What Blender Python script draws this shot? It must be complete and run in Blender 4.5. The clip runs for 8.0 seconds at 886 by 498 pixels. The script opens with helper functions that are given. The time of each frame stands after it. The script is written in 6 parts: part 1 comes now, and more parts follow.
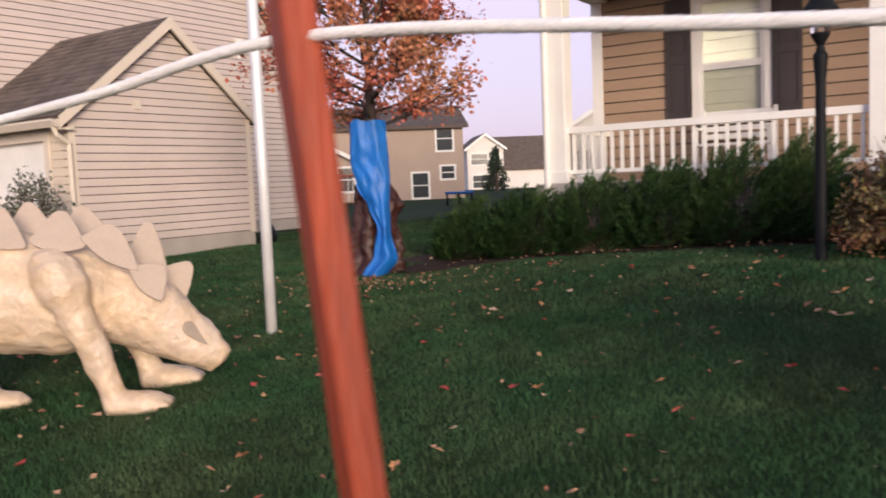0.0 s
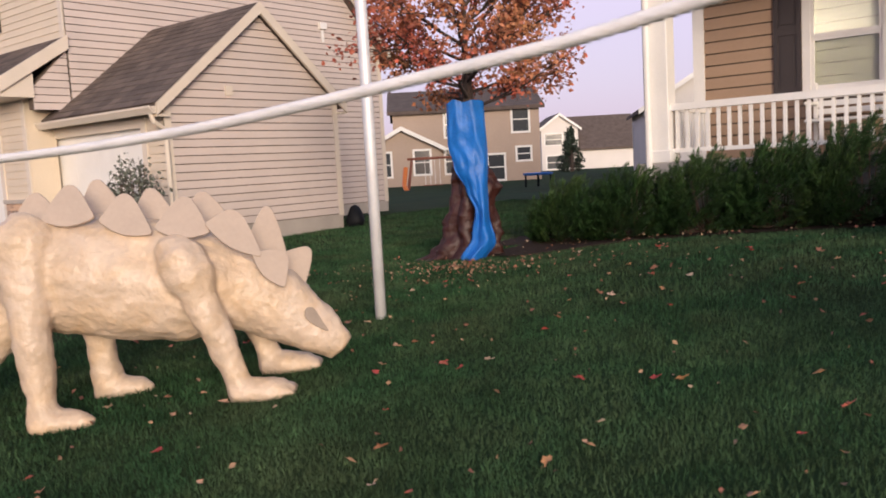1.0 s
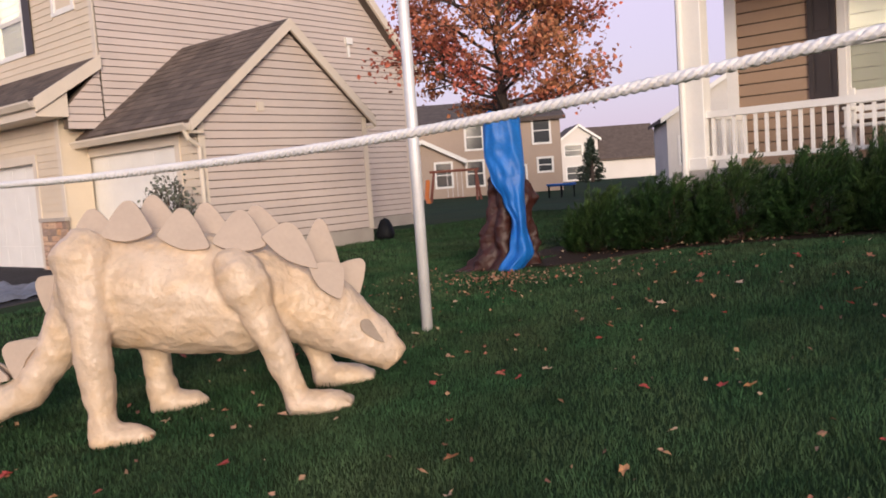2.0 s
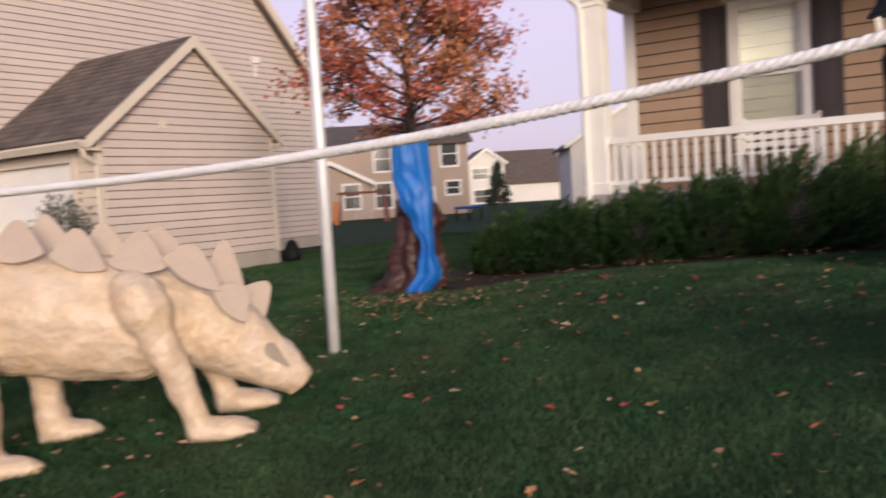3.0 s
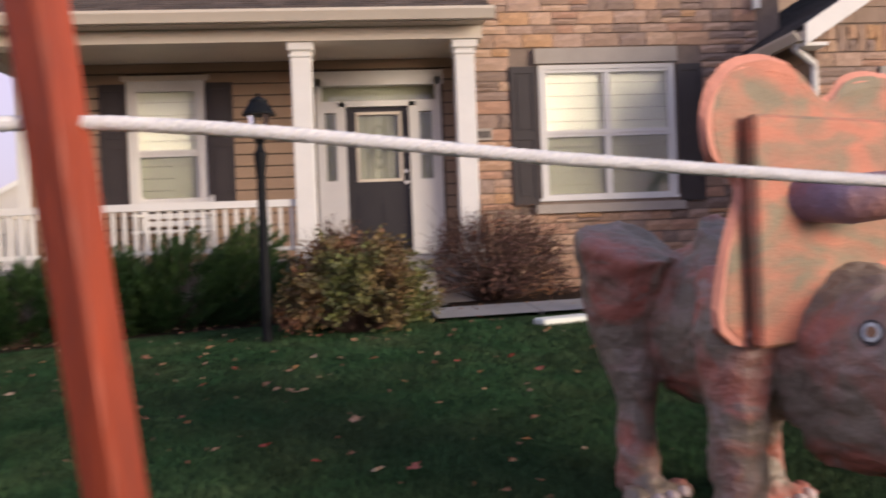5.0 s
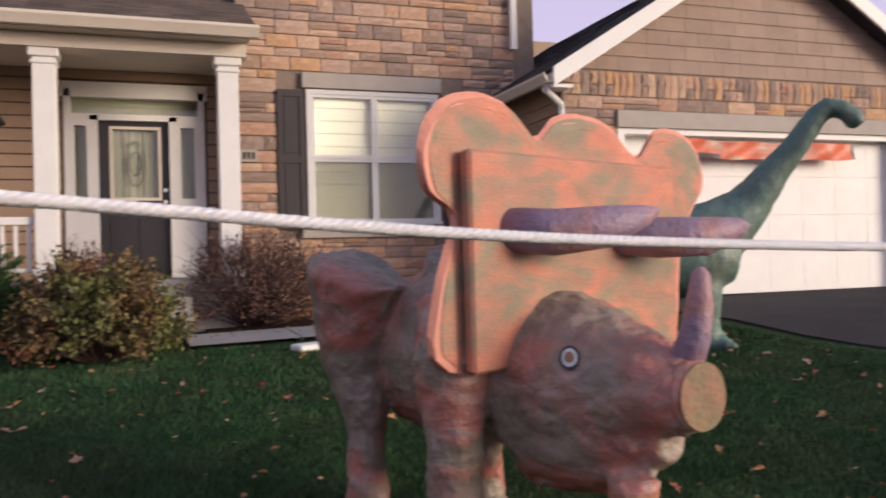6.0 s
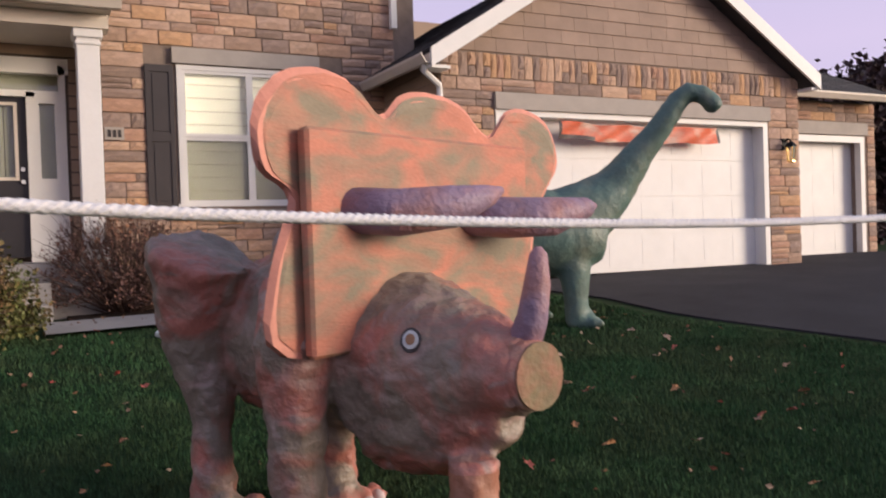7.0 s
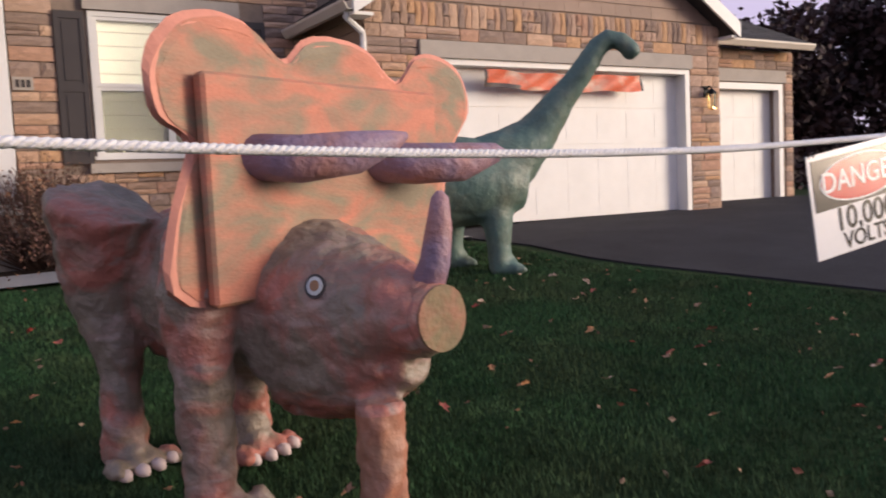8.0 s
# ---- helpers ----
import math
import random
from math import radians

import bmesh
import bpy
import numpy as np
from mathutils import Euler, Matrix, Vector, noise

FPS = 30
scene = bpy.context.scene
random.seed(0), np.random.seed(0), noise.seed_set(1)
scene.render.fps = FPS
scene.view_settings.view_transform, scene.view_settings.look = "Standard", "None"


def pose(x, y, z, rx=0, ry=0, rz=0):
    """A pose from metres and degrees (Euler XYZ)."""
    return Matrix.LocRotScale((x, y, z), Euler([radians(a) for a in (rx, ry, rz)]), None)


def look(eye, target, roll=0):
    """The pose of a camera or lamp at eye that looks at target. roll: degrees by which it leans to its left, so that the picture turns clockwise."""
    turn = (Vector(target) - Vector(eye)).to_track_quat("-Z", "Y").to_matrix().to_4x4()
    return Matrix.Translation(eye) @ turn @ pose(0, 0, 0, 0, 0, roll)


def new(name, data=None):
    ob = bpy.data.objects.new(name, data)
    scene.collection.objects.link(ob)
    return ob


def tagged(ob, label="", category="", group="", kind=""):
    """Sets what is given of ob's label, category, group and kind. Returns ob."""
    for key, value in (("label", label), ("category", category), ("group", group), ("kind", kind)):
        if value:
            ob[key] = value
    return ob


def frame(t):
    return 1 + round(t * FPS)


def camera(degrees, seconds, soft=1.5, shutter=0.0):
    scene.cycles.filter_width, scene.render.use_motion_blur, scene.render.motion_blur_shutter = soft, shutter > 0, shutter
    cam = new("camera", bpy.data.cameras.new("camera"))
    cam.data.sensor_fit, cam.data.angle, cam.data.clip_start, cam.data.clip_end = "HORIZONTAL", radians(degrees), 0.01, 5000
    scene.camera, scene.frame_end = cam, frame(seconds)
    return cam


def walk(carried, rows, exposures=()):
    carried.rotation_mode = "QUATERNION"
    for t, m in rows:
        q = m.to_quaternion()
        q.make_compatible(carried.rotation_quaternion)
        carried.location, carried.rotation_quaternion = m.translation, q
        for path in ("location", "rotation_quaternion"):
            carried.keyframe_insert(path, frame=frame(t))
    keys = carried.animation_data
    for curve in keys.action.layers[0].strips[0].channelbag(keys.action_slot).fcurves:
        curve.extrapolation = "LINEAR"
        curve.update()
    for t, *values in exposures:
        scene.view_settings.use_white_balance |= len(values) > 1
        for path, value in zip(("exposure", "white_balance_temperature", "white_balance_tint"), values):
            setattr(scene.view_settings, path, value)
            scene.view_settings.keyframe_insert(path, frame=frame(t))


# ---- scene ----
cam = camera(56.3, 8.0, soft=1.8, shutter=0.5)
PATH = [
    (0, (-0.296, 0.303, 1.514), (-1.412, 1.955, 1.348), -2.4),
    (0.5, (-0.512, 0.332, 1.512), (-1.714, 1.922, 1.347), -2.8),
    (1, (-0.680, 0.256, 1.526), (-1.932, 1.803, 1.325), -3.2),
    (2.5, (-0.879, 0.099, 1.522), (-2.171, 1.617, 1.369), -4.2),
    (3, (-0.868, 0.127, 1.524), (-1.977, 1.786, 1.395), -3.5),
    (3.5, (-0.845, 0.151, 1.525), (-1.693, 1.960, 1.429), -3.0),
    (4, (-0.791, 0.190, 1.534), (-1.296, 2.124, 1.475), -2.4),
    (4.5, (-0.674, 0.235, 1.544), (-0.850, 2.227, 1.519), -2.1),
    (5, (-0.557, 0.243, 1.544), (-0.392, 2.236, 1.528), -2.2),
    (6.5, (-0.221, 0.243, 1.558), (0.604, 2.064, 1.578), -1.5),
    (7, (-0.125, 0.234, 1.546), (0.783, 2.015, 1.517), -1.9),
    (7.5, (-0.063, 0.190, 1.524), (0.882, 1.950, 1.418), -2.4),
    (8, (-0.030, 0.164, 1.519), (1.005, 1.869, 1.367), -2.7),
]
walk(cam, [(t, look(eye, target, roll)) for t, eye, target, roll in PATH],
     exposures=[(0, 0.2), (0.5, 0.08), (1, 0.08), (2.5, 0.04), (5, 0.08), (6.5, 0.0), (8, -0.02)])

# ---- world, sun, exposure ----
SUN_AZ, SUN_EL = 130.0, 3.0          # degrees: where the light comes from, measured from +y clockwise
world = bpy.data.worlds.new("dusk_sky")
scene.world = world
world.use_nodes = True
wn, wl = world.node_tree.nodes, world.node_tree.links
wn.clear()
w_out = wn.new("ShaderNodeOutputWorld")
w_bg = wn.new("ShaderNodeBackground")
w_sky = wn.new("ShaderNodeTexSky")
w_sky.sky_type = 'NISHITA'
w_sky.sun_disc = False
w_sky.sun_elevation = radians(SUN_EL)
w_sky.sun_rotation = radians(SUN_AZ)
w_tc = wn.new("ShaderNodeTexCoord")
w_sep = wn.new("ShaderNodeSeparateXYZ")
w_ramp = wn.new("ShaderNodeValToRGB")
w_mix = wn.new("ShaderNodeMixRGB")
w_mix.blend_type = 'ADD'
w_mix.inputs[0].default_value = 1.0
# the pink and lavender band of a clear dusk, by elevation only
cr = w_ramp.color_ramp
cr.elements[0].position, cr.elements[0].color = 0.0, (4.3, 4.0, 6.5, 1)
cr.elements[1].position, cr.elements[1].color = 0.75, (2.4, 2.9, 4.6, 1)
for pos, col in ((0.07, (5.0, 4.3, 7.0, 1)), (0.2, (6.3, 5.0, 7.6, 1)), (0.42, (5.0, 4.7, 6.8, 1))):
    e = cr.elements.new(pos)
    e.color = col
wl.new(w_tc.outputs["Generated"], w_sep.inputs[0])
wl.new(w_sep.outputs["Z"], w_ramp.inputs[0])
w_dim = wn.new("ShaderNodeVectorMath")
w_dim.operation = 'SCALE'
w_dim.inputs["Scale"].default_value = 0.8
wl.new(w_sky.outputs[0], w_dim.inputs[0])
wl.new(w_dim.outputs[0], w_mix.inputs[1])
wl.new(w_ramp.outputs[0], w_mix.inputs[2])
wl.new(w_mix.outputs[0], w_bg.inputs[0])
w_bg.inputs[1].default_value = 0.1
wl.new(w_bg.outputs[0], w_out.inputs[0])

sun = new("sun", bpy.data.lights.new("sun", 'SUN'))
sun.data.energy, sun.data.angle, sun.data.color = 3.5, radians(24), (1.0, 0.84, 0.68)
sun_dir = Vector((math.sin(radians(SUN_AZ)), math.cos(radians(SUN_AZ)), math.tan(radians(11.0))))
sun.matrix_world = look(sun_dir * 50, (0, 0, 0))


# ---- materials ----
def srgb(r, g, b):
    return tuple(((c / 255) / 12.92 if c / 255 < 0.04045 else ((c / 255 + 0.055) / 1.055) ** 2.4) for c in (r, g, b))


def mat(name, color, rough=0.7, metal=0.0, var=0.15, scale=6.0, bump=0.15, fine=60.0, rand=0.0, island=0.0, second=None, amount=0.5, sharp=0.15, stretch=None, strips=0.0, third=None):
    """A procedural surface: two scales of noise in colour and relief; a second and third colour in patches; strips adds the steps of pasted paper."""
    m = bpy.data.materials.new(name)
    m.use_nodes = True
    n, l = m.node_tree.nodes, m.node_tree.links
    b = n["Principled BSDF"]
    b.inputs["Roughness"].default_value, b.inputs["Metallic"].default_value = rough, metal
    tc = n.new("ShaderNodeTexCoord")
    src = tc.outputs["Object"]
    if stretch:
        mp = n.new("ShaderNodeMapping")
        mp.inputs["Scale"].default_value = stretch
        l.new(src, mp.inputs[0])
        src = mp.outputs[0]
    n1, n2 = n.new("ShaderNodeTexNoise"), n.new("ShaderNodeTexNoise")
    n1.inputs["Scale"].default_value, n1.inputs["Detail"].default_value = scale, 4
    n2.inputs["Scale"].default_value, n2.inputs["Detail"].default_value = fine, 3
    l.new(src, n1.inputs["Vector"]), l.new(src, n2.inputs["Vector"])
    add = n.new("ShaderNodeMath")
    add.operation = 'MULTIPLY_ADD'
    l.new(n2.outputs[0], add.inputs[0])
    add.inputs[1].default_value = 0.5
    l.new(n1.outputs[0], add.inputs[2])
    rng = n.new("ShaderNodeMapRange")
    rng.inputs[1].default_value, rng.inputs[2].default_value = 0.45, 1.05
    rng.inputs[3].default_value, rng.inputs[4].default_value = 1 - var, 1 + var
    l.new(add.outputs[0], rng.inputs[0])
    value = rng.outputs[0]
    for amt, node, sock in ((rand, "ShaderNodeObjectInfo", "Random"), (island, "ShaderNodeNewGeometry", "Random Per Island")):
        if amt:
            oi = n.new(node)
            r2, mul = n.new("ShaderNodeMapRange"), n.new("ShaderNodeMath")
            r2.inputs[3].default_value, r2.inputs[4].default_value = 1 - amt, 1 + amt
            mul.operation = 'MULTIPLY'
            l.new(oi.outputs[sock], r2.inputs[0]), l.new(r2.outputs[0], mul.inputs[0]), l.new(value, mul.inputs[1])
            value = mul.outputs[0]
    base = n.new("ShaderNodeRGB")
    base.outputs[0].default_value = (*color, 1)
    col = base.outputs[0]
    if second:
        n3, mr, mx = n.new("ShaderNodeTexNoise"), n.new("ShaderNodeMapRange"), n.new("ShaderNodeMixRGB")
        n3.inputs["Scale"].default_value, n3.inputs["Detail"].default_value = scale * 0.6, 6
        n3.inputs["Distortion"].default_value = 0.6
        l.new(src, n3.inputs["Vector"])
        mr.inputs[1].default_value, mr.inputs[2].default_value = 1 - amount - sharp + 0.0, 1 - amount + sharp
        l.new(n3.outputs[0], mr.inputs[0]), l.new(mr.outputs[0], mx.inputs[0]), l.new(col, mx.inputs[1])
        mx.inputs[2].default_value = (*second, 1)
        col = mx.outputs[0]
    if third:
        n4, mr4, mx4 = n.new("ShaderNodeTexNoise"), n.new("ShaderNodeMapRange"), n.new("ShaderNodeMixRGB")
        mp4 = n.new("ShaderNodeMapping")
        mp4.inputs["Location"].default_value, mp4.inputs["Scale"].default_value = (7.3, 2.1, 4.7), (1.0, 1.0, 1.8)
        l.new(src, mp4.inputs[0]), l.new(mp4.outputs[0], n4.inputs["Vector"])
        n4.inputs["Scale"].default_value, n4.inputs["Detail"].default_value = scale * 1.1, 7
        n4.inputs["Distortion"].default_value = 1.0
        mr4.inputs[1].default_value, mr4.inputs[2].default_value = 0.53, 0.66
        mr4.inputs[4].default_value = 0.85
        l.new(n4.outputs[0], mr4.inputs[0]), l.new(mr4.outputs[0], mx4.inputs[0]), l.new(col, mx4.inputs[1])
        mx4.inputs[2].default_value = (*third, 1)
        col = mx4.outputs[0]
    height = add.outputs[0]
    if strips:
        wob, vadd, vo, hm = n.new("ShaderNodeVectorMath"), n.new("ShaderNodeVectorMath"), n.new("ShaderNodeTexVoronoi"), n.new("ShaderNodeMath")
        wob.operation, vadd.operation, hm.operation = 'SCALE', 'ADD', 'MULTIPLY_ADD'
        wob.inputs["Scale"].default_value = 0.12
        l.new(n1.outputs["Color"], wob.inputs[0]), l.new(wob.outputs[0], vadd.inputs[0]), l.new(src, vadd.inputs[1])
        l.new(vadd.outputs[0], vo.inputs["Vector"])
        vo.inputs["Scale"].default_value = 11.0
        l.new(vo.outputs["Color"], hm.inputs[0])
        hm.inputs[1].default_value = strips
        l.new(height, hm.inputs[2])
        height = hm.outputs[0]
    sc = n.new("ShaderNodeVectorMath")
    sc.operation = 'SCALE'
    l.new(col, sc.inputs[0]), l.new(value, sc.inputs["Scale"])
    l.new(sc.outputs[0], b.inputs["Base Color"])
    if bump:
        bp = n.new("ShaderNodeBump")
        bp.inputs["Strength"].default_value, bp.inputs["Distance"].default_value = bump, 0.02
        l.new(height, bp.inputs["Height"]), l.new(bp.outputs[0], b.inputs["Normal"])
    return m


def glass(name):
    m = bpy.data.materials.new(name)
    m.use_nodes = True
    b = m.node_tree.nodes["Principled BSDF"]
    b.inputs["Transmission Weight"].default_value, b.inputs["Roughness"].default_value = 1.0, 0.03
    b.inputs["Base Color"].default_value, b.inputs["IOR"].default_value = (0.93, 0.96, 0.95, 1), 1.5
    return m


M = {}
M["lawn"] = mat("lawn_soil", (0.020, 0.042, 0.016), 1.0, var=0.35, scale=0.6, fine=25, bump=0.5, second=(0.028, 0.042, 0.014), amount=0.45)
M["blade"] = mat("grass_blade", (0.033, 0.080, 0.033), 0.75, var=0.45, scale=2.2, fine=9, bump=0, island=0.65, second=(0.062, 0.092, 0.042), amount=0.45)
M["siding_cream"] = mat("cream_vinyl_siding", (0.57, 0.485, 0.435), 0.55, var=0.06, scale=1.5, fine=30, bump=0.05, rand=0.03)
M["siding_front"] = mat("pale_vinyl_siding", (0.66, 0.56, 0.43), 0.55, var=0.06, scale=1.5, fine=30, bump=0.05, rand=0.03)
M["siding_tan"] = mat("tan_siding", (0.33, 0.225, 0.15), 0.6, var=0.08, scale=1.5, fine=30, bump=0.05, rand=0.04)
M["shake"] = mat("tan_shake_siding", (0.34, 0.235, 0.175), 0.7, var=0.12, scale=4, fine=50, bump=0.2, rand=0.06, island=0.08)
M["white"] = mat("white_paint", (0.78, 0.76, 0.72), 0.5, var=0.05, scale=3, fine=40, bump=0.04)
M["cream_trim"] = mat("cream_trim_paint", (0.66, 0.58, 0.48), 0.5, var=0.05, scale=3, fine=40, bump=0.04)
M["shingle"] = mat("brown_asphalt_shingle", (0.12, 0.09, 0.075), 0.92, var=0.3, scale=2.5, fine=120, bump=0.4, island=0.28)
M["shingle_dark"] = mat("dark_asphalt_shingle", (0.05, 0.045, 0.045), 0.92, var=0.3, scale=2.5, fine=120, bump=0.4, island=0.28)
M["stone"] = mat("tan_ledge_stone", (0.34, 0.215, 0.145), 0.9, var=0.25, scale=5, fine=45, bump=0.6, rand=0.3, island=0.3, second=(0.25, 0.19, 0.16), amount=0.5)
M["mortar"] = mat("grey_mortar", (0.25, 0.19, 0.15), 0.95, var=0.2, scale=8, fine=80, bump=0.3)
M["cast_stone"] = mat("cast_stone_trim", (0.42, 0.37, 0.32), 0.8, var=0.1, scale=4, fine=60, bump=0.15)
M["concrete"] = mat("pale_concrete", (0.40, 0.37, 0.34), 0.9, var=0.15, scale=2, fine=70, bump=0.25)
M["foundation"] = mat("concrete_foundation", (0.38, 0.34, 0.30), 0.9, var=0.12, scale=2, fine=60, bump=0.2)
M["asphalt"] = mat("asphalt_drive", (0.045, 0.043, 0.046), 0.85, var=0.25, scale=1.2, fine=160, bump=0.5)
M["shutter"] = mat("dark_shutter_paint", (0.045, 0.036, 0.034), 0.5, var=0.12, scale=4, fine=50, bump=0.05)
M["door"] = mat("dark_door_paint", (0.032, 0.028, 0.028), 0.4, var=0.12, scale=4, fine=50, bump=0.04)
M["glass"] = glass("window_glass")
M["blind"] = mat("pale_window_blind", (0.90, 0.87, 0.72), 0.8, var=0.05, scale=3, fine=30, bump=0.05)
M["curtain"] = mat("grey_green_curtain", (0.30, 0.29, 0.21), 0.85, var=0.12, scale=3, fine=30, bump=0.1)
M["interior"] = mat("dark_room", (0.06, 0.055, 0.05), 0.9, var=0.1, bump=0)
M["black_metal"] = mat("black_painted_metal", (0.010, 0.011, 0.013), 0.55, var=0.2, bump=0.05)
M["steel"] = mat("galvanised_steel", (0.74, 0.74, 0.75), 0.5, metal=0.25, var=0.12, scale=5, fine=60, bump=0.05)
M["orange"] = mat("orange_painted_wood", (0.36, 0.055, 0.017), 0.6, var=0.3, scale=7, fine=40, bump=0.3, second=(0.20, 0.035, 0.016), amount=0.45, stretch=(4, 4, 0.5))
M["rope"] = mat("white_nylon_rope", (0.74, 0.73, 0.74), 0.5, var=0.1, scale=30, fine=300, bump=0.3)
M["tarp_blue"] = mat("blue_plastic_tarp", (0.008, 0.145, 0.52), 0.5, var=0.18, scale=5, fine=30, bump=0.5, strips=0.3)
M["tarp_brown"] = mat("brown_plastic_tarp", (0.040, 0.011, 0.008), 0.5, var=0.4, scale=9, fine=24, bump=1.0, strips=0.8)
M["bark"] = mat("grey_brown_bark", (0.07, 0.05, 0.042), 0.95, var=0.3, scale=12, fine=70, bump=0.8)
M["mulch"] = mat("dark_mulch", (0.045, 0.03, 0.022), 0.95, var=0.4, scale=15, fine=60, bump=0.9)
M["paper_cream"] = mat("cream_papier_mache", (0.60, 0.44, 0.285), 0.42, var=0.14, scale=7, fine=30, bump=0.8, second=(0.62, 0.49, 0.37), amount=0.55, strips=0.4)
M["plate_cream"] = mat("cream_card_plates", (0.45, 0.36, 0.29), 0.7, var=0.07, scale=5, fine=40, bump=0.12)
M["eye_grey"] = mat("grey_painted_eye", (0.30, 0.24, 0.19), 0.7, var=0.15, bump=0.1)


def ramp_mat(name, colours, rough=0.9, scale=6.0, fine=50.0, bump=0.5, source="Random", var=0.25):
    """Pieces that differ one from another: each takes its colour from a row of colours, with grain on it."""
    m = bpy.data.materials.new(name)
    m.use_nodes = True
    n, l = m.node_tree.nodes, m.node_tree.links
    b = n["Principled BSDF"]
    b.inputs["Roughness"].default_value = rough
    oi = n.new("ShaderNodeObjectInfo") if source == "Random" else n.new("ShaderNodeNewGeometry")
    rp = n.new("ShaderNodeValToRGB")
    rp.color_ramp.interpolation = 'CONSTANT' if len(colours) > 4 else 'LINEAR'
    while len(rp.color_ramp.elements) < len(colours):
        rp.color_ramp.elements.new(0.5)
    for i, c in enumerate(colours):
        rp.color_ramp.elements[i].position = i / len(colours)
        rp.color_ramp.elements[i].color = (*c, 1)
    l.new(oi.outputs[source], rp.inputs[0])
    tc, n1, n2, ad, mr, sc, bp = (n.new("ShaderNode" + k) for k in ("TexCoord", "TexNoise", "TexNoise", "Math", "MapRange", "VectorMath", "Bump"))
    n1.inputs["Scale"].default_value, n2.inputs["Scale"].default_value = scale, fine
    l.new(tc.outputs["Object"], n1.inputs["Vector"]), l.new(tc.outputs["Object"], n2.inputs["Vector"])
    ad.operation = 'ADD'
    l.new(n1.outputs[0], ad.inputs[0]), l.new(n2.outputs[0], ad.inputs[1])
    mr.inputs[1].default_value, mr.inputs[2].default_value, mr.inputs[3].default_value, mr.inputs[4].default_value = 0.6, 1.4, 1 - var, 1 + var
    l.new(ad.outputs[0], mr.inputs[0])
    sc.operation = 'SCALE'
    l.new(rp.outputs[0], sc.inputs[0]), l.new(mr.outputs[0], sc.inputs["Scale"]), l.new(sc.outputs[0], b.inputs["Base Color"])
    bp.inputs["Strength"].default_value, bp.inputs["Distance"].default_value = bump, 0.01
    l.new(ad.outputs[0], bp.inputs["Height"]), l.new(bp.outputs[0], b.inputs["Normal"])
    return m


M["stone_piece"] = ramp_mat("ledge_stone_piece", [(0.52, 0.33, 0.22), (0.40, 0.27, 0.195), (0.55, 0.33, 0.185), (0.35, 0.25, 0.20), (0.48, 0.285, 0.195), (0.58, 0.39, 0.27), (0.30, 0.215, 0.17), (0.49, 0.335, 0.25)], scale=3, fine=22)
M["dead_leaf"] = ramp_mat("fallen_leaf", [(0.36, 0.10, 0.07), (0.42, 0.24, 0.15), (0.25, 0.11, 0.06), (0.50, 0.34, 0.24), (0.33, 0.05, 0.04), (0.40, 0.20, 0.09)], 0.7, 30, 90, 0.2)
M["litter"] = ramp_mat("leaf_litter", [(0.22, 0.12, 0.07), (0.36, 0.22, 0.13), (0.17, 0.08, 0.05), (0.30, 0.12, 0.07), (0.40, 0.28, 0.18)], 0.8, 20, 60, 0.2, "Random Per Island")
# dark wall backing whose colour puts shade in the gaps between siding boards
M["seam_shade"] = mat("seam_shade_backing", (0.12, 0.09, 0.07), 0.9, var=0.15, bump=0.1)
for k in ("lawn", "blade", "asphalt", "mulch", "black_metal"):
    M[k].node_tree.nodes["Principled BSDF"].inputs["Specular IOR Level"].default_value = 0.12


# ---- building tools ----
def mesh_of(bm, name):
    bm.normal_update()
    me = bpy.data.meshes.new(name)
    bm.to_mesh(me)
    bm.free()
    return me


def part(name, bm, material, parent=None, label="", smooth=False):
    """One bmesh as one mesh object under a thing or a part. material: one, or a list by face index."""
    me = mesh_of(bm, name)
    for m in (material if isinstance(material, (list, tuple)) else [material]):
        me.materials.append(m)
    if smooth:
        for p in me.polygons:
            p.use_smooth = True
    ob = new(name, me)
    if parent is not None:
        ob.parent = parent
        ob.matrix_parent_inverse = parent.matrix_basis.inverted() if parent.parent is None else Matrix.Identity(4)
    if label:
        tagged(ob, label)
    return ob


def thing(name, label, category, group="", kind="", at=(0, 0, 0)):
    e = new(name)
    e.empty_display_size = 0.2
    e.matrix_basis = Matrix.Translation(at)
    return tagged(e, label, category, group, kind)


def box(bm, x0, x1, y0, y1, z0, z1, mi=0, m=None, bevel=0.0):
    g = bmesh.ops.create_cube(bm, size=1.0)
    vs = g["verts"]
    for v in vs:
        v.co = Vector((x0 + (v.co.x + 0.5) * (x1 - x0), y0 + (v.co.y + 0.5) * (y1 - y0), z0 + (v.co.z + 0.5) * (z1 - z0)))
    fs = list({f for v in vs for f in v.link_faces})
    if bevel:
        es = list({e for v in vs for e in v.link_edges})
        r = bmesh.ops.bevel(bm, geom=es, offset=bevel, segments=1, affect='EDGES')
        vs = list({v for f in r["faces"] for v in f.verts} | {v for v in vs if v.is_valid})
        fs = list({f for v in vs for f in v.link_faces})
    for f in fs:
        f.material_index = mi
    if m is not None:
        bmesh.ops.transform(bm, matrix=m, verts=vs)
    return vs


def hull(bm, bottom, top, mi=0):
    """A solid between two polygons with the same number of corners."""
    a, b = [bm.verts.new(p) for p in bottom], [bm.verts.new(p) for p in top]
    n = len(a)
    fs = [bm.faces.new(a[::-1]), bm.faces.new(b)] + [bm.faces.new((a[i], a[(i + 1) % n], b[(i + 1) % n], b[i])) for i in range(n)]
    for f in fs:
        f.material_index = mi
    return a + b


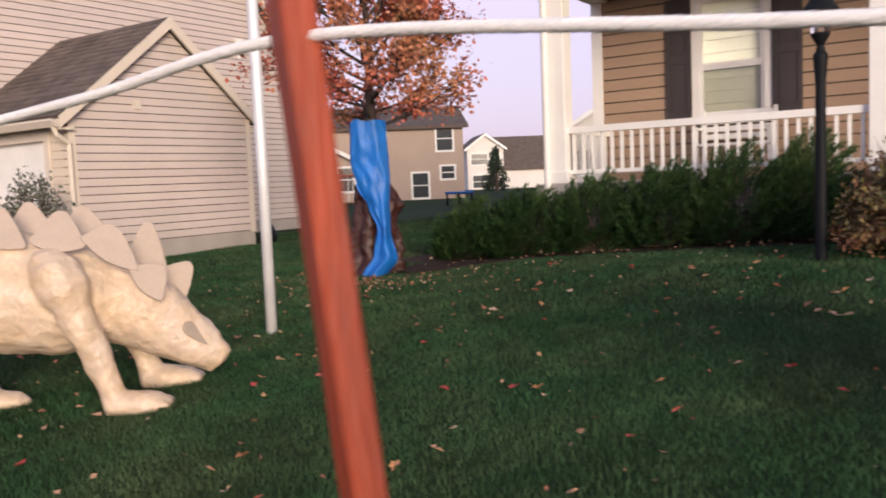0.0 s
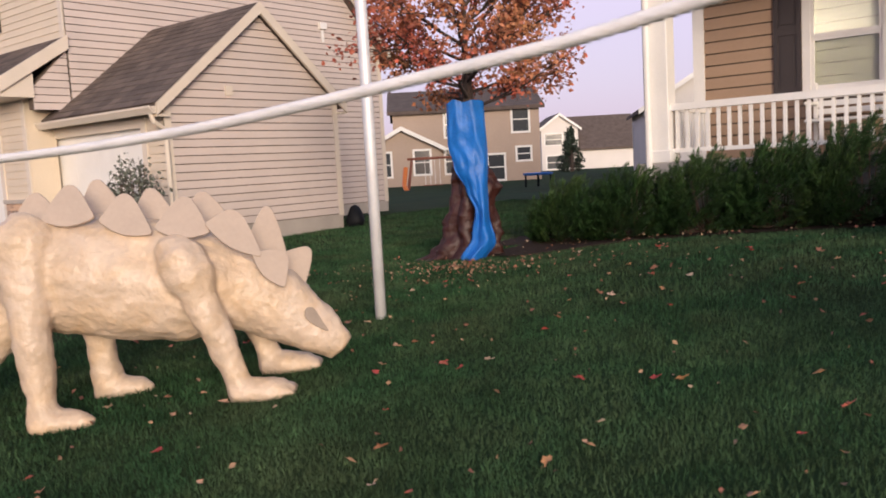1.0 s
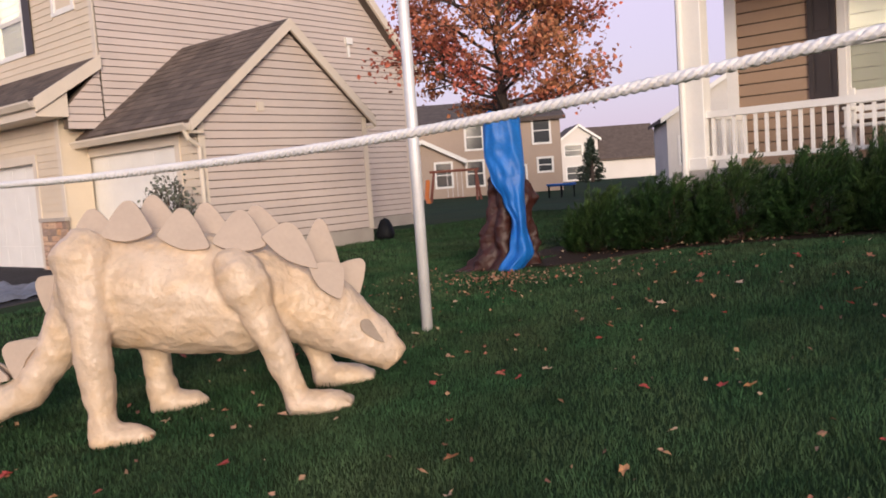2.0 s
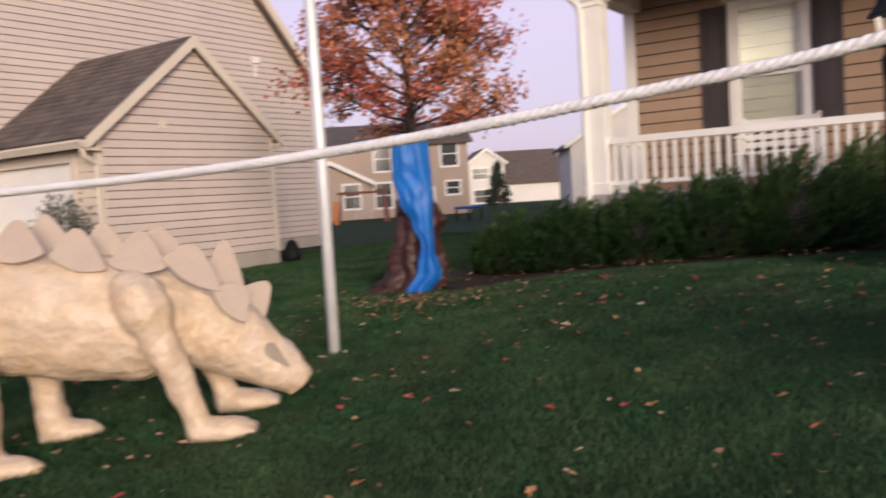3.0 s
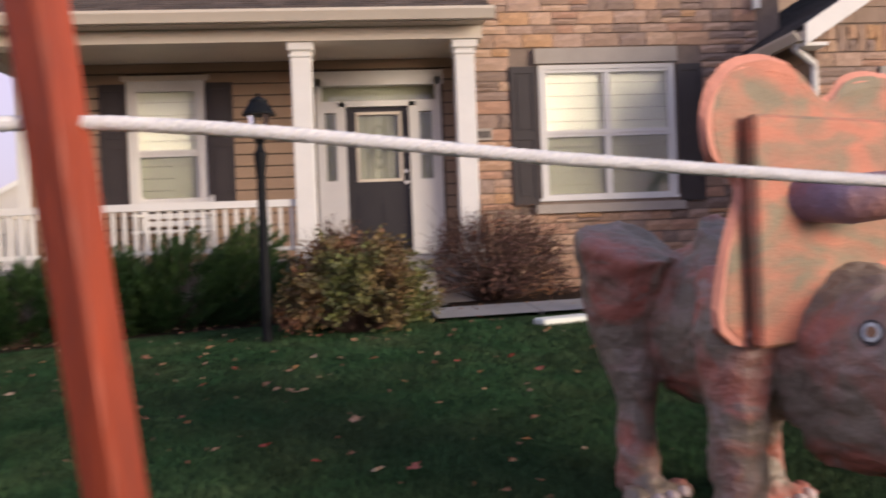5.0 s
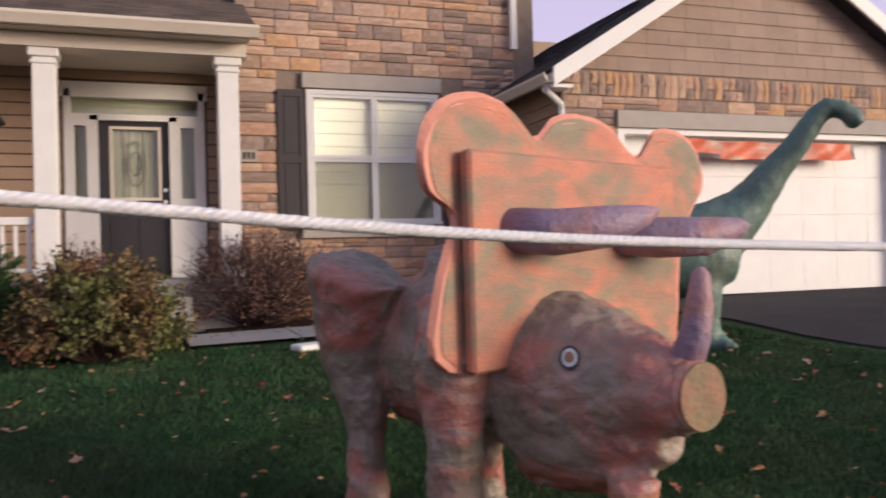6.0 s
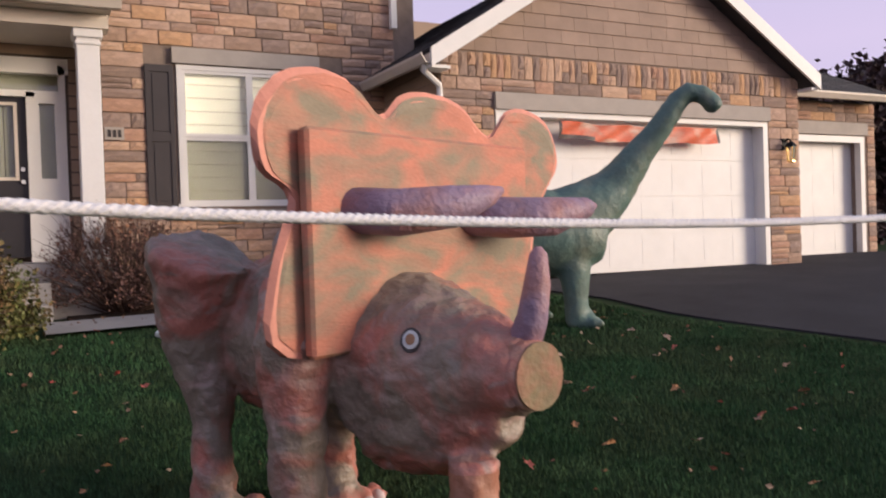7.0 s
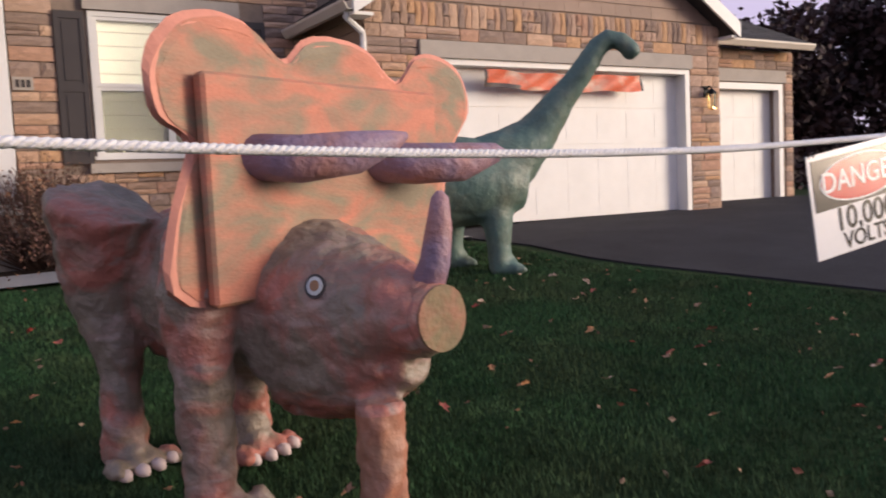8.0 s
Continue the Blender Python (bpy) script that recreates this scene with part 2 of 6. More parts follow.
def tube(bm, pts, radii, seg=14, mi=0, squash=1.0, caps=True):
    """A lofted tube through the points; squash flattens it sideways."""
    pts = [Vector(p) for p in pts]
    rings = []
    side = None
    for i, p in enumerate(pts):
        d = (pts[min(i + 1, len(pts) - 1)] - pts[max(i - 1, 0)]).normalized()
        if side is None:
            side = d.cross(Vector((0, 0, 1)))
            side = side.normalized() if side.length > 0.05 else Vector((1, 0, 0))
        side = (side - d * side.dot(d)).normalized()
        up = side.cross(d)
        r = radii[i] if isinstance(radii, (list, tuple)) else radii
        rings.append([bm.verts.new(p + (side * math.cos(a) * squash + up * math.sin(a)) * r) for a in (2 * math.pi * k / seg for k in range(seg))])
    for a, b in zip(rings, rings[1:]):
        for k in range(seg):
            f = bm.faces.new((a[k], a[(k + 1) % seg], b[(k + 1) % seg], b[k]))
            f.material_index = mi
    if caps:
        for f in (bm.faces.new(rings[0][::-1]), bm.faces.new(rings[-1])):
            f.material_index = mi
    return rings


def lathe(bm, cx, cy, profile, seg=20, mi=0):
    """A turned solid round an upright axis; profile: (radius, height) from the foot up."""
    return tube(bm, [(cx, cy, z) for r, z in profile], [max(r, 0.0005) for r, z in profile], seg, mi)


def lumpy(bm, amp, scale, seed=0.0):
    bm.normal_update()
    off = Vector((seed, seed * 1.7, -seed))
    for v in bm.verts:
        v.co += v.normal * amp * noise.noise(v.co * scale + off)


class Plane:
    """A wall plane: u along the wall, z up, n out of it."""

    def __init__(self, origin, u, n):
        self.o, self.u, self.n = Vector(origin), Vector(u), Vector(n)

    def p(self, u, z, n=0.0):
        q = self.o + self.u * u + self.n * n
        return Vector((q.x, q.y, z))

    def slab(self, bm, u0, u1, z0, z1, n0, n1, mi=0):
        return hull(bm, [self.p(u0, z0, n0), self.p(u1, z0, n0), self.p(u1, z0, n1), self.p(u0, z0, n1)],
                    [self.p(u0, z1, n0), self.p(u1, z1, n0), self.p(u1, z1, n1), self.p(u0, z1, n1)], mi)


def span(poly, z):
    """The stretch of u that a convex outline covers at the height z."""
    us = []
    for (u0, z0), (u1, z1) in zip(poly, poly[1:] + poly[:1]):
        if (z0 - z) * (z1 - z) <= 0 and z0 != z1:
            us.append(u0 + (u1 - u0) * (z - z0) / (z1 - z0))
        elif z0 == z1 == z:
            us += [u0, u1]
    return (min(us), max(us)) if us else None


def siding(parent, plane, poly, exposure, material, holes=(), thick=0.016, shakes=0.0):
    """Lap boards, each an object, over a convex outline with rectangular holes."""
    rng = random.Random(7)
    zmin, zmax = min(z for u, z in poly), max(z for u, z in poly)
    z = zmin
    while z < zmax - 0.02:
        z1 = min(z + exposure, zmax)
        a, b = span(poly, z + 1e-4), span(poly, z1 - 1e-4)
        if a and b:
            runs = [(a[0], a[1], b[0], b[1])]
            for u0, u1, h0, h1 in holes:
                if h0 < z1 - 0.01 and h1 > z + 0.01:
                    cut = []
                    for r in runs:
                        if u0 <= r[0] and u1 >= r[1]:
                            continue
                        if u0 > r[0] and u0 < r[1]:
                            cut.append((r[0], u0, r[2], u0))
                        if u1 < r[1] and u1 > r[0]:
                            cut.append((u1, r[1], u1, r[3]))
                        if u1 <= r[0] or u0 >= r[1]:
                            cut.append(r)
                    runs = cut
            pieces = []
            for r in runs:
                if shakes and r[1] - r[0] > 2 * shakes:
                    us = [r[0]]
                    while us[-1] < r[1] - 1.6 * shakes:
                        us.append(us[-1] + shakes * rng.uniform(0.6, 1.4))
                    us.append(r[1])
                    pieces += [(p, q, max(p, r[2]) if p > r[0] else r[2], min(q, r[3]) if q < r[1] else r[3]) for p, q in zip(us, us[1:])]
                else:
                    pieces.append(r)
            for p in pieces:
                if p[1] - p[0] < 0.01:
                    continue
                bm = bmesh.new()
                g = 0.002 if shakes else 0.0
                # lap boards stop short; the backing shows as a shade line
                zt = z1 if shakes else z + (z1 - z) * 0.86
                q2, q3 = min(p[2], p[3] - 0.002), max(p[3], p[2] + 0.002)
                hull(bm, [plane.p(p[0] + g, z - 0.004, 0.001), plane.p(p[1] - g, z - 0.004, 0.001), plane.p(p[1] - g, z - 0.004, thick), plane.p(p[0] + g, z - 0.004, thick)],
                     [plane.p(q2 + g, zt, 0.001), plane.p(q3 - g, zt, 0.001), plane.p(q3 - g, zt, thick * (0.2 if shakes else 0.7)), plane.p(q2 + g, zt, thick * (0.2 if shakes else 0.7))])
                bmesh.ops.recalc_face_normals(bm, faces=bm.faces)
                part("siding_board", bm, material, parent)
        z = z1


def shingles(name, parent, a, b, c, d, rows, material, width=0.3, thick=0.012):
    """Courses of shingle tabs on the roof plane a-b (eave) to d-c (ridge), joined as one part."""
    a, b, c, d = (Vector(p) for p in (a, b, c, d))
    nrm = (b - a).cross(d - a).normalized()
    if nrm.z < 0:
        nrm = -nrm
    rng = random.Random(11)
    verts, faces = [], []
    for i in range(rows):
        t0, t1 = i / rows, min(1.0, (i + 1.1) / rows)
        l0, r0, l1, r1 = a.lerp(d, t0), b.lerp(c, t0), a.lerp(d, t1), b.lerp(c, t1)
        n = max(1, int((r0 - l0).length / width))
        us = [0.0] + sorted(min(0.995, max(0.005, (k + rng.uniform(-0.3, 0.3)) / n)) for k in range(1, n)) + [1.0]
        for u0, u1 in zip(us, us[1:]):
            h = thick * rng.uniform(0.7, 1.3)
            s = len(verts)
            lo = l0.lerp(r0, u0), l0.lerp(r0, u1)
            hi = l1.lerp(r1, u1), l1.lerp(r1, u0)
            verts += [lo[0] + nrm * 0.003, lo[1] + nrm * 0.003, lo[1] + nrm * h, lo[0] + nrm * h, hi[0] + nrm * 0.004, hi[1] + nrm * 0.004]
            faces += [(s, s + 1, s + 2, s + 3), (s + 3, s + 2, s + 4, s + 5)]
    me = bpy.data.meshes.new(name)
    me.from_pydata([tuple(v) for v in verts], [], faces)
    me.materials.append(material)
    ob = new(name, me)
    ob.parent = parent
    return tagged(ob, kind="stuff")


def window(parent, plane, u0, u1, z0, z1, cols=1, split=0.5, casing=0.1, lower="curtain", upper="blind", frame_mat=None, rows=2, depth=0.05):
    """A sash window: casing, sashes, panes, blinds behind the panes."""
    fm = frame_mat or M["white"]
    bm = bmesh.new()
    for a, b, c, d in ((u0 - casing, u0, z0, z1), (u1, u1 + casing, z0, z1), (u0 - casing, u1 + casing, z1, z1 + casing), (u0 - casing - 0.03, u1 + casing + 0.03, z0 - casing * 0.7, z0)):
        plane.slab(bm, a, b, c, d, -0.05, 0.03)
    bmesh.ops.recalc_face_normals(bm, faces=bm.faces)
    win = part("window", bm, fm, parent)
    w = (u1 - u0) / cols
    for c in range(cols):
        a, b = u0 + c * w, u0 + (c + 1) * w
        zm = z0 + (z1 - z0) * split
        for (lo, hi, n, fill) in ((z0, zm, 0.0, lower), (zm, z1, 0.012, upper)) if rows == 2 else ((z0, z1, 0.0, lower),):
            bm = bmesh.new()
            s = 0.045
            for p in ((a, a + s, lo, hi), (b - s, b, lo, hi), (a + s, b - s, lo, lo + s), (a + s, b - s, hi - s, hi)):
                plane.slab(bm, *p, -0.03 + n, 0.005 + n)
            bmesh.ops.recalc_face_normals(bm, faces=bm.faces)
            sash = part("sash", bm, fm, win)
            bm = bmesh.new()
            plane.slab(bm, a + s, b - s, lo + s, hi - s, -0.016 + n, -0.010 + n)
            bmesh.ops.recalc_face_normals(bm, faces=bm.faces)
            pane = part("pane", bm, M["glass"], win)
            pane.visible_shadow = False
            bm = bmesh.new()
            k = max(3, int((hi - lo) / 0.16))
            for j in range(k):
                q0, q1 = lo + (hi - lo) * j / k, lo + (hi - lo) * (j + 1) / k
                hull(bm, [plane.p(a, q0, -depth), plane.p(b, q0, -depth), plane.p(b, q0, -depth - 0.01), plane.p(a, q0, -depth - 0.01)],
                     [plane.p(a, q1 - 0.004, -depth - 0.012), plane.p(b, q1 - 0.004, -depth - 0.012), plane.p(b, q1 - 0.004, -depth - 0.022), plane.p(a, q1 - 0.004, -depth - 0.022)])
            bmesh.ops.recalc_face_normals(bm, faces=bm.faces)
            part("blind", bm, M[fill], win)
    return win


# ---- ground ----
def ground_z(x, y):
    k = max(0.7, 1 - 0.0085 * x * x) if x < 0 else 1.0
    yy = min(y, 11.0)
    g = (0.09 * yy if yy < 7.5 else 0.675 + 0.03 * (yy - 7.5)) if yy > -3 else -0.27
    return 0.02 + 0.02 * max(-7.0, min(8.0, x)) + k * g


def sheet(name, xs, ys, zf, material, kind="structure", label="", category=""):
    bm = bmesh.new()
    grid = [[bm.verts.new((x, y, zf(x, y))) for x in xs] for y in ys]
    for j in range(len(ys) - 1):
        for i in range(len(xs) - 1):
            bm.faces.new((grid[j][i], grid[j][i + 1], grid[j + 1][i + 1], grid[j + 1][i]))
    ob = part(name, bm, material, smooth=True)
    return tagged(ob, label, category, "", kind)


def steps(a, b, s):
    n = max(1, int(round((b - a) / s)))
    return [a + (b - a) * i / n for i in range(n + 1)]


g_xs = [-900, -300, -120, -60] + steps(-40, -16, 4) + steps(-15, 14, 0.5) + [16, 20, 26, 40, 60, 120, 300, 900]
g_ys = [-900, -300, -100, -40, -20] + steps(-10, 16, 0.5) + steps(18, 60, 6) + [80, 140, 300, 900]
sheet("ground", g_xs, g_ys, ground_z, M["lawn"], label="dark green autumn lawn sloping up to the houses", category="lawn")


def flat_slab(name, outline, material, label, category, lift, thick=0.12):
    """A paved area that follows the ground, a little proud of it."""
    bm = bmesh.new()
    top = [bm.verts.new((x, y, ground_z(x, y) + lift)) for x, y in outline]
    low = [bm.verts.new((x, y, ground_z(x, y) + lift - thick)) for x, y in outline]
    n = len(top)
    bm.faces.new(top)
    for i in range(n):
        bm.faces.new((top[i], low[i], low[(i + 1) % n], top[(i + 1) % n]))
    bmesh.ops.recalc_face_normals(bm, faces=bm.faces)
    return tagged(part(name, bm, material), label, category, "", "structure")


def strip_slab(name, rows, material, label, category, lift, thick=0.12):
    """A paved strip between two edges, row by row, that follows the ground."""
    bm = bmesh.new()
    up, dn = [], []
    for y, x0, x1 in rows:
        xs = [x0 + (x1 - x0) * i / 8 for i in range(9)]
        up.append([bm.verts.new((x, y, ground_z(x, y) + lift)) for x in xs])
        dn.append([bm.verts.new((x, y, ground_z(x, y) + lift - thick)) for x in (x0, x1)])
    for a, b, c, d in zip(up, up[1:], dn, dn[1:]):
        for i in range(8):
            bm.faces.new((a[i], a[i + 1], b[i + 1], b[i]))
        bm.faces.new((a[0], b[0], d[0], c[0]))
        bm.faces.new((a[-1], c[1], d[1], b[-1]))
    return tagged(part(name, bm, material), label, category, "", "structure")


drive_left = lambda y: 5.55 if y > 6.3 else 5.55 + (6.3 - y) * 0.36
strip_slab("driveway", [(y, drive_left(y), 15.2) for y in steps(-12, 11.0, 0.5)], M["asphalt"], "black asphalt driveway in front of the garage doors", "driveway", 0.02)
strip_slab("neighbour_driveway", [(y, -26.0, -12.9) for y in steps(-12, 7.9, 0.7)], M["asphalt"], "black asphalt driveway of the neighbouring house", "driveway", 0.02)
for i in range(5):
    x0 = 0.05 + i * 1.1
    strip_slab("path", [(y, x0, x0 + 1.08) for y in steps(8.62, 9.6, 0.35)], M["concrete"], "pale concrete slab of the front path", "path", 0.045)
strip_slab("planting_bed", [(y, -7.6 + max(0, 8.6 - y) * 0.4, -1.2) for y in steps(9.35, 10.35, 0.25)], M["mulch"], "dark mulch bed under the hedge", "mulch bed", 0.02)
strip_slab("planting_bed", [(y, -6.75 + (y - 8.3) * 0.1, -6.2 + (y - 8.3) * 1.1) for y in steps(8.3, 9.35, 0.15)], M["mulch"], "dark bare mulch between the wrapped tree and the hedge", "mulch bed", 0.035)
strip_slab("planting_bed", [(y, 0.3, 5.0) for y in steps(9.7, 11.4, 0.4)], M["mulch"], "dark mulch bed below the stone wall", "mulch bed", 0.03)

# ---- the house with the porch ----
house = thing("house", "two-storey house with tan siding, ledge stone front and a white porch", "house", kind="", at=(0, 12, 0.7))
DOOR_Z, PORCH_Z = 1.45, 1.40
front = Plane((0, 12.0, 0), (1, 0, 0), (0, -1, 0))
stonep = Plane((0, 11.4, 0), (1, 0, 0), (0, -1, 0))
garp = Plane((0, 9.6, 0), (1, 0, 0), (0, -1, 0))

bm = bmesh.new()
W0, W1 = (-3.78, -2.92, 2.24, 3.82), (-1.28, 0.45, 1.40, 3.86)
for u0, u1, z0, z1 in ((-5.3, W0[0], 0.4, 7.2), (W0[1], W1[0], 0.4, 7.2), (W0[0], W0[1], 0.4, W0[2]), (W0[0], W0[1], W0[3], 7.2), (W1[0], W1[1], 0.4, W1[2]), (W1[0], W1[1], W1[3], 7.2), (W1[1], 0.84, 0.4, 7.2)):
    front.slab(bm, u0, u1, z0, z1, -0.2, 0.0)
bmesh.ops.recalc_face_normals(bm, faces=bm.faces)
# wall coloured dark to stand in for shade under each board
wall_front = part("wall", bm, M["seam_shade"], house)
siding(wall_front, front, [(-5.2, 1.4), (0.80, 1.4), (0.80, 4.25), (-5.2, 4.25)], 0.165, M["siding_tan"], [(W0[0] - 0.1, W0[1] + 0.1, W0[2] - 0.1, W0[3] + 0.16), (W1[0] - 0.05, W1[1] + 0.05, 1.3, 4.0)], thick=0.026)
bm = bmesh.new()
box(bm, -5.36, -5.2, 11.96, 12.12, 0.9, 4.3)
part("corner_board", bm, M["white"], house)
bm = bmesh.new()
box(bm, -5.3, -5.12, 12.0, 20.0, 0.3, 7.2)
box(bm, -5.3, 16.0, 19.8, 20.0, 0.3, 7.2)
part("wall", bm, M["siding_tan"], house)
window(house, front, *W0, split=0.43, lower="curtain", upper="blind", casing=0.1)
bm = bmesh.new()
front.slab(bm, W0[0] - 0.16, W0[1] + 0.16, W0[3] + 0.1, W0[3] + 0.17, 0.0, 0.06)
part("window_head", bm, M["cream_trim"], house)


def shutter(plane, u0, u1, z0, z1):
    bm = bmesh.new()
    plane.slab(bm, u0, u1, z0, z1, 0.021, 0.04)
    s = 0.055
    zm = (z0 + z1) / 2
    for p in ((u0, u0 + s, z0, z1), (u1 - s, u1, z0, z1), (u0 + s, u1 - s, z0, z0 + 0.09), (u0 + s, u1 - s, zm - 0.05, zm + 0.05), (u0 + s, u1 - s, z1 - 0.09, z1)):
        plane.slab(bm, *p, 0.04, 0.055)
    for a, b in ((z0 + 0.13, zm - 0.09), (zm + 0.09, z1 - 0.13)):
        plane.slab(bm, u0 + s + 0.035, u1 - s - 0.035, a, b, 0.04, 0.05)
    bmesh.ops.recalc_face_normals(bm, faces=bm.faces)
    return part("shutter", bm, M["shutter"], house, "dark brown panelled shutter")


shutter(front, -4.24, -3.89, 2.2, 3.88)
shutter(front, -2.81, -2.44, 2.2, 3.88)

# front door with sidelights and a transom
surround = None
for nm, p in zip(["door_surround"] + ["mullion"] * 3 + ["transom_bar", "head"] + ["side_panel"] * 2 + ["sidelight_rail"] * 2 + ["sidelight_stile"] * 4,
                 ((-1.30, -1.22, 1.4, 3.9), (-0.99, -0.89, 1.4, 3.56), (0.0, 0.10, 1.4, 3.56), (0.38, 0.46, 1.4, 3.9), (-1.22, 0.38, 3.50, 3.58), (-1.34, 0.50, 3.80, 4.0), (-1.22, -0.99, 1.4, 2.46), (0.10, 0.38, 1.4, 2.46), (-1.22, -0.99, 3.42, 3.50), (0.10, 0.38, 3.42, 3.50), (-1.22, -1.18, 2.46, 3.42), (-1.03, -0.99, 2.46, 3.42), (0.10, 0.15, 2.46, 3.42), (0.33, 0.38, 2.46, 3.42))):
    bm = bmesh.new()
    front.slab(bm, *p, -0.12, 0.03)
    bmesh.ops.recalc_face_normals(bm, faces=bm.faces)
    piece = part(nm, bm, M["white"], surround or house, "" if surround else "white door frame with sidelights and transom")
    if surround is None:
        surround = piece
for p in ((-1.18, -1.03, 2.46, 3.42), (0.15, 0.33, 2.46, 3.42), (-1.22, 0.38, 3.58, 3.80)):
    bm = bmesh.new()
    front.slab(bm, *p, -0.05, -0.04)
    pane = part("pane", bm, M["glass"], surround)
    pane.visible_shadow = False
    bm = bmesh.new()
    front.slab(bm, *p, -0.14, -0.13)
    part("backing", bm, M["curtain"], surround)
bm = bmesh.new()
D0, D1 = (-0.89, 0.0), (1.46, 3.50)
G0 = (-0.715, -0.145, 2.48, 3.39)
for p in ((D0[0], G0[0], *D1), (G0[1], D0[1], *D1), (G0[0], G0[1], D1[0], G0[2]), (G0[0], G0[1], G0[3], D1[1])):
    front.slab(bm, *p, -0.09, -0.045)
bmesh.ops.remove_doubles(bm, verts=bm.verts, dist=0.0001)
bmesh.ops.recalc_face_normals(bm, faces=bm.faces)
door = part("front_door", bm, M["door"], house, "dark panelled front door with leaded oval glass")
for p in ((-0.76, -0.49, 1.62, 2.22), (-0.40, -0.13, 1.62, 2.22)):
    bm = bmesh.new()
    front.slab(bm, *p, -0.045, -0.032)
    bmesh.ops.recalc_face_normals(bm, faces=bm.faces)
    part("panel", bm, M["door"], door)
bm = bmesh.new()
for p in ((G0[0] - 0.04, G0[0], G0[2] - 0.04, G0[3] + 0.04), (G0[1], G0[1] + 0.04, G0[2] - 0.04, G0[3] + 0.04), (G0[0], G0[1], G0[2] - 0.04, G0[2]), (G0[0], G0[1], G0[3], G0[3] + 0.04)):
    front.slab(bm, *p, -0.045, -0.028)
part("glass_frame", bm, M["cream_trim"], door)
bm = bmesh.new()
front.slab(bm, *G0, -0.075, -0.065)
pane = part("pane", bm, M["glass"], door)
pane.visible_shadow = False
bm = bmesh.new()
front.slab(bm, *G0, -0.12, -0.11)
part("backing", bm, M["curtain"], door)
bm = bmesh.new()
cx, cz = (G0[0] + G0[1]) / 2, (G0[2] + G0[3]) / 2
for k in (-2, -1, 1, 2):
    front.slab(bm, cx + k * 0.085 - 0.006, cx + k * 0.085 + 0.006, G0[2], G0[3], -0.065, -0.055)
for rr, hh in ((0.07, 0.16), (0.11, 0.3)):
    ring = [front.p(cx + rr * math.sin(a), cz + hh * math.cos(a), -0.058) for a in (2 * math.pi * k / 20 for k in range(21))]
    tube(bm, ring, 0.007, 5)
part("leading", bm, M["door"], door)
bm = bmesh.new()
tube(bm, [front.p(-0.06, 2.42, -0.045), front.p(-0.06, 2.42, 0.0)], 0.028, 10)
part("door_handle", bm, M["steel"], door)
bm = bmesh.new()
tube(bm, [front.p(-0.06, 2.58, -0.045), front.p(-0.06, 2.58, -0.015)], 0.028, 10)
part("deadbolt", bm, M["steel"], door)

# porch
bm = bmesh.new()
box(bm, -5.45, 0.84, 10.22, 11.98, 0.4, PORCH_Z)
box(bm, -1.35, 0.15, 9.92, 10.22, 0.5, PORCH_Z - 0.2)
box(bm, -1.35, 0.15, 9.62, 9.92, 0.5, PORCH_Z - 0.42)
part("porch_floor", bm, M["concrete"], house, "concrete porch floor with two steps")
for x in (-5.14, -1.35, 0.625):
    bm = bmesh.new()
    box(bm, x - 0.12, x + 0.12, 10.26, 10.50, PORCH_Z, 4.0, bevel=0.008)
    col = part("porch_column", bm, M["white"], house, "square white porch column")
    for nm, w, z0, z1 in (("capital", 0.155, 3.90, 3.998), ("necking", 0.138, 3.82, 3.86), ("base", 0.15, PORCH_Z + 0.002, PORCH_Z + 0.16)):
        bm = bmesh.new()
        box(bm, x - w, x + w, 10.38 - w, 10.38 + w, z0, z1, bevel=0.01)
        part(nm, bm, M["white"], col)
bm = bmesh.new()
box(bm, -5.36, 0.84, 10.2, 10.5, 4.0, 4.16)
box(bm, -5.36, -5.1, 10.5, 12.0, 4.0, 4.16)
part("porch_beam", bm, M["cream_trim"], house)
bm = bmesh.new()
box(bm, -5.42, 0.86, 10.0, 11.97, 4.16, 4.19)
part("porch_ceiling", bm, M["cream_trim"], house)
# rail
bm = bmesh.new()
box(bm, -5.02, -1.47, 10.33, 10.43, 2.05, 2.135)
box(bm, -5.02, -1.47, 10.35, 10.41, 1.52, 1.57)
rail = part("railing", bm, M["white"], house, "white porch railing")
bal = bmesh.new()
box(bal, -0.019, 0.019, -0.019, 0.019, 1.57, 2.05)
bal_me = mesh_of(bal, "baluster")
bal_me.materials.append(M["white"])
for i in range(27):
    b = new("baluster", bal_me)
    b.location = (-4.95 + i * (3.41 / 26), 10.38, 0)
    b.parent = rail
bm = bmesh.new()
box(bm, -5.16, -5.10, 10.52, 11.95, 2.05, 2.135)
side_rail = part("railing", bm, M["white"], house, "white porch railing")
for i in range(9):
    b = new("baluster", bal_me)
    b.location = (-5.13, 10.67 + i * 0.145, 0)
    b.parent = side_rail
# porch roof
bm = bmesh.new()
hull(bm, [(-5.45, 9.95, 4.19), (0.92, 9.95, 4.19), (0.92, 12.0, 5.20), (-5.45, 12.0, 5.20)], [(-5.45, 9.95, 4.27), (0.92, 9.95, 4.27), (0.92, 12.0, 5.28), (-5.45, 12.0, 5.28)])
roof = part("porch_roof", bm, M["shingle"], house)
shingles("shingle_field", roof, (-5.47, 9.93, 4.27), (0.94, 9.93, 4.27), (0.94, 12.0, 5.29), (-5.47, 12.0, 5.29), 17, M["shingle"])


